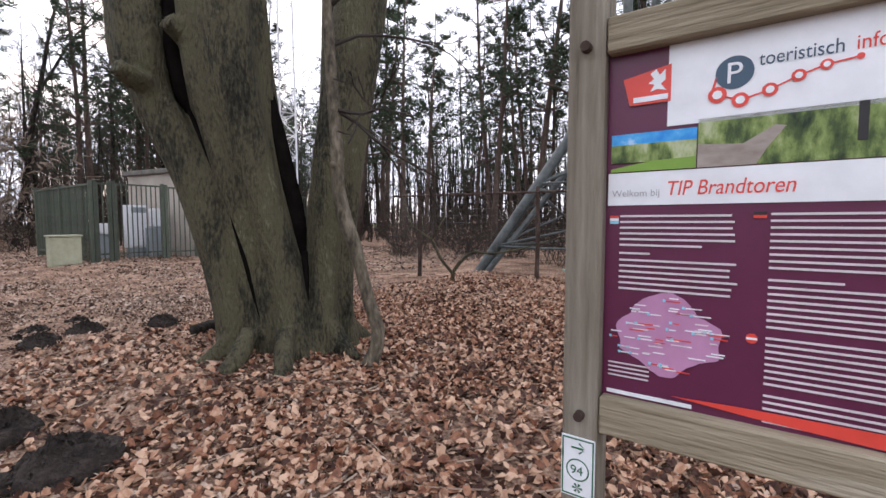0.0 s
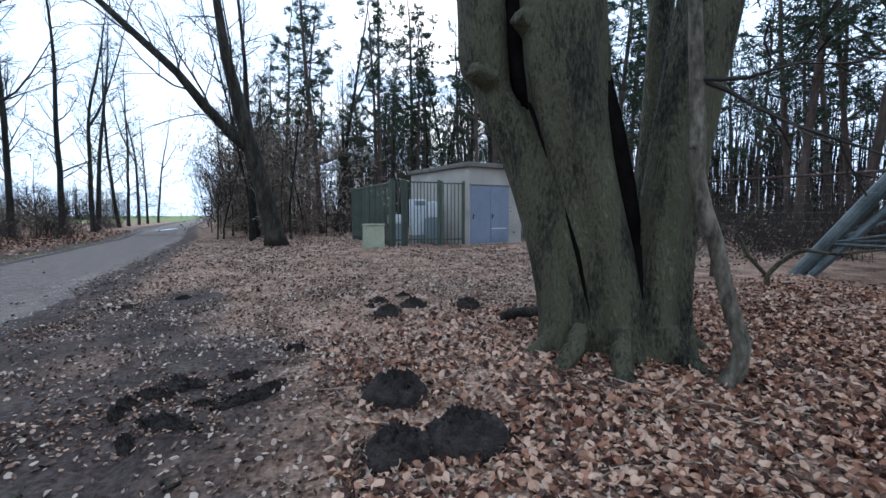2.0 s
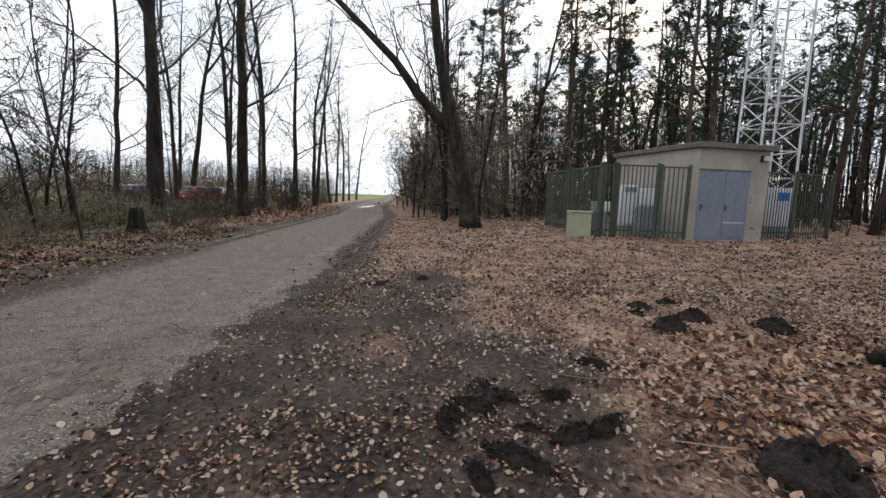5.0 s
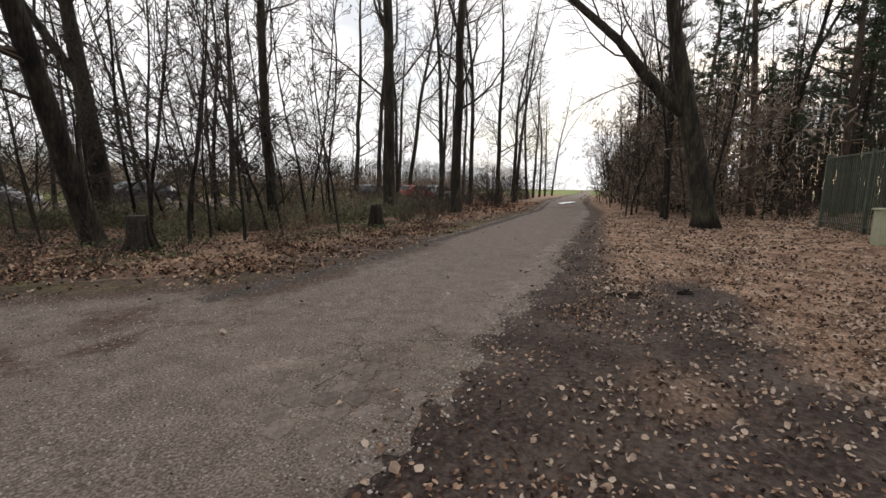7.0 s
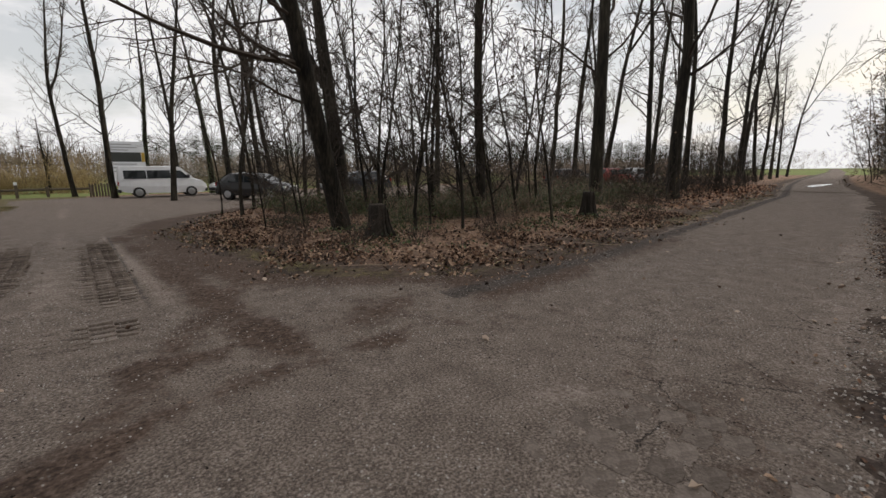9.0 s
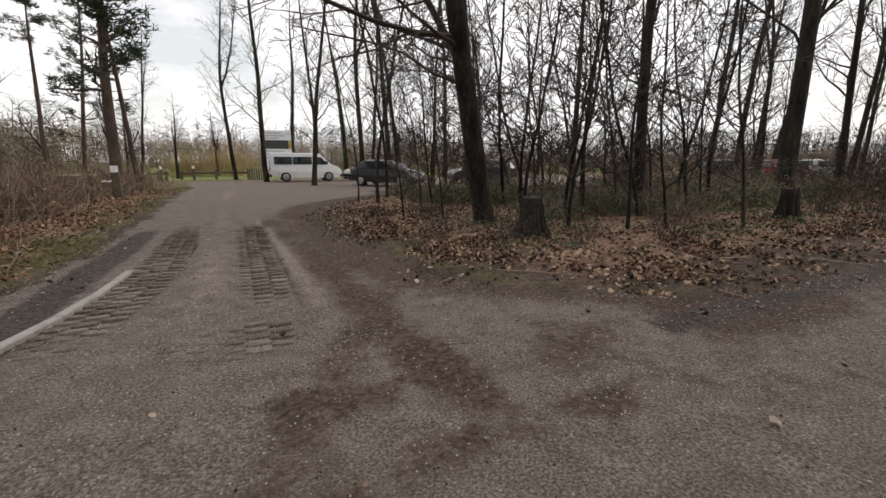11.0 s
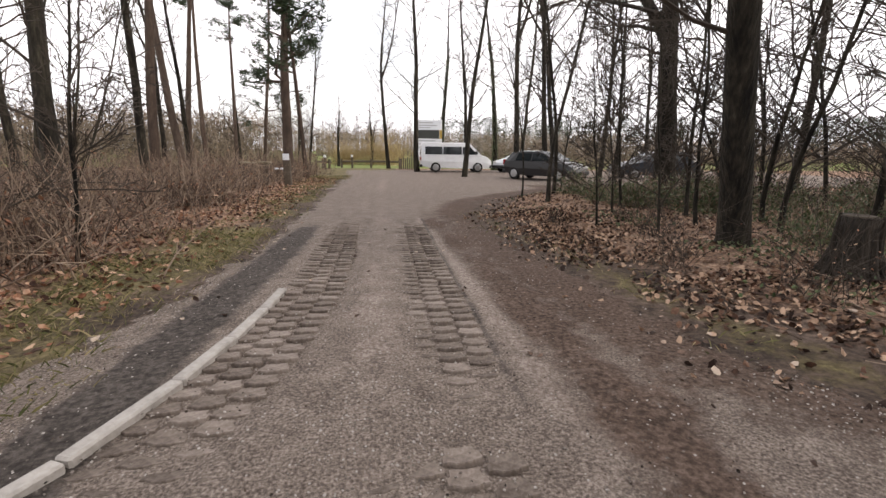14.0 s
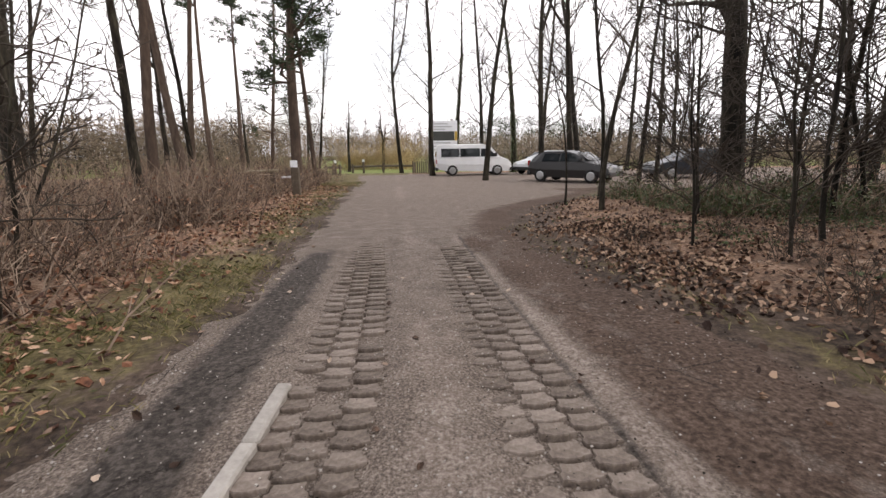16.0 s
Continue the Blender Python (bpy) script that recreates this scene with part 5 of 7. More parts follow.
M_PINK = mat("pink_print", [(0.43, 0.21, 0.36), (0.52, 0.27, 0.45)], 30, 0.4, 0)
M_GREEN = plain("green_print", (0.015, 0.13, 0.06), 0.4)
M_GREYP = plain("grey_print", (0.42, 0.43, 0.45), 0.4)
M_CYAN = plain("cyan_print", (0.25, 0.6, 0.75), 0.4)
M_SKYP = mat("printed_sky", [(0.02, 0.26, 0.7), (0.08, 0.4, 0.78), (0.7, 0.8, 0.9)], 26, 0.4, 0, coarse=0.4, low=0.4, high=0.62)
M_WOODP = mat("printed_trees", [(0.015, 0.03, 0.015), (0.07, 0.11, 0.035), (0.22, 0.30, 0.09), (0.45, 0.5, 0.3)], 48, 0.4, 0, stretch=(1, 1, 0.45), low=0.36, high=0.64)
M_MEADOWP = plain("printed_meadow", (0.2, 0.36, 0.05), 0.4)
M_BOARDP = mat("printed_planks", [(0.22, 0.18, 0.15), (0.45, 0.4, 0.36)], 60, 0.4, 0, stretch=(0.4, 1, 1))
board = thing("information_board", pose(-0.409, 0.88, 0, 0, 0, 6.0), "wooden tourist information board with a maroon printed panel", "information board")


def front(x0, z0, x1, z1, y, thick=0.0015):
    g = Geo()
    g.box(x0, y - thick, z0, x1, y, z1)
    return g


for x in (0.0, 1.22):
    g = Geo()
    g.box(x, 0.0, gz1(-0.4 + x, 0.9) - 0.2, x + 0.075, 0.09, 2.02, 0.006)
    p = part("post", g, M_POST, board)
    for z in (1.755, 0.985):
        b = Geo()
        b.tube([(x + 0.04, 0.002, z), (x + 0.04, -0.018, z)], (0.011, 0.010), 10)
        part("bolt", b, M_RUST, p, "rusty bolt head")
boxpart("top_beam", (0.077, 0.005, 1.738, 1.218, 0.06, 1.81), M_BEAM, board, 0.004)
boxpart("bottom_beam", (0.077, 0.003, 0.952, 1.218, 0.06, 1.032), M_BEAM, board, 0.004)
panel = part("panel", front(0.076, 1.02, 1.219, 1.76, 0.04, 0.006), M_MAROON, board, "printed maroon panel")
P0 = 0.0335


def flat(name, x0, z0, x1, z1, material, layer=1, label=""):
    return part(name, front(x0, z0, x1, z1, P0 - 0.0012 * layer, 0.001), material, panel, label)


def shape(name, pts, material, layer=1, label=""):
    y = P0 - 0.0012 * layer
    g = Geo()
    n = len(pts)
    v = [(x, y, z) for x, z in pts] + [(x, y - 0.001, z) for x, z in pts]
    g.add(v, [tuple(range(n)), tuple(range(n, 2 * n))[::-1]] + [(i, (i + 1) % n, n + (i + 1) % n, n + i) for i in range(n)])
    return part(name, g, material, panel, label)


def disc(x, z, r, n=20):
    return [(x + r * math.cos(i * 6.2832 / n), z + r * math.sin(i * 6.2832 / n)) for i in range(n)]


def words(text, x, z, size, material, layer=2, shear=0.0, parent=None, y=None, squeeze=1.0):
    cu = bpy.data.curves.new("words", "FONT")
    cu.body, cu.size, cu.extrude, cu.shear = text, size, 0.0004, shear
    tmp = new("words", cu)
    me = bpy.data.meshes.new_from_object(tmp.evaluated_get(bpy.context.evaluated_depsgraph_get()))
    bpy.data.objects.remove(tmp)
    me.materials.clear()
    me.materials.append(material)
    ob = new("lettering", me)
    ob.matrix_basis = pose(x, (P0 - 0.0012 * layer - 0.0006) if y is None else y, z, 90, 0, 0) @ Matrix.Diagonal((squeeze, 1, 1, 1))
    ob.parent = parent or panel
    return ob


flat("header", 0.187, 1.585, 1.216, 1.745, M_PAPER, 1, "white printed header")
flat("title_band", 0.08, 1.434, 1.216, 1.500, M_PAPER, 1, "white title band")
# printed landscape photographs
flat("photo_sky", 0.085, 1.545, 0.238, 1.578, M_SKYP, 1)
flat("photo_wood", 0.085, 1.520, 0.238, 1.556, M_WOODP, 2)
shape("photo_meadow", [(0.085, 1.502), (0.238, 1.502), (0.238, 1.524), (0.16, 1.521), (0.085, 1.508)], M_MEADOWP, 3)
flat("photo_wood", 0.24, 1.502, 1.216, 1.592, M_WOODP, 1)
shape("photo_path", [(0.24, 1.502), (0.33, 1.502), (0.345, 1.53), (0.37, 1.565), (0.355, 1.568), (0.31, 1.54), (0.24, 1.545)], M_BOARDP, 2)
shape("photo_path", [(0.55, 1.502), (0.86, 1.502), (0.8, 1.53), (0.7, 1.54), (0.6, 1.525)], M_BOARDP, 2)
for x in (0.46, 0.52, 0.6, 0.66, 0.75, 0.84, 0.93):
    flat("photo_trunk", x, 1.53, x + 0.012, 1.591, M_BLACK, 2)
# red shield with a white figure, drawn plainly
shape("shield", [(0.105, 1.687), (0.192, 1.703), (0.192, 1.633), (0.118, 1.633)], M_RED, 2, "red shield mark")
shape("shield_figure", [(0.155, 1.69), (0.166, 1.697), (0.172, 1.685), (0.182, 1.695), (0.182, 1.675), (0.174, 1.668), (0.184, 1.655), (0.168, 1.659), (0.156, 1.656), (0.163, 1.668), (0.152, 1.672), (0.162, 1.679)], M_PAPER, 3)
flat("shield_word", 0.125, 1.638, 0.187, 1.648, M_PAPER, 3)
# header mark: dark disc and a chain of red dots
shape("parking_disc", disc(0.293, 1.667, 0.029, 28), M_SLATE, 2)
words("P", 0.279, 1.649, 0.052, M_PAPER, 3)
dots = [(0.268, 1.631), (0.303, 1.617), (0.345, 1.628), (0.383, 1.645), (0.418, 1.656), (0.458, 1.661)]
for i, (x, z) in enumerate(dots):
    shape("chain_dot", disc(x, z, 0.0145 - 0.0015 * i if i < 5 else 0.005), M_RED, 3)
    if i < 5:
        shape("chain_mark", disc(x, z, 0.008 - 0.0008 * i, 8), M_PAPER, 4)
        x2, z2 = dots[i + 1]
        shape("chain_line", [(x, z - 0.0015), (x2, z2 - 0.0015), (x2, z2 + 0.0015), (x, z + 0.0015)], M_RED, 2)
shape("chain_line", [(0.256, 1.632), (0.260, 1.632), (0.268, 1.662), (0.264, 1.662)], M_RED, 2)
words("toeristisch", 0.328, 1.672, 0.033, M_SLATE, 2, 0, None, None, 0.80)
words("info", 0.452, 1.672, 0.033, M_RED, 2, 0, None, None, 0.8)
words("Welkom bij", 0.088, 1.452, 0.019, M_GREYP, 2)
words("TIP Brandtoren", 0.188, 1.452, 0.040, M_RED, 2, 0.2, None, None, 0.79)
# unreadable lines of text as plain bars
rnd_t = random.Random(3)


def lines(x, z, n, w, pitch=0.0118, h=0.0040, name="text_line"):
    for i in range(n):
        ww = w * (rnd_t.uniform(0.92, 1.0) if i < n - 1 else rnd_t.uniform(0.7, 1))
        flat(name, x, z - i * pitch - h, x + ww, z - i * pitch, M_LINE, 1)


for x, w, blocks in ((0.105, 0.205, ((1.414, 6), (1.338, 1), (1.324, 6))), (0.355, 0.27, ((1.416, 9), (1.300, 1), (1.287, 7), (1.196, 8), (1.092, 5))), (0.70, 0.24, ((1.416, 9), (1.300, 10), (1.17, 8)))):
    for z, n in blocks:
        lines(x, z, n, w if n > 1 else w * 0.4)
flat("flag", 0.085, 1.408, 0.102, 1.413, M_RED, 1)
flat("flag", 0.085, 1.402, 0.102, 1.4075, M_PAPER, 1)
flat("flag", 0.085, 1.396, 0.102, 1.4015, M_CYAN, 1)
flat("flag", 0.33, 1.413, 0.349, 1.418, M_BLACK, 1)
flat("flag", 0.33, 1.407, 0.349, 1.4125, M_RED, 1)
shape("flag", disc(0.335, 1.19, 0.009), M_RED, 1)
flat("flag", 0.327, 1.188, 0.343, 1.192, M_PAPER, 2)
rr0 = random.Random(9)
blob = [(0.195 + 0.092 * math.cos(a) * (1 + 0.16 * math.sin(5 * a + 1) * math.sin(2 * a)), 1.175 + 0.075 * math.sin(a) * (1 + 0.15 * math.cos(4 * a) + rr0.uniform(-0.03, 0.03))) for a in np.linspace(0, 6.2832, 61)[:-1]]
shape("map", blob, M_PINK, 1, "pink printed region map")
for i in range(64):
    a, r = rr0.uniform(0, 6.28), math.sqrt(rr0.random())
    x, z, w = 0.185 + 0.095 * r * math.cos(a), 1.175 + 0.075 * r * math.sin(a), rr0.uniform(0.01, 0.03)
    flat("map_name", x, z, x + w, z + 0.0022, rr0.choice((M_PAPER, M_PAPER, M_LINE, M_RED)), 2)
    if i % 3 == 0:
        flat("map_dot", x - 0.006, z - 0.001, x - 0.001, z + 0.004, M_CYAN, 2)
lines(0.088, 1.105, 4, 0.085, 0.009, 0.003)
flat("address_line", 0.086, 1.037, 0.245, 1.045, M_PAPER, 1)
shape("swoosh", [(0.21, 1.055), (0.34, 1.045), (0.55, 1.035), (0.9, 1.034), (1.216, 1.034), (1.216, 1.075), (0.8, 1.07), (0.5, 1.062), (0.33, 1.06)], M_RED, 2, "red printed swoosh")

waymark = thing("waymarker", pose(-0.409, 0.88, 0, 0, 0, 6.0), "white walking-route marker numbered 94 on the post", "sign")
wm = front(0.002, 0.80, 0.074, 0.935, -0.001, 0.003)
plate = part("plate", wm, M_PAPER, waymark)
for a in ((0.004, 0.929, 0.072, 0.932), (0.004, 0.803, 0.072, 0.806), (0.004, 0.806, 0.007, 0.929), (0.069, 0.806, 0.072, 0.929)):
    part("border", front(*a, -0.0042, 0.0008), M_GREEN, plate)
g = Geo()
ring = [(0.038 + r * math.cos(i * 0.2618), -0.0045, 0.862 + r * math.sin(i * 0.2618)) for i in range(24) for r in (0.022, 0.025)]
g.add(ring, [(2 * i, 2 * i + 1, (2 * i + 3) % 48, (2 * i + 2) % 48) for i in range(24)])
part("ring", g, M_GREEN, plate)
words("94", 0.022, 0.852, 0.028, M_GREEN, 0, 0, plate, -0.0045)
g = Geo()
g.box(0.024, -0.0052, 0.909, 0.05, -0.0044, 0.913)
for s in (1, -1):
    g.add([(0.05, -0.005, 0.911 + 0.003 * s), (0.054, -0.005, 0.911), (0.042, -0.005, 0.911 + 0.013 * s), (0.039, -0.005, 0.911 + 0.010 * s)], [(0, 1, 2, 3)])
part("arrow", g, M_GREEN, plate)
g = Geo()
for i in range(6):
    a = i * 1.047
    g.add([(0.038, -0.005, 0.822), (0.038 + 0.011 * math.cos(a - 0.25), -0.005, 0.822 + 0.011 * math.sin(a - 0.25)), (0.038 + 0.011 * math.cos(a + 0.25), -0.005, 0.822 + 0.011 * math.sin(a + 0.25))], [(0, 1, 2)])
part("emblem", g, M_GREEN, plate)

# ---- vehicles ----
M_TYRE = mat("tyre_rubber", [(0.012, 0.012, 0.012), (0.03, 0.029, 0.028)], 10, 0.9, 0.2)
M_RIM = plain("alloy_rim", (0.4, 0.41, 0.42), 0.35, 0.8)
M_GLASS = bpy.data.materials.new("tinted_glass")
M_GLASS.use_nodes = True
M_GLASS.node_tree.nodes["Principled BSDF"].inputs["Base Color"].default_value = (0.015, 0.018, 0.02, 1)
M_GLASS.node_tree.nodes["Principled BSDF"].inputs["Roughness"].default_value = 0.04
M_LAMP = plain("lamp_glass", (0.6, 0.6, 0.58), 0.1)
M_TAIL = plain("tail_lamp", (0.35, 0.02, 0.02), 0.2)


def paint(name, col):
    return mat(name, [tuple(0.85 * c for c in col), col], 3, 0.28, 0, spec=0.6)


def car(name, x, y, turn, label, material, L=4.3, W=1.75, H=1.45, wheel=0.31, style="hatch", category="car"):
    """A car along local x, its nose towards +x; origin on the ground under its middle."""
    ob = thing(name, pose(x, y, gz1(x, y) + 0.02, 0, 0, turn), label, category, "parked vehicles")
    h, hw = L / 2, W / 2
    if style == "van":
        prof = [(-h, 0.95, 0.35), (-h + 0.03, 1.75, 0.4), (-h + 0.12, H - 0.03, 0.4), (-h + 0.6, H, 0.3), (h - 1.75, H, 0.25), (h - 1.45, H - 0.06, 0.25), (h - 0.75, 1.2, 0.25), (h - 0.25, 1.02, 0.25), (h - 0.03, 0.8, 0.28), (h, 0.5, 0.3)]
    elif style == "estate":
        prof = [(-h, 0.75, 0.4), (-h + 0.12, 1.02, 0.4), (-h + 0.5, H - 0.08, 0.3), (-h + 0.9, H, 0.25), (0.0, H, 0.22), (0.45, H - 0.08, 0.22), (1.15, 1.0, 0.22), (h - 0.35, 0.84, 0.25), (h - 0.05, 0.66, 0.28), (h, 0.45, 0.3)]
    else:
        prof = [(-h, 0.7, 0.42), (-h + 0.1, 1.0, 0.4), (-h + 0.38, 1.25, 0.3), (-h + 0.85, H, 0.25), (-0.1, H, 0.22), (0.35, H - 0.1, 0.22), (1.0, 0.98, 0.22), (h - 0.4, 0.85, 0.25), (h - 0.05, 0.66, 0.28), (h, 0.45, 0.3)]
    belt = 1.12 if style == "van" else 0.92
    bodyg = Geo()
    v, n = [], 0
    for px_, top, low in prof:
        end = 1 - 0.12 * abs(px_ / h) ** 6
        b = min(belt, top - 0.04)
        roof = hw * end * (0.86 if style == "van" else 0.74) if top > belt + 0.1 else hw * end * 0.84
        v += [(px_, s * a, z) for s in (-1, 1) for a, z in ((hw * end * 0.93, low), (hw * end, (low + b) / 2), (hw * end * 0.97, b), (roof, top - 0.03))]
        v += [(px_, 0, top + 0.015), (px_, 0, low)]
    faces = []
    order = [9, 0, 1, 2, 3, 8, 7, 6, 5, 4]
    for i in range(len(prof) - 1):
        for k in range(10):
            a, b = order[k], order[(k + 1) % 10]
            faces.append((i * 10 + a, i * 10 + b, i * 10 + 10 + b, i * 10 + 10 + a))
    faces += [tuple(order), tuple((len(prof) - 1) * 10 + k for k in order[::-1])]
    bodyg.add(v, faces)
    body = part("body", bodyg, material, ob)
    roof_in = 0.86 if style == "van" else 0.74

    def side_glass(x0, x1, z0, z1, x0t=None, x1t=None):
        for s in (-1, 1):
            g = Geo()
            y0, y1 = s * (hw * 0.97 + 0.006), s * (hw * (0.97 - (0.97 - roof_in) * (z1 - belt) / (H - belt)) + 0.006)
            q = [(x0, y0, z0), (x1, y0, z0), (x1 if x1t is None else x1t, y1, z1), (x0 if x0t is None else x0t, y1, z1)]
            g.add(q + [(a, b - s * 0.02, c) for a, b, c in q], [(0, 1, 2, 3), (7, 6, 5, 4), (0, 4, 5, 1), (1, 5, 6, 2), (2, 6, 7, 3), (3, 7, 4, 0)])
            part("side_window", g, M_GLASS, body)

    def end_glass(x0, z0, x1, z1, w):
        g = Geo()
        d = 0.012 if x1 < x0 else -0.012
        q = [(x0 + d, -w, z0), (x0 + d, w, z0), (x1 + d, w * 0.85, z1), (x1 + d, -w * 0.85, z1)]
        g.add(q + [(a, b, c + 0.012) for a, b, c in q], [(0, 1, 2, 3), (7, 6, 5, 4), (0, 4, 5, 1), (1, 5, 6, 2), (2, 6, 7, 3), (3, 7, 4, 0)])
        return g
    if style == "van":
        side_glass(-h + 0.3, -h + 1.45, 1.17, 1.68)
        side_glass(-h + 1.5, -h + 2.75, 1.17, 1.68)
        side_glass(h - 2.0, h - 0.98, 1.17, 1.66, h - 2.0, h - 1.45)
        part("windscreen", end_glass(h - 0.78, 1.22, h - 1.42, 1.84, hw * 0.84), M_GLASS, body)
        part("rear_window", end_glass(-h, 1.2, -h + 0.06, 1.7, hw * 0.75), M_GLASS, body)
        wx = (-h + 1.0, h - 0.95)
    else:
        back = -h + (0.75 if style == "estate" else 0.8)
        side_glass(back, -0.35, 0.96, H - 0.12, back + 0.1, -0.35)
        side_glass(-0.28, 0.85, 0.96, H - 0.12, -0.28, 0.35)
        part("windscreen", end_glass(1.05, 1.0, 0.46, H - 0.08, hw * 0.78), M_GLASS, body)
        part("rear_window", end_glass(-h + 0.14, 1.04, -h + 0.5, H - 0.1, hw * 0.72), M_GLASS, body)
        wx = (-h + 0.75, h - 0.8)
    for s in (-1, 1):
        for a in wx:
            g = Geo()
            yy = s * (hw - 0.1)
            g.tube([(a, yy - 0.1, wheel), (a, yy - 0.08, wheel), (a, yy + 0.08, wheel), (a, yy + 0.1, wheel)], (wheel * 0.93, wheel, wheel, wheel * 0.93), 20)
            w = part("wheel", g, M_TYRE, ob, "black tyre")
            g = Geo()
            g.tube([(a, yy + s * 0.101, wheel), (a, yy + s * 0.115, wheel)], (wheel * 0.64, wheel * 0.55), 14)
            part("rim", g, M_RIM, w)
        boxpart("headlight", (h - 0.12, s * hw * 0.66 - 0.15, 0.6, h - 0.01, s * hw * 0.66 + 0.15, 0.74), M_LAMP, body, 0.02)
        boxpart("tail_light", (-h - 0.012, s * hw * 0.78 - 0.1, 0.75, -h + 0.04, s * hw * 0.78 + 0.1, 1.0), M_TAIL, body, 0.01)
        boxpart("mirror", ((0.75 if style != "van" else h - 1.15), s * (hw + 0.09) - 0.09, 0.98 if style != "van" else 1.2, (0.9 if style != "van" else h - 1.0), s * (hw + 0.09) + 0.09, 1.12 if style != "van" else 1.4), M_BLACK, body, 0.02)
    boxpart("front_bumper", (h - 0.14, -hw * 0.9, 0.3, h + 0.04, hw * 0.9, 0.5), M_BLACK, body, 0.03)
    boxpart("rear_bumper", (-h - 0.05, -hw * 0.9, 0.32, -h + 0.12, hw * 0.9, 0.52), M_BLACK, body, 0.03)
    boxpart("number_plate", (-h - 0.06, -0.26, 0.62, -h - 0.045, 0.26, 0.73), plate_mat, body)
    return ob


plate_mat = plain("yellow_plate", (0.7, 0.5, 0.05), 0.4)
M_VANW = paint("white_van_paint", (0.76, 0.78, 0.80))
M_DARKC = paint("dark_blue_car_paint", (0.02, 0.025, 0.035))
M_BLACKC = paint("black_car_paint", (0.013, 0.013, 0.015))
M_SILVC = paint("silver_car_paint", (0.5, 0.52, 0.53))
M_REDC = paint("red_car_paint", (0.3, 0.03, 0.025))
car("white_van", -7.0, -37.5, 178, "white panel van with side windows parked on gravel", M_VANW, 4.8, 1.84, 1.94, 0.33, "van", "van")
car("silver_estate_car", -12.0, -37.6, 25, "silver estate car parked beside the van", M_SILVC, 4.5, 1.78, 1.48, style="estate")
car("dark_hatchback", -10.35, -29.2, 130, "dark hatchback parked beside the trees", M_BLACKC, 4.1, 1.72, 1.45)
car("dark_estate_car", -17.2, -30.4, -4, "black estate car parked behind bare trees", M_DARKC, 4.6, 1.8, 1.5, style="estate")
car("dark_estate_car", -32.4, -23.6, 172, "dark estate car parked behind the undergrowth", M_DARKC, 4.5, 1.78, 1.48, style="estate")
car("red_hatchback", -38.5, -23.4, 170, "red hatchback parked behind the roadside trees", M_REDC, 4.0, 1.7, 1.5)
car("silver_hatchback", -42.0, -22.7, 165, "silver hatchback parked behind the roadside trees", M_SILVC, 4.1, 1.72, 1.5)

# billboard behind the van
M_BILL = mat("printed_billboard", [(0.74, 0.78, 0.82), (0.86, 0.88, 0.9)], 2, 0.5, 0.0)
M_OCHRE = plain("ochre_print", (0.5, 0.33, 0.06), 0.5)
bill = thing("billboard", pose(-5.6, -42.0, gz1(-5.6, -42.0)), "tall white printed billboard with a dark band on steel posts", "billboard")
boxpart("panel", (-1.07, -0.04, 0.7, 1.05, 0.04, 3.75), M_BILL, bill, 0.01)
boxpart("dark_band", (-0.85, 0.044, 2.35, 1.0, 0.05, 3.0), plain("dark_photo_print", (0.05, 0.055, 0.05), 0.5), bill)
boxpart("ochre_stripe", (-1.06, 0.044, 2.35, -0.87, 0.05, 3.0), M_OCHRE, bill)
for z, w in ((3.5, 1.3), (3.3, 1.6), (3.12, 1.1), (2.15, 1.5), (1.9, 1.6), (1.65, 1.2)):
    boxpart("text_line", (0.95 - w, 0.044, z, 0.95, 0.05, z + 0.07), M_GREYP, bill)
for x in (-1.03, 0.9):
    boxpart("post", (x, -0.14, -0.2, x + 0.12, -0.05, 3.8), M_GALV, bill)
# low timber barriers at the meadow
M_LOG = mat("barrier_timber", [(0.07, 0.055, 0.04), (0.16, 0.13, 0.1)], 8, 0.9, 0.5, 20)
for x0, x1, y in ((-3.6, 1.4, -44.0), (1.9, 3.2, -42.5)):
    ob = thing("log_barrier", pose(x0, y, gz1(x0, y)), "low dark timber rail barrier on short posts", "barrier", "timber barriers")
    L = x1 - x0
    g = Geo()
    g.tube([(0, 0, 0.5), (L / 2, 0, 0.52), (L, 0, 0.5)], (0.085, 0.09, 0.085), 10)
    part("rail", g, M_LOG, ob)
    for a in (0.15, L / 2, L - 0.15):
        g = Geo()
        g.tube([(a, 0.1, -0.2), (a, 0.1, 0.72)], (0.09, 0.085), 9)
        part("post", g, M_LOG, ob)
palis = thing("timber_palisade", pose(-3.6, -41.6, gz1(-3.6, -41.6)), "short row of brown timber stakes beside the billboard", "fence")
for i in range(9):
    g = Geo()
    g.tube([(i * 0.16 - 1.0, 0.02 * (i % 3), -0.1), (i * 0.16 - 1.0, 0.02 * (i % 3), 0.9 - 0.06 * (i % 2))], (0.06, 0.055), 7)
    part("stake", g, M_LOG, palis)
for x, y in ((2.2, -41.0), (0.4, -43.6)):
    ob = thing("marker_post", pose(x, y, gz1(x, y)), "short dark marker post with a white cap", "post", "marker posts")
    boxpart("stake", (-0.08, -0.08, -0.1, 0.08, 0.08, 0.85), M_LOG, ob, 0.01)
    boxpart("cap", (-0.085, -0.085, 0.854, 0.085, 0.085, 1.05), M_PAPER, ob, 0.01)
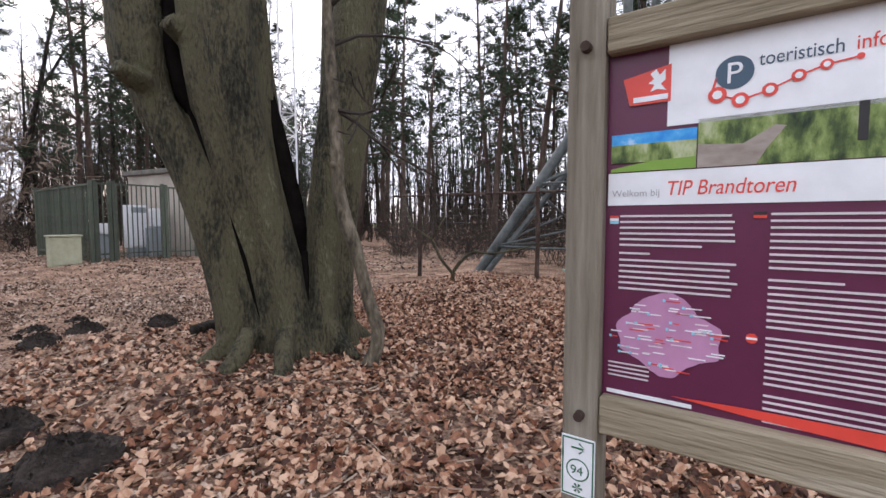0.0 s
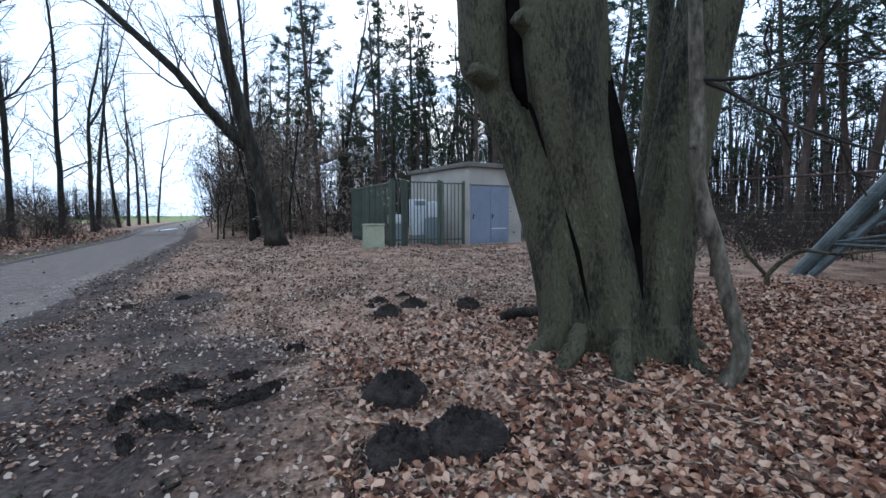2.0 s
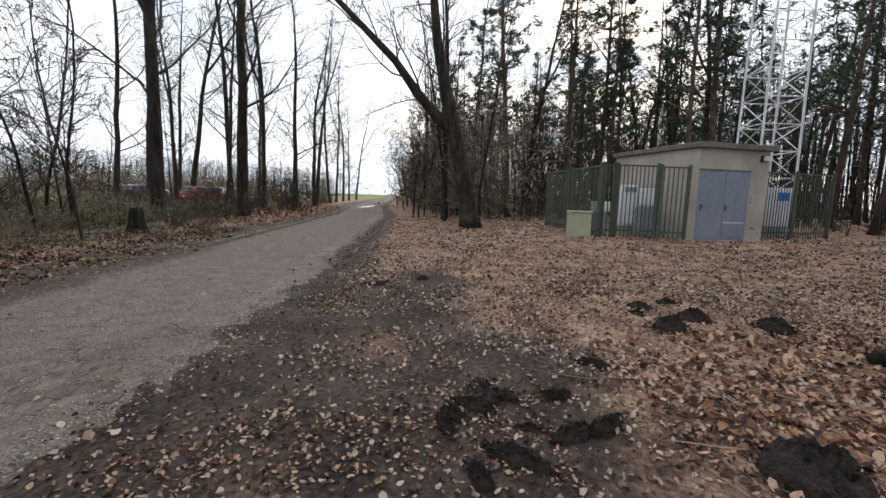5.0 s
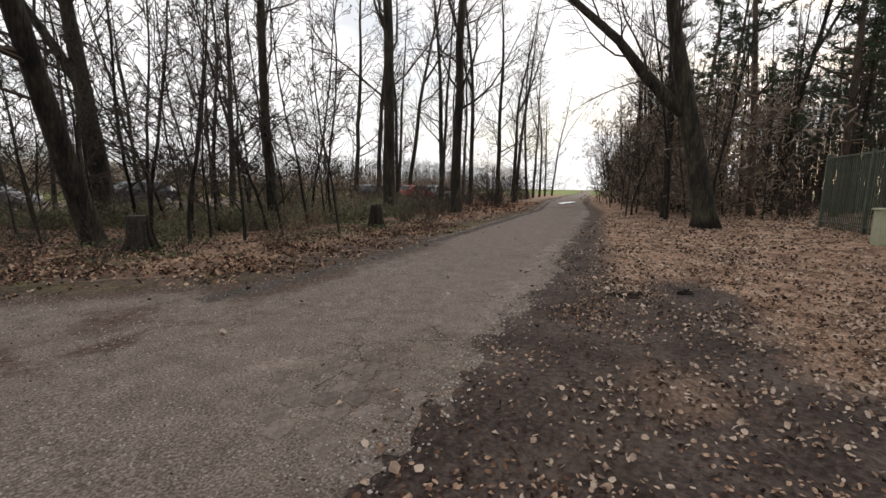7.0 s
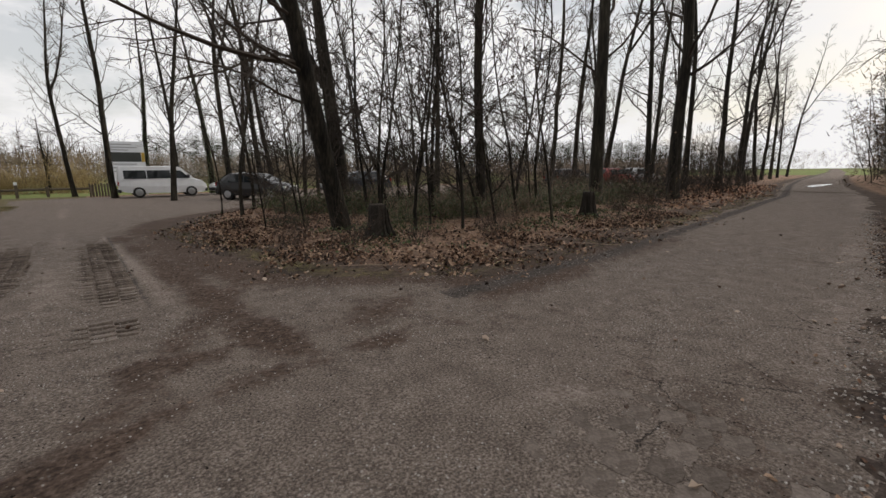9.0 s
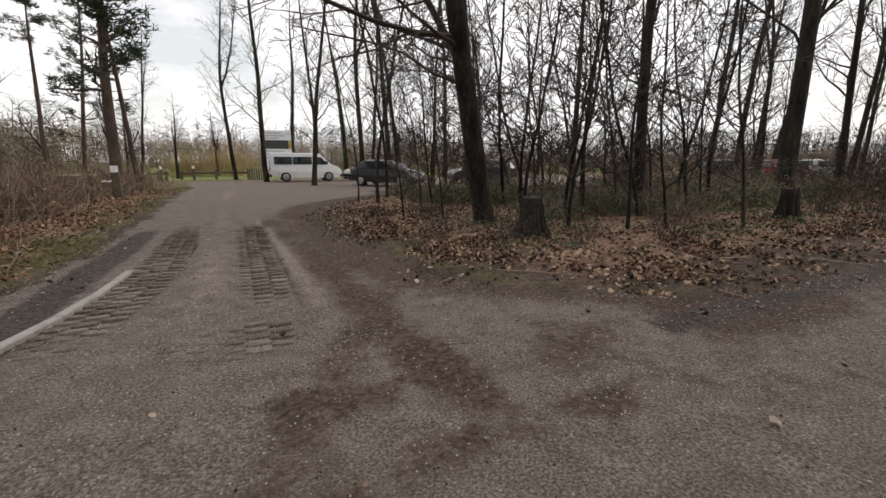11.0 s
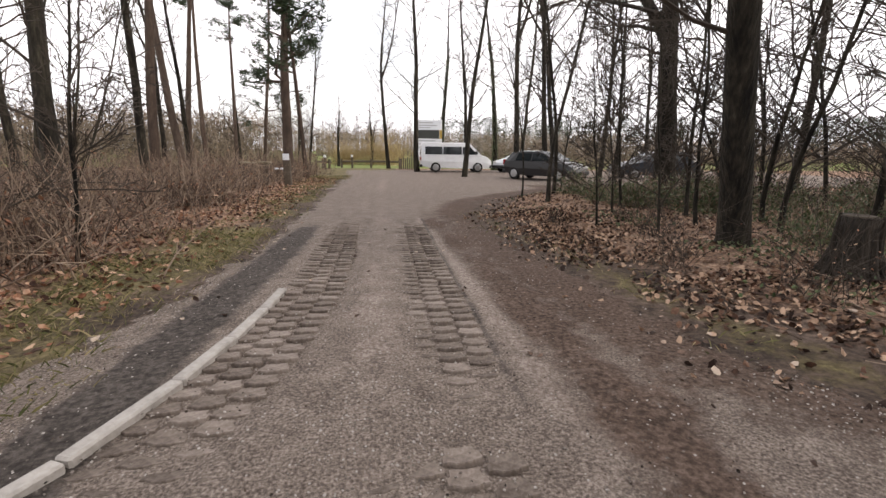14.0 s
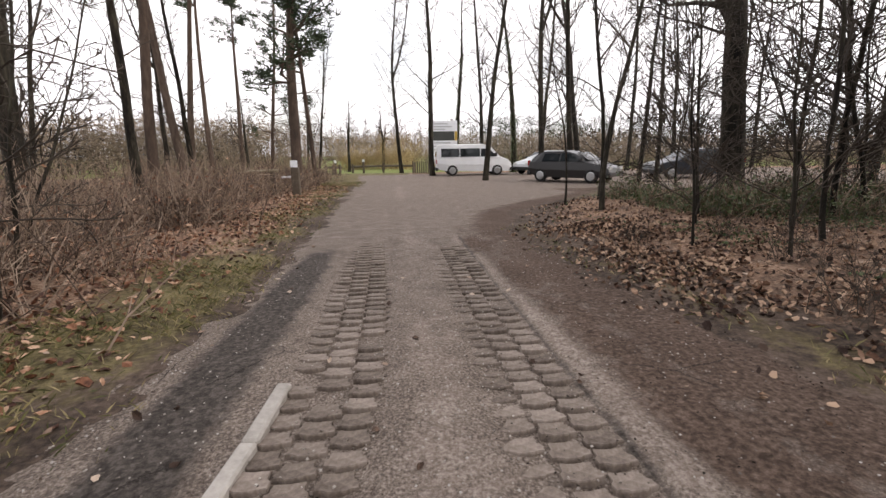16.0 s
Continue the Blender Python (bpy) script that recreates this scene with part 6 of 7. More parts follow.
# the route post with its plates, and the bench
PX, PY = 1.62, -25.2
rp = thing("route_post", pose(PX, PY, gz1(PX, PY)), "dark timber route post with white plates", "post")
boxpart("stake", (-0.13, -0.12, -0.1, 0.13, 0.12, 0.98), M_LOG, rp, 0.02)
boxpart("plate", (-0.12, 0.122, 0.98, 0.12, 0.14, 1.22), M_PAPER, rp)
boxpart("plate", (0.135, 0.0, 0.62, 0.45, 0.16, 0.68), M_PAPER, rp)
bench = thing("timber_table", pose(2.4, -25.6, gz1(2.4, -25.6), 0, 0, 8), "pale weathered timber slab on two dark stumps", "table")
boxpart("slab", (-0.1, -0.25, 0.82, 1.05, 0.2, 0.9), M_BEAM, bench, 0.02)
for a in (0.1, 0.85):
    boxpart("leg", (a - 0.08, -0.12, -0.1, a + 0.08, 0.08, 0.816), M_LOG, bench, 0.02)

# ---- stumps, logs, molehills ----
M_DARKWOOD = mat("rotten_wood", [(0.008, 0.0065, 0.005), (0.02, 0.016, 0.012), (0.042, 0.033, 0.025)], 18, 0.95, 1.0, 30, stretch=(1, 1, 0.2), dist=0.04)
M_STUMPTOP = mat("cut_wood", [(0.025, 0.02, 0.015), (0.075, 0.058, 0.042)], 18, 0.9, 0.6, 30)


def stump(x, y, r, h, seed):
    ob = thing("tree_stump", pose(x, y, gz1(x, y)), "dark rotting tree stump among fallen leaves", "stump", "tree stumps")
    g = Geo()
    g.tube([(0, 0, -0.1), (0.01, 0, 0.06), (0.02, 0.01, h * 0.4), (0.03, 0, h * 0.8), (0.03, 0.01, h)], (r * 1.45, r * 1.15, r * 0.95, r * 0.93, r * 0.96), 16, lump=0.25, seed=seed)
    part("trunk", g, M_DARKWOOD, ob, shade=True)
    g = Geo()
    g.tube([(0.03, 0.01, h + 0.002), (0.03, 0.01, h + 0.015)], (r * 0.82, r * 0.75), 14, lump=0.2, seed=seed)
    part("cut_face", g, M_STUMPTOP, ob, "weathered cut face")
    g = Geo()
    rnd = random.Random(seed)
    for k in range(9):   # torn bark ridges and root flares
        a = k * 0.7 + rnd.uniform(-0.2, 0.2)
        c, s = math.cos(a), math.sin(a)
        top = h * rnd.uniform(0.75, 1.09)
        g.tube([(c * r * 1.75, s * r * 1.75, -0.06), (c * r * 1.25, s * r * 1.25, 0.08), (c * r * 0.98, s * r * 0.98, h * 0.45), (c * r * 0.92, s * r * 0.92, top)], (r * 0.22, r * 0.26, r * 0.2, r * 0.08), 7, lump=0.4, seed=seed + k)
    part("bark", g, M_DARKWOOD, ob, "torn bark ridges")


stump(-6.95, -11.1, 0.19, 0.62, 3)
stump(-13.5, -10.5, 0.17, 0.66, 5)


def hill(x, y, r, h, seed, name="molehill", label="fresh dark molehill among fallen leaves", group="molehills", squash=1.0, turn=0.0):
    ob = thing(name, pose(x, y, gz1(x, y), 0, 0, turn) @ Matrix.Diagonal((1, squash, 1, 1)), label, name.replace("_", " "), group)
    rng = np.random.default_rng(seed)
    n, m = 9, 22
    v, f = [(0, 0, h)], []
    for i in range(1, n + 1):
        s = i / n
        for j in range(m):
            a = j * 2 * math.pi / m
            rad = r * s * (1 + 0.25 * (vnoise(math.cos(a) * 1.5 + seed, math.sin(a) * 1.5, seed) - 0.5) * 2)
            z = h * (1 - s * s) ** 0.8 * (1 + 0.35 * rng.normal() * (s < 0.97) * 0.6) - 0.03 * (i == n)
            v.append((rad * math.cos(a), rad * math.sin(a), z))
    f += [(0, 1 + j, 1 + (j + 1) % m) for j in range(m)]
    for i in range(n - 1):
        for j in range(m):
            a, b = 1 + i * m + j, 1 + i * m + (j + 1) % m
            f.append((a, a + m, b + m, b))
    g = Geo()
    g.add(v, f)
    part("mound", g, M_SOIL, ob)
    g = Geo()
    for _ in range(120):           # loose crumbs
        a, s = rng.random() * 6.28, math.sqrt(rng.random()) * 1.2
        q = np.array((r * s * math.cos(a), r * s * math.sin(a), max(0.0, h * (1 - s * s)) + 0.004))
        e = rng.uniform(0.006, 0.02)
        d = rng.normal(0, 1, (4, 3)) * e
        g.add(q + d, [(0, 1, 2), (0, 2, 3), (0, 3, 1), (1, 3, 2)])
    tagged(part("loose_soil", g, M_SOIL, ob), kind="stuff")


for i, (x, y, r, h) in enumerate(((-6.55, 0.68, 0.22, 0.12), (-6.95, 1.15, 0.2, 0.12), (-6.7, 1.93, 0.19, 0.1), (-3.95, 0.17, 0.27, 0.15), (-3.18, 0.42, 0.27, 0.15), (-3.22, -0.0, 0.24, 0.12), (-7.5, 0.75, 0.14, 0.06), (-7.7, 1.2, 0.12, 0.05))):
    hill(x, y, r, h, i + 1)


for i, (x, y) in enumerate(((-4.36, -1.77), (-4.56, -1.58), (-4.82, -1.44), (-4.77, -0.97), (-3.9, -1.57), (-3.97, -1.37), (-4.4, -1.24), (-4.38, -0.74), (-4.83, -1.5), (-4.43, -1.71), (-4.79, -0.99), (-4.34, -0.97), (-7.09, 0.54), (-5.37, -0.54), (-8.44, -2.98), (-8.98, -2.25), (-5.74, 2.25))):
    hill(x, y, 0.10 + 0.045 * (i % 3), 0.035 + 0.012 * (i % 2), i + 20, "soil_clod", "churned ridge of dark wet soil in the mud", "soil clods", 0.45, 20 + 35 * (i % 4))


def log_on_ground(x, y, turn, L, r, label, name="log", material=None, seed=1):
    ob = thing(name, pose(x, y, gz1(x, y) + r * 0.8, 0, 0, turn), label, "log")
    g = Geo()
    g.tube([(-L / 2, 0, 0), (-L / 4, 0.02, 0.01), (L / 5, -0.02, 0), (L / 2, 0.03, -0.01)], (r * 0.9, r, r * 0.95, r * 0.6), 10, lump=0.25, seed=seed)
    part("wood", g, material or M_BARK, ob, shade=True)


log_on_ground(-5.55, 2.25, 105, 0.75, 0.075, "short dark rotten log beside the beech", seed=2)
for i, (x, y, a, L, r) in enumerate(((-3.0, -1.75, 30, 0.16, 0.022), (-3.0, -1.4, 60, 0.12, 0.024), (-3.05, -2.0, 100, 0.15, 0.022), (-3.4, -1.9, 10, 0.1, 0.018), (-3.25, -1.2, 70, 0.09, 0.016))):
    log_on_ground(x, y, a, L, r, "short broken stick lying on the mud", "broken_stick", M_BEECH if i % 2 else M_BARK, i)

# ---- scattered stuff on the ground ----
def scatter(name, label, category, material, points, size, rng, flatness=0.35, lift=0.006, shape="leaf", slim=0.72):
    """Folded leaves, blades or pebbles at the points, joined into one mesh."""
    n = len(points)
    yaw = rng.random(n) * 2 * math.pi
    tilt = rng.normal(0, flatness, n)
    roll = rng.normal(0, flatness, n)
    s = size * rng.uniform(0.6, 1.25, n)
    ex = np.stack([np.cos(yaw) * np.cos(tilt), np.sin(yaw) * np.cos(tilt), np.sin(tilt)], 1)
    ey = np.stack([-np.sin(yaw) * np.cos(roll), np.cos(yaw) * np.cos(roll), np.sin(roll)], 1)
    ez = np.cross(ex, ey)
    curl = rng.uniform(-0.2, 0.34, n)
    ey = ey * rng.uniform(0.6, 1.35, n)[:, None]
    if shape == "leaf":
        t = [(-0.5, 0, 0), (-0.2, slim * 0.5, 1.3), (0.25, slim * 0.42, 0.6), (0.52, 0, 1.2), (0.2, -slim * 0.42, 1.4), (-0.22, -slim * 0.5, 0.7), (0.05, 0, -0.2)]
        faces = [(0, 6, 1), (1, 6, 2), (2, 6, 3), (3, 6, 4), (4, 6, 5), (5, 6, 0)]
    else:
        t = [(-0.5, -0.3, 0), (0.45, -0.4, 0), (0.5, 0.35, 0), (-0.4, 0.4, 0), (-0.3, -0.2, 1), (0.3, -0.2, 1.1), (0.3, 0.25, 1), (-0.25, 0.25, 0.9)]
        faces = [(4, 5, 6, 7), (0, 1, 5, 4), (1, 2, 6, 5), (2, 3, 7, 6), (3, 0, 4, 7)]
        curl = np.full(n, 0.4)
    base = np.column_stack([points, gz(points[:, 0], points[:, 1]) + lift + np.abs(np.sin(tilt)) * s * 0.4])
    v = np.stack([base + s[:, None] * (a * ex + b * ey) + (s * c * curl)[:, None] * ez for a, b, c in t], 1)
    k = len(t)
    f = [tuple(int(i * k + j) for j in q) for i in range(n) for q in faces]
    me = bpy.data.meshes.new(name)
    me.from_pydata(v.reshape(-1, 3).tolist(), [], f)
    me.materials.append(material)
    return tagged(new(name, me), label, category, kind="stuff")


def sow(rng, n, x0, x1, y0, y1, keep):
    p = np.column_stack([rng.uniform(x0, x1, n), rng.uniform(y0, y1, n)])
    return p[rng.random(n) < keep(p[:, 0], p[:, 1])]


def off_road(x, y):
    return -np.maximum(in_road(x, y), in_track(x, y))


def litter(x, y):
    """How densely leaves lie."""
    patch = 0.25 + 0.95 * smooth(0.6 * vnoise(x * 0.8, y * 0.8, 51) + 0.4 * vnoise(x * 2.3, y * 2.3, 55), 0.25, 0.7)
    bald = 1 - np.clip(mud_mask(x, y) * 1.25, 0, 1) * (0.45 + 0.52 * smooth(vnoise(x * 1.7, y * 1.7, 31), 0.35, 0.6))
    return np.clip(smooth(off_road(x, y), -0.1, 1.2) * patch * bald, 0, 1)


rng_g = np.random.default_rng(77)
beech_zone = lambda x, y: np.exp(-(((x + 2.2) / 3.6) ** 2 + ((y - 3.8) / 3.8) ** 2))
scatter("leaf_litter", "thick layer of russet beech leaves on the ground", "leaves", M_LEAF,
        sow(rng_g, 100000, -6.5, 3.5, -0.4, 9.0, lambda x, y: np.clip(1.5 * beech_zone(x, y), 0, 1) * np.maximum(litter(x, y), 0.4)), 0.066, rng_g, 0.42, 0.008)
scatter("leaf_litter", "scattered weathered leaves on the forest floor", "leaves", M_LEAFPALE,
        sow(rng_g, 105000, -14, 1.5, -3.8, 6.5, lambda x, y: litter(x, y) * (1 - 0.75 * beech_zone(x, y)) * np.exp(-((x + 4) / 9) ** 2)), 0.041, rng_g, 0.5)
scatter("leaf_litter", "far weathered leaves on the forest floor", "leaves", M_LEAFPALE,
        sow(rng_g, 36000, -30, -8, -5, 14, litter), 0.075, rng_g, 0.3)
scatter("leaf_litter", "dark russet leaves under the island's trees", "leaves", M_LEAFDARK,
        sow(rng_g, 34000, -20, -3.5, -22, -7.6, lambda x, y: smooth(in_island(x, y), 0.0, 1.2) * np.exp(-((x + 7) / 9) ** 2) * (0.3 + 0.7 * vnoise(x * 1.1, y * 1.1, 57))), 0.066, rng_g, 0.42)
scatter("leaf_litter", "russet leaves heaped along the island's edge", "leaves", M_LEAFDARK,
        sow(rng_g, 60000, -17, -3.8, -17, -7.4, lambda x, y: np.exp(-((in_island(x, y) - 1.3) / 1.0) ** 2) * smooth(vnoise(x * 1.6, y * 1.6, 63), 0.25, 0.75)), 0.068, rng_g, 0.5)
scatter("ground_ivy", "low green bramble leaves over the island's floor", "undergrowth", M_GREENLEAF,
        sow(rng_g, 30000, -20, -4.4, -22, -9, lambda x, y: smooth(in_island(x, y), 0.6, 2.5) * smooth(vnoise(x * 0.9, y * 0.9, 65), 0.4, 0.8)), 0.05, rng_g, 0.7, 0.07)
scatter("leaf_litter", "russet leaves along the far roadside", "leaves", M_LEAF,
        sow(rng_g, 14000, -45, -18, -25, -8, lambda x, y: smooth(in_island(x, y), 0.0, 1.5)), 0.13, rng_g, 0.38)
scatter("leaf_litter", "brown leaves on the verge below the shrubs", "leaves", M_LEAF,
        sow(rng_g, 18000, -0.3, 5, -30, -8, lambda x, y: smooth(x, -0.2, 1.0) * (0.4 + 0.6 * vnoise(x, y, 52))), 0.08, rng_g, 0.35)
scatter("leaf_litter", "stray leaves blown onto the road", "leaves", M_LEAFPALE,
        sow(rng_g, 1500, -14, 1, -16, -3.4, lambda x, y: 0.15 + 0.6 * (off_road(x, y) > -0.5)), 0.06, rng_g, 0.2, 0.02)
scatter("leaf_litter", "small leaf fragments trodden into the mud", "leaves", M_LEAFDARK,
        sow(rng_g, 110000, -13, 0.5, -3.9, 3.0, lambda x, y: smooth(off_road(x, y), -0.2, 0.6) * (0.05 + 0.6 * smooth(vnoise(x * 1.5, y * 1.5, 53), 0.5, 0.8)) * np.exp(-((x + 4) / 7) ** 2)), 0.032, rng_g, 0.34)
M_GRIT = mat("pale_grit", [(0.12, 0.10, 0.085), (0.24, 0.21, 0.185), (0.42, 0.385, 0.35)], 10, 0.9, 0, vary="island", vary_amount=0.7)
scatter("grit", "pale grit scattered on the track", "gravel", M_GRIT,
        sow(rng_g, 40000, -9, 0.6, -17, -4.0, lambda x, y: (off_road(x, y) < 0) * np.clip(0.22 + 0.8 * np.exp(-((x + 2.05) / 0.35) ** 2) * (y < -8.5) + 0.6 * np.exp(-((x + 0.1) / 0.3) ** 2), 0, 1)), 0.013, rng_g, 0.1, 0.013, "pebble")


scatter("grit", "fine crumbs and chips strewn over the junction", "gravel", M_GRIT,
        sow(rng_g, 42000, -12, 0.4, -9.6, -3.9, lambda x, y: (off_road(x, y) < -0.05) * (0.15 + 0.85 * smooth(vnoise(x * 1.3, y * 1.3, 64), 0.35, 0.85))), 0.012, rng_g, 0.15, 0.013, "pebble")
M_CRUMB = mat("dark_crumbs", [(0.015, 0.011, 0.008), (0.05, 0.036, 0.027), (0.10, 0.072, 0.055)], 10, 0.95, 0, vary="island", vary_amount=0.7)
scatter("grit", "dark soil crumbs and bark bits on the junction", "gravel", M_CRUMB,
        sow(rng_g, 26000, -12, 0.4, -12, -3.9, lambda x, y: (off_road(x, y) < 0) * np.clip(0.1 + 1.1 * dirt_mask(x, y), 0, 1)), 0.016, rng_g, 0.3, 0.013, "leaf")
scatter("grit", "broken asphalt crumbs along the road's edge", "gravel", M_GRIT,
        sow(rng_g, 30000, -22, 2, -5.8, -3.0, lambda x, y: np.exp(-((off_road(x, y) + 0.08) / 0.2) ** 2) * (0.2 + 0.8 * vnoise(x * 2.2, y * 2.2, 58))), 0.019, rng_g, 0.15, 0.008, "pebble")
scatter("leaf_litter", "leaf fragments along the road's edge", "leaves", M_LEAFDARK,
        sow(rng_g, 16000, -20, 1, -5.6, -2.6, lambda x, y: np.exp(-((off_road(x, y) - 0.1) / 0.4) ** 2) * smooth(vnoise(x * 1.9, y * 1.9, 59), 0.35, 0.8)), 0.036, rng_g, 0.4)


def blades(name, label, pts, rng, h, material, spread=0.35):
    n = len(pts)
    z = gz(pts[:, 0], pts[:, 1])
    a = rng.random(n) * 6.28
    w = rng.uniform(0.003, 0.006, n)
    hh = h * rng.uniform(0.5, 1.3, n)
    base = np.column_stack([pts, z - 0.005])
    side = np.stack([np.cos(a), np.sin(a), 0 * a], 1) * w[:, None]
    leanv = np.stack([rng.normal(0, spread, n), rng.normal(0, spread, n), np.ones(n)], 1) * hh[:, None]
    v = np.stack([base - side, base + side, base + leanv * 0.6 + side * 0.7, base + leanv * np.array((1.5, 1.5, 1))], 1)
    f = [(4 * i, 4 * i + 1, 4 * i + 2, 4 * i + 3) for i in range(n)]
    me = bpy.data.meshes.new(name)
    me.from_pydata(v.reshape(-1, 3).tolist(), [], f)
    me.materials.append(material)
    return tagged(new(name, me), label, "grass", kind="stuff")


blades("grass_tufts", "sparse yellow-green grass on the track's verge",
       sow(rng_g, 34000, -0.4, 2.2, -32, -8.2, lambda x, y: np.clip(grass_mask(x, y) * 1.5, 0, 1) * (0.15 + 1.1 * smooth(vnoise(x * 2.1, y * 2.1, 60), 0.4, 0.75))), rng_g, 0.06, M_GRASS, 0.6)
blades("grass_tufts", "sparse grass along the island's edge",
       sow(rng_g, 50000, -30, -3.4, -18, -7.5, lambda x, y: np.clip(grass_mask(x, y) * 1.2, 0, 1) * smooth(vnoise(x * 1.7, y * 1.7, 61), 0.4, 0.8)), rng_g, 0.06, M_GRASS, 0.6)

# fallen twigs near the beech
tw = Geo()
rng_t = np.random.default_rng(21)
for k in range(230):
    x, y = rng_t.uniform(-8, 1.5), rng_t.uniform(-1.0, 7.5)
    if k < 40:
        x, y = rng_t.normal(-3.0, 0.7), rng_t.normal(1.6, 0.45)
    L = rng_t.uniform(0.12, 0.7 if k > 12 else 1.3)
    a = rng_t.random() * 6.28
    pts = [(x + math.cos(a) * L * s + 0.03 * rng_t.normal(), y + math.sin(a) * L * s + 0.03 * rng_t.normal()) for s in (0, 0.35, 0.7, 1)]
    tw.tube([(px_, py_, gz1(px_, py_) + 0.018 + 0.012 * rng_t.random()) for px_, py_ in pts], np.linspace(0.007, 0.003, 4), 4)
for k in range(90):
    x, y = rng_t.uniform(-16, -4.5), rng_t.uniform(-13, -8)
    if in_island(np.array(x), np.array(y)) < 0.1:
        continue
    L, a = rng_t.uniform(0.2, 0.8), rng_t.random() * 6.28
    tw.tube([(x + math.cos(a) * L * s, y + math.sin(a) * L * s + 0.03 * rng_t.normal(), gz1(x + math.cos(a) * L * s, y + math.sin(a) * L * s) + 0.03) for s in (0, 0.5, 1)], (0.007, 0.006, 0.003), 4)
tagged(new("fallen_twigs", tw.mesh("fallen_twigs", M_SHRUB)), "thin fallen twigs lying on the leaves", "twigs", kind="stuff")


# ---- shrubs ----
def shrub_meshes(seed, stems, h, spread, leaves=0, leaf_size=0.05, leaf_mat=None, stem_mat=M_SHRUB):
    rng = np.random.default_rng(seed)
    g = Geo()
    lf = Geo()
    for _ in range(stems):
        b = np.append(rng.normal(0, spread * 0.5, 2), -0.05)
        d = np.array((rng.normal(0, 0.45), rng.normal(0, 0.45), 1.0))
        line = wander(rng, b, d, h * rng.uniform(0.4, 1.15), 4, 0.2, -0.02)
        r = rng.uniform(0.005, 0.011)
        g.tube(line, np.linspace(r, 0.0028, 5), 3, cap=False)
        for _ in range(3):
            j = rng.integers(1, 4)
            l2 = wander(rng, line[j], side_way(rng, line[j + 1] - line[j], 0.8), h * rng.uniform(0.12, 0.4), 2, 0.25)
            g.tube(l2, (0.0055, 0.0042, 0.0025), 3, cap=False)
        for _ in range(leaves):
            j = rng.integers(1, 4)
            p = line[j] + rng.normal(0, 0.09, 3)
            u, w = rng.normal(0, 1, 3), rng.normal(0, 1, 3)
            u *= leaf_size / np.linalg.norm(u)
            w *= leaf_size * 0.5 / np.linalg.norm(w)
            lf.quad(p - u, p + w, p + u, p - w)
    return (g.mesh("branchwork", stem_mat), lf.mesh("foliage", leaf_mat) if leaves else None, None)


BRAMBLE = [shrub_meshes(200 + i, 62, 1.15 + 0.15 * i, 0.95, 2, 0.035, M_LEAF) for i in range(4)]
EVERGREEN = [shrub_meshes(220 + i, 60, 0.9 + 0.3 * i, 0.9, 14, 0.05, M_GREENLEAF) for i in range(2)]
BRUSH = [shrub_meshes(240 + i, 36, 1.5 + 0.4 * i, 0.6, 2, 0.03, M_LEAF, M_TWIG) for i in range(3)]
rnd_s = random.Random(14)
for k in range(150):                       # thicket on the east side of the track
    y = -9.0 - 26 * rnd_s.random() ** 1.15
    x = 1.9 + 0.25 * math.sin(y) + 9.5 * rnd_s.random() ** 1.5 + 0.02 * (-y - 9)
    stand("bramble_shrub", BRAMBLE[rnd_s.randrange(4)], x, y, rnd_s.uniform(0, 360), rnd_s.uniform(0.75, 1.25), "dense brown leafless bramble thicket beside the track", "shrub", "bramble thicket")
for x, y, i, s in ((1.75, -13.2, 2, 1.1), (2.3, -12.2, 3, 1.0), (2.6, -14.5, 2, 1.1), (3.6, -16, 3, 1.0), (3.0, -11.2, 1, 1.1)):
    stand("sapling", SAPLING[i], x, y, 90 * i + 40 * x, s * 0.8, "leafless sapling rising out of the bramble", "sapling", "saplings beside the track", (5, -4))
for k in range(60):                        # undergrowth of the island
    x, y = -5.5 - 20 * rnd_s.random() ** 1.2, -10.2 - 13.5 * rnd_s.random()
    if in_island(np.array(x), np.array(y)) < 2.0 or (x + 7) ** 2 + (y + 11.2) ** 2 < 3:
        continue
    q = rnd_s.random()
    if q < 0.38 and y < -12.5:
        stand("evergreen_shrub", EVERGREEN[rnd_s.randrange(2)], x, y, rnd_s.uniform(0, 360), rnd_s.uniform(0.6, 1.1), "loose dark evergreen shrub under bare trees", "shrub", "evergreen undergrowth")
    elif q < 0.7:
        stand("bramble_shrub", BRAMBLE[rnd_s.randrange(4)], x, y, rnd_s.uniform(0, 360), rnd_s.uniform(0.35, 0.6), "low brown bramble under the island's trees", "shrub", "bramble undergrowth")
    else:
        stand("brush_shrub", BRUSH[rnd_s.randrange(3)], x, y, rnd_s.uniform(0, 360), rnd_s.uniform(0.7, 1.2), "upright leafless brush under bare trees", "shrub", "brush undergrowth")
for k in range(60):                        # dark evergreen growth between the trunks
    x, y = -8.0 - 17 * rnd_s.random(), -12.0 - 7 * rnd_s.random()
    if in_island(np.array(x), np.array(y)) < 3:
        continue
    stand("evergreen_shrub", EVERGREEN[rnd_s.randrange(2)], x, y, rnd_s.uniform(0, 360), rnd_s.uniform(0.7, 1.05), "loose dark evergreen shrub under bare trees", "shrub", "evergreen undergrowth")
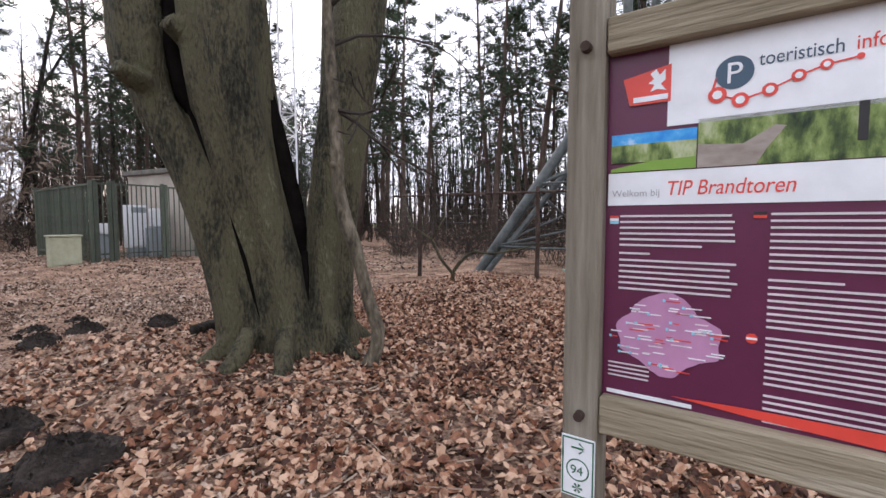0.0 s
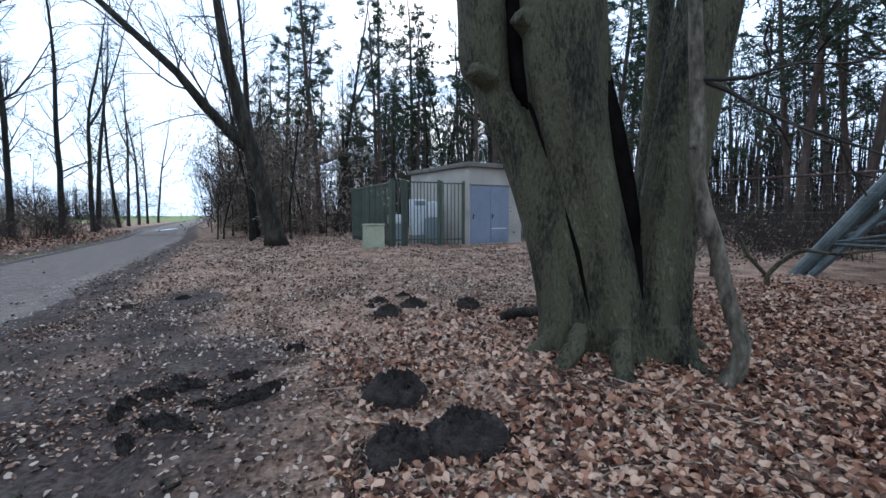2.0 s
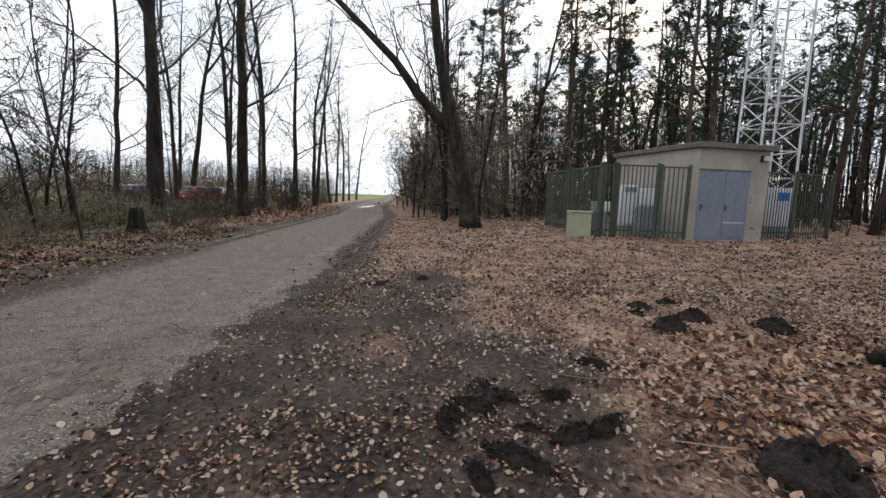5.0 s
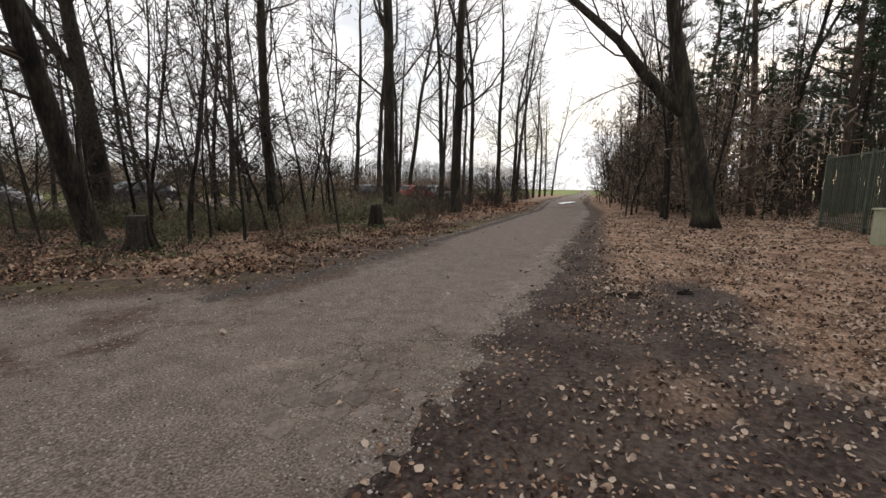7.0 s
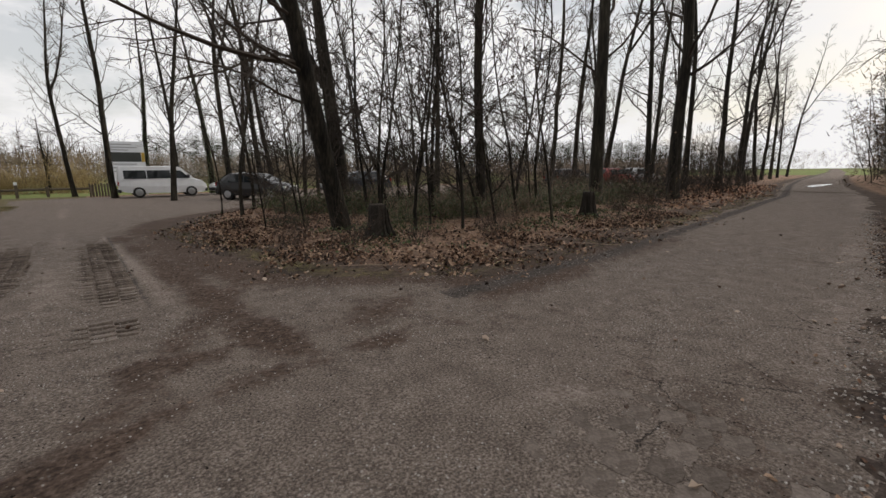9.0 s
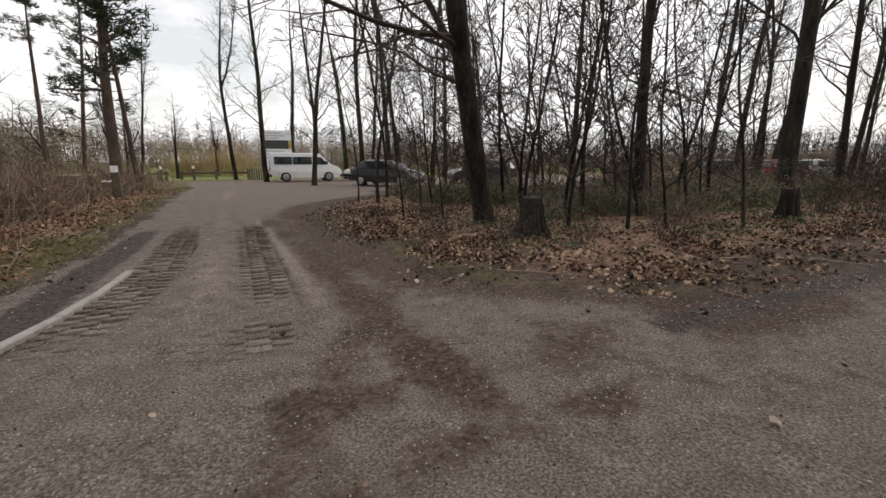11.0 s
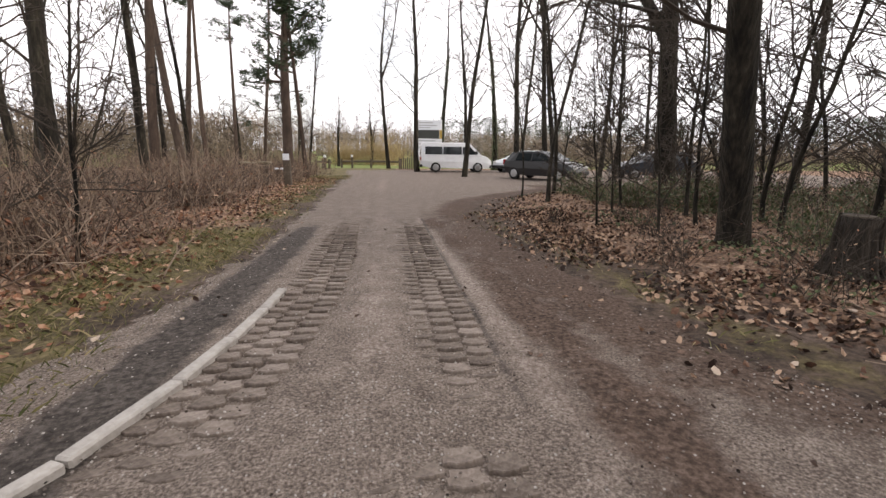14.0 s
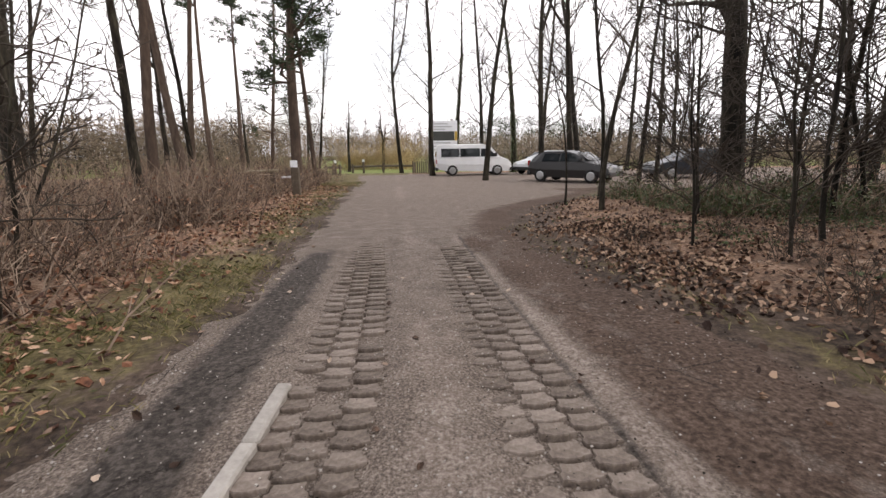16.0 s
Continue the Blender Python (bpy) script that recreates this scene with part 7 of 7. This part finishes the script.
for k in range(34):                        # low twigs in front of it
    x = -4.6 - 15 * rnd_s.random()
    y = -8.4 - 9 * rnd_s.random()
    d = float(in_island(np.array(x), np.array(y)))
    if not 0.7 < d < 2.6 or (x + 7) ** 2 + (y + 11.2) ** 2 < 0.5:
        continue
    stand("brush_shrub", BRUSH[rnd_s.randrange(3)], x, y, rnd_s.uniform(0, 360), rnd_s.uniform(0.28, 0.6), "low leafless brush at the wood's edge", "shrub", "low brush")
for k in range(70):                        # along both far sides of the road, and before the forest
    x = rnd_s.uniform(-62, -20)
    lo, hi = road_edges(x)
    y = lo - 2.0 - 9 * rnd_s.random() ** 1.4 if k % 2 else hi + 3.2 + 9 * rnd_s.random()
    if k % 2 == 0 and x > -25:
        continue
    stand("brush_shrub", BRUSH[rnd_s.randrange(3)], x, y, rnd_s.uniform(0, 360), rnd_s.uniform(0.9, 1.5), "upright leafless brush along the road", "shrub", "roadside brush")
for k in range(46):
    x, y = rnd_s.uniform(-14, 6), rnd_s.uniform(11.5, 20)
    stand("brush_shrub", BRUSH[rnd_s.randrange(3)], x, y, rnd_s.uniform(0, 360), rnd_s.uniform(0.8, 1.6), "upright leafless brush in the forest", "shrub", "forest brush")

# ---- kerb and pavers of the track ----
M_KERB = mat("concrete_kerb", [(0.27, 0.25, 0.225), (0.44, 0.41, 0.375)], 20, 0.9, 0.4, 60, vary="object", vary_amount=0.12)
KERB = [(-0.36, -8.6), (-0.66, -9.22), (-0.86, -9.9), (-0.97, -10.5), (-1.045, -11.12), (-1.085, -11.68)]
kerb = thing("kerb", pose(0, 0, 0), "pale worn concrete edging strip sunk in mud", "kerb", "", "structure")
for (x0, y0), (x1, y1) in zip(KERB, KERB[1:]):
    L = math.hypot(x1 - x0, y1 - y0)
    g = Geo()
    g.box(0.004, -0.045, -0.08, L - 0.004, 0.045, 0.03, 0.012)
    b = part("kerbstone", g, M_KERB, kerb)
    b.matrix_basis = pose(x0, y0, gz1((x0 + x1) / 2, (y0 + y1) / 2) + 0.012, 0, 0, math.degrees(math.atan2(y1 - y0, x1 - x0)))

M_PAVER = mat("worn_paver", [(0.08, 0.062, 0.05), (0.175, 0.141, 0.118), (0.28, 0.233, 0.2)], 34, 0.95, 0.8, 90, vary="object", vary_amount=0.24, dist=0.006)
M_PAVER_REST = mat("worn_paver_rest", [(0.08, 0.062, 0.05), (0.175, 0.141, 0.118), (0.28, 0.233, 0.2)], 34, 0.95, 0.8, 90, vary="island", vary_amount=0.24, dist=0.006)


def paver_geo(w=0.196, d=0.145, h=0.06, rise=0.14):
    """An interlocking paver with a scalloped front edge and a narrower back, its front tilted up."""
    top = [(-w * 0.38, -d * 0.5), (0, -d * 0.44), (w * 0.38, -d * 0.5), (w * 0.40, -d * 0.1), (w * 0.5, d * 0.02), (w * 0.5, d * 0.36), (w * 0.34, d * 0.37), (w * 0.2, d * 0.47), (0, d * 0.49), (-w * 0.2, d * 0.47), (-w * 0.34, d * 0.37), (-w * 0.5, d * 0.36), (-w * 0.5, d * 0.02), (-w * 0.40, -d * 0.1)]
    g = Geo()
    n = len(top)
    v = [(x * 0.965, y * 0.955, rise * y) for x, y in top] + [(x, y, -0.007 + rise * y) for x, y in top] + [(x, y, -h) for x, y in top]
    f = [tuple(range(n))]
    for k in (0, 1):
        f += [(k * n + i, k * n + (i + 1) % n, (k + 1) * n + (i + 1) % n, (k + 1) * n + i) for i in range(n)]
    g.add(v, f)
    return g


PAVER = [fix(paver_geo(0.196 * s, 0.146).mesh("paver", M_PAVER)) for s in (1.0, 0.97, 1.02)]
M_FLUSH = mat("flush_paver", [(0.06, 0.047, 0.038), (0.13, 0.104, 0.087), (0.22, 0.18, 0.155)], 50, 0.95, 0.7, 90, vary="object", vary_amount=0.15, dist=0.006)
FLAT = [fix(paver_geo(0.2, 0.168 * s, 0.06, 0.0).mesh("paver", M_FLUSH)) for s in (1.0, 0.97)]
rnd_p = random.Random(4)
rest = Geo()
pavement = thing("pavement", pose(0, 0, 0), "two strips of worn scalloped pavers sunk in grit", "pavement", "", "structure")


def lay(meshes, x, y, z, turn=0.0, tip=3.0):
    b = new("paver", meshes[rnd_p.randrange(len(meshes))])
    b.parent = pavement
    b.matrix_basis = pose(x + rnd_p.uniform(-0.006, 0.006), y + rnd_p.uniform(-0.006, 0.006), z, rnd_p.uniform(-tip, tip), rnd_p.uniform(-tip, tip), turn + rnd_p.uniform(-3, 3))


PITCH = 0.152
for x0, cols, ya, yb, step in ((-1.19, 4, -8.9, -16.6, 0.33), (-2.38, 3, -9.45, -16.2, 0.5)):
    for j in range(int((ya - yb) / PITCH)):
        for c in range(cols):
            y = ya - (j + step * (c % (3 if x0 > -2 else 2))) * PITCH
            x = x0 - c * 0.2 + 0.06 * smooth(-y, 12, 17) * (1 if x0 > -2 else 0)
            if x0 > -2:            # this strip bends with the kerb
                x += float(np.interp(-y, (8.6, 9.22, 9.9, 10.5, 11.12, 11.7), (0.68, 0.42, 0.24, 0.13, 0.05, 0.0)))
            fade = 0.03 * float(1 - smooth(ya - y, 0.0, 1.2)) + 0.022 * float(smooth(-y, 14.0, 16.5))
            if (c == cols - 1 and x0 > -2) or (c == 0 and x0 < -2):
                fade += 0.010 + 0.012 * float(vnoise(0.3, y * 1.3, 71))
            fade += 0.008 * float(vnoise(x * 2, y * 2, 72))
            if rnd_p.random() < 0.03:
                continue
            z = gz1(x, y) + 0.0145 - fade - rnd_p.uniform(0, 0.013)
            if y > -14.6:
                lay(PAVER, x, y, z)
            else:
                pg, m = paver_geo(0.194, 0.138), pose(x, y, z, 0, 0, rnd_p.uniform(-3, 3))
                rest.add(np.array([tuple(m @ Vector(p)) for p in np.concatenate(pg.v)]), pg.f)
for j in range(5):                         # a bare patch between the strips
    for c in range(5):
        x, y = -1.86 - 0.2 * c, -8.42 - 0.15 * j - (0.075 if c % 2 else 0)
        if math.hypot((x + 2.3) / 0.5, (y + 8.75) / 0.36) < 1.05:
            lay(PAVER, x, y, gz1(x, y) + 0.012 - 0.012 * rnd_p.random())
for j in range(7):                         # flush pavers showing through the road's worn edge
    for c in range(6):
        x, y = -4.1 - 0.2 * c + 0.1 * (j % 2), -4.02 - 0.165 * j
        if rnd_p.random() > 0.12:
            lay(FLAT, x, y, gz1(x, y) + 0.0215 - 0.005 * abs(j - 3) / 3 - rnd_p.uniform(0, 0.005), 12, 1.0)
tagged(part("paver_field", rest, M_PAVER_REST, pavement, "far worn pavers"), kind="stuff")

# a puddle far down the road, and straw-coloured bushes on the meadow's edge
M_WATER = bpy.data.materials.new("still_water")
M_WATER.use_nodes = True
M_WATER.node_tree.nodes["Principled BSDF"].inputs["Base Color"].default_value = (0.03, 0.028, 0.025, 1)
M_WATER.node_tree.nodes["Principled BSDF"].inputs["Roughness"].default_value = 0.03
g = Geo()
pts = [(-44 + 3.2 * math.cos(a) * (1 + 0.2 * math.sin(3 * a)), -10.4 + 0.5 * math.sin(a) * (1 + 0.25 * math.cos(2 * a)), 0.085) for a in np.linspace(0, 6.2832, 31)[:-1]]
g.add(pts + [(x, y, z - 0.05) for x, y, z in pts], [tuple(range(30))] + [(i, (i + 1) % 30, 30 + (i + 1) % 30, 30 + i) for i in range(30)])
puddle = new("puddle", g.mesh("puddle", M_WATER))
tagged(puddle, "shallow puddle reflecting the sky on the road", "puddle", kind="structure")
M_STRAW = mat("straw_stems", [(0.22, 0.15, 0.07), (0.42, 0.31, 0.15), (0.5, 0.4, 0.22)], 3, 0.9, 0, vary="island", vary_amount=0.5)
STRAW = BRUSH[2][0].copy()
STRAW.materials.clear()
STRAW.materials.append(M_STRAW)
for k in range(16):
    stand("straw_bush", (STRAW, None, None), -4.5 + 7 * rnd_s.random(), -50 - 4 * rnd_s.random(), rnd_s.uniform(0, 360), rnd_s.uniform(1.2, 2.0), "straw-coloured leafless bush on the meadow's edge", "shrub", "meadow bushes")

can = thing("litter", pose(-4.8, 10.4, gz1(-4.8, 10.4) + 0.03, 0, 90, 25), "crushed pale green drink can on the leaves", "litter")
g = Geo()
g.tube([(0, 0, -0.075), (0, 0, -0.065), (0.004, 0, 0), (0, 0, 0.065), (0, 0, 0.075)], (0.026, 0.032, 0.03, 0.032, 0.026), 12)
part("can", g, plain("pale_green_can", (0.25, 0.55, 0.45), 0.35, 0.5), can)
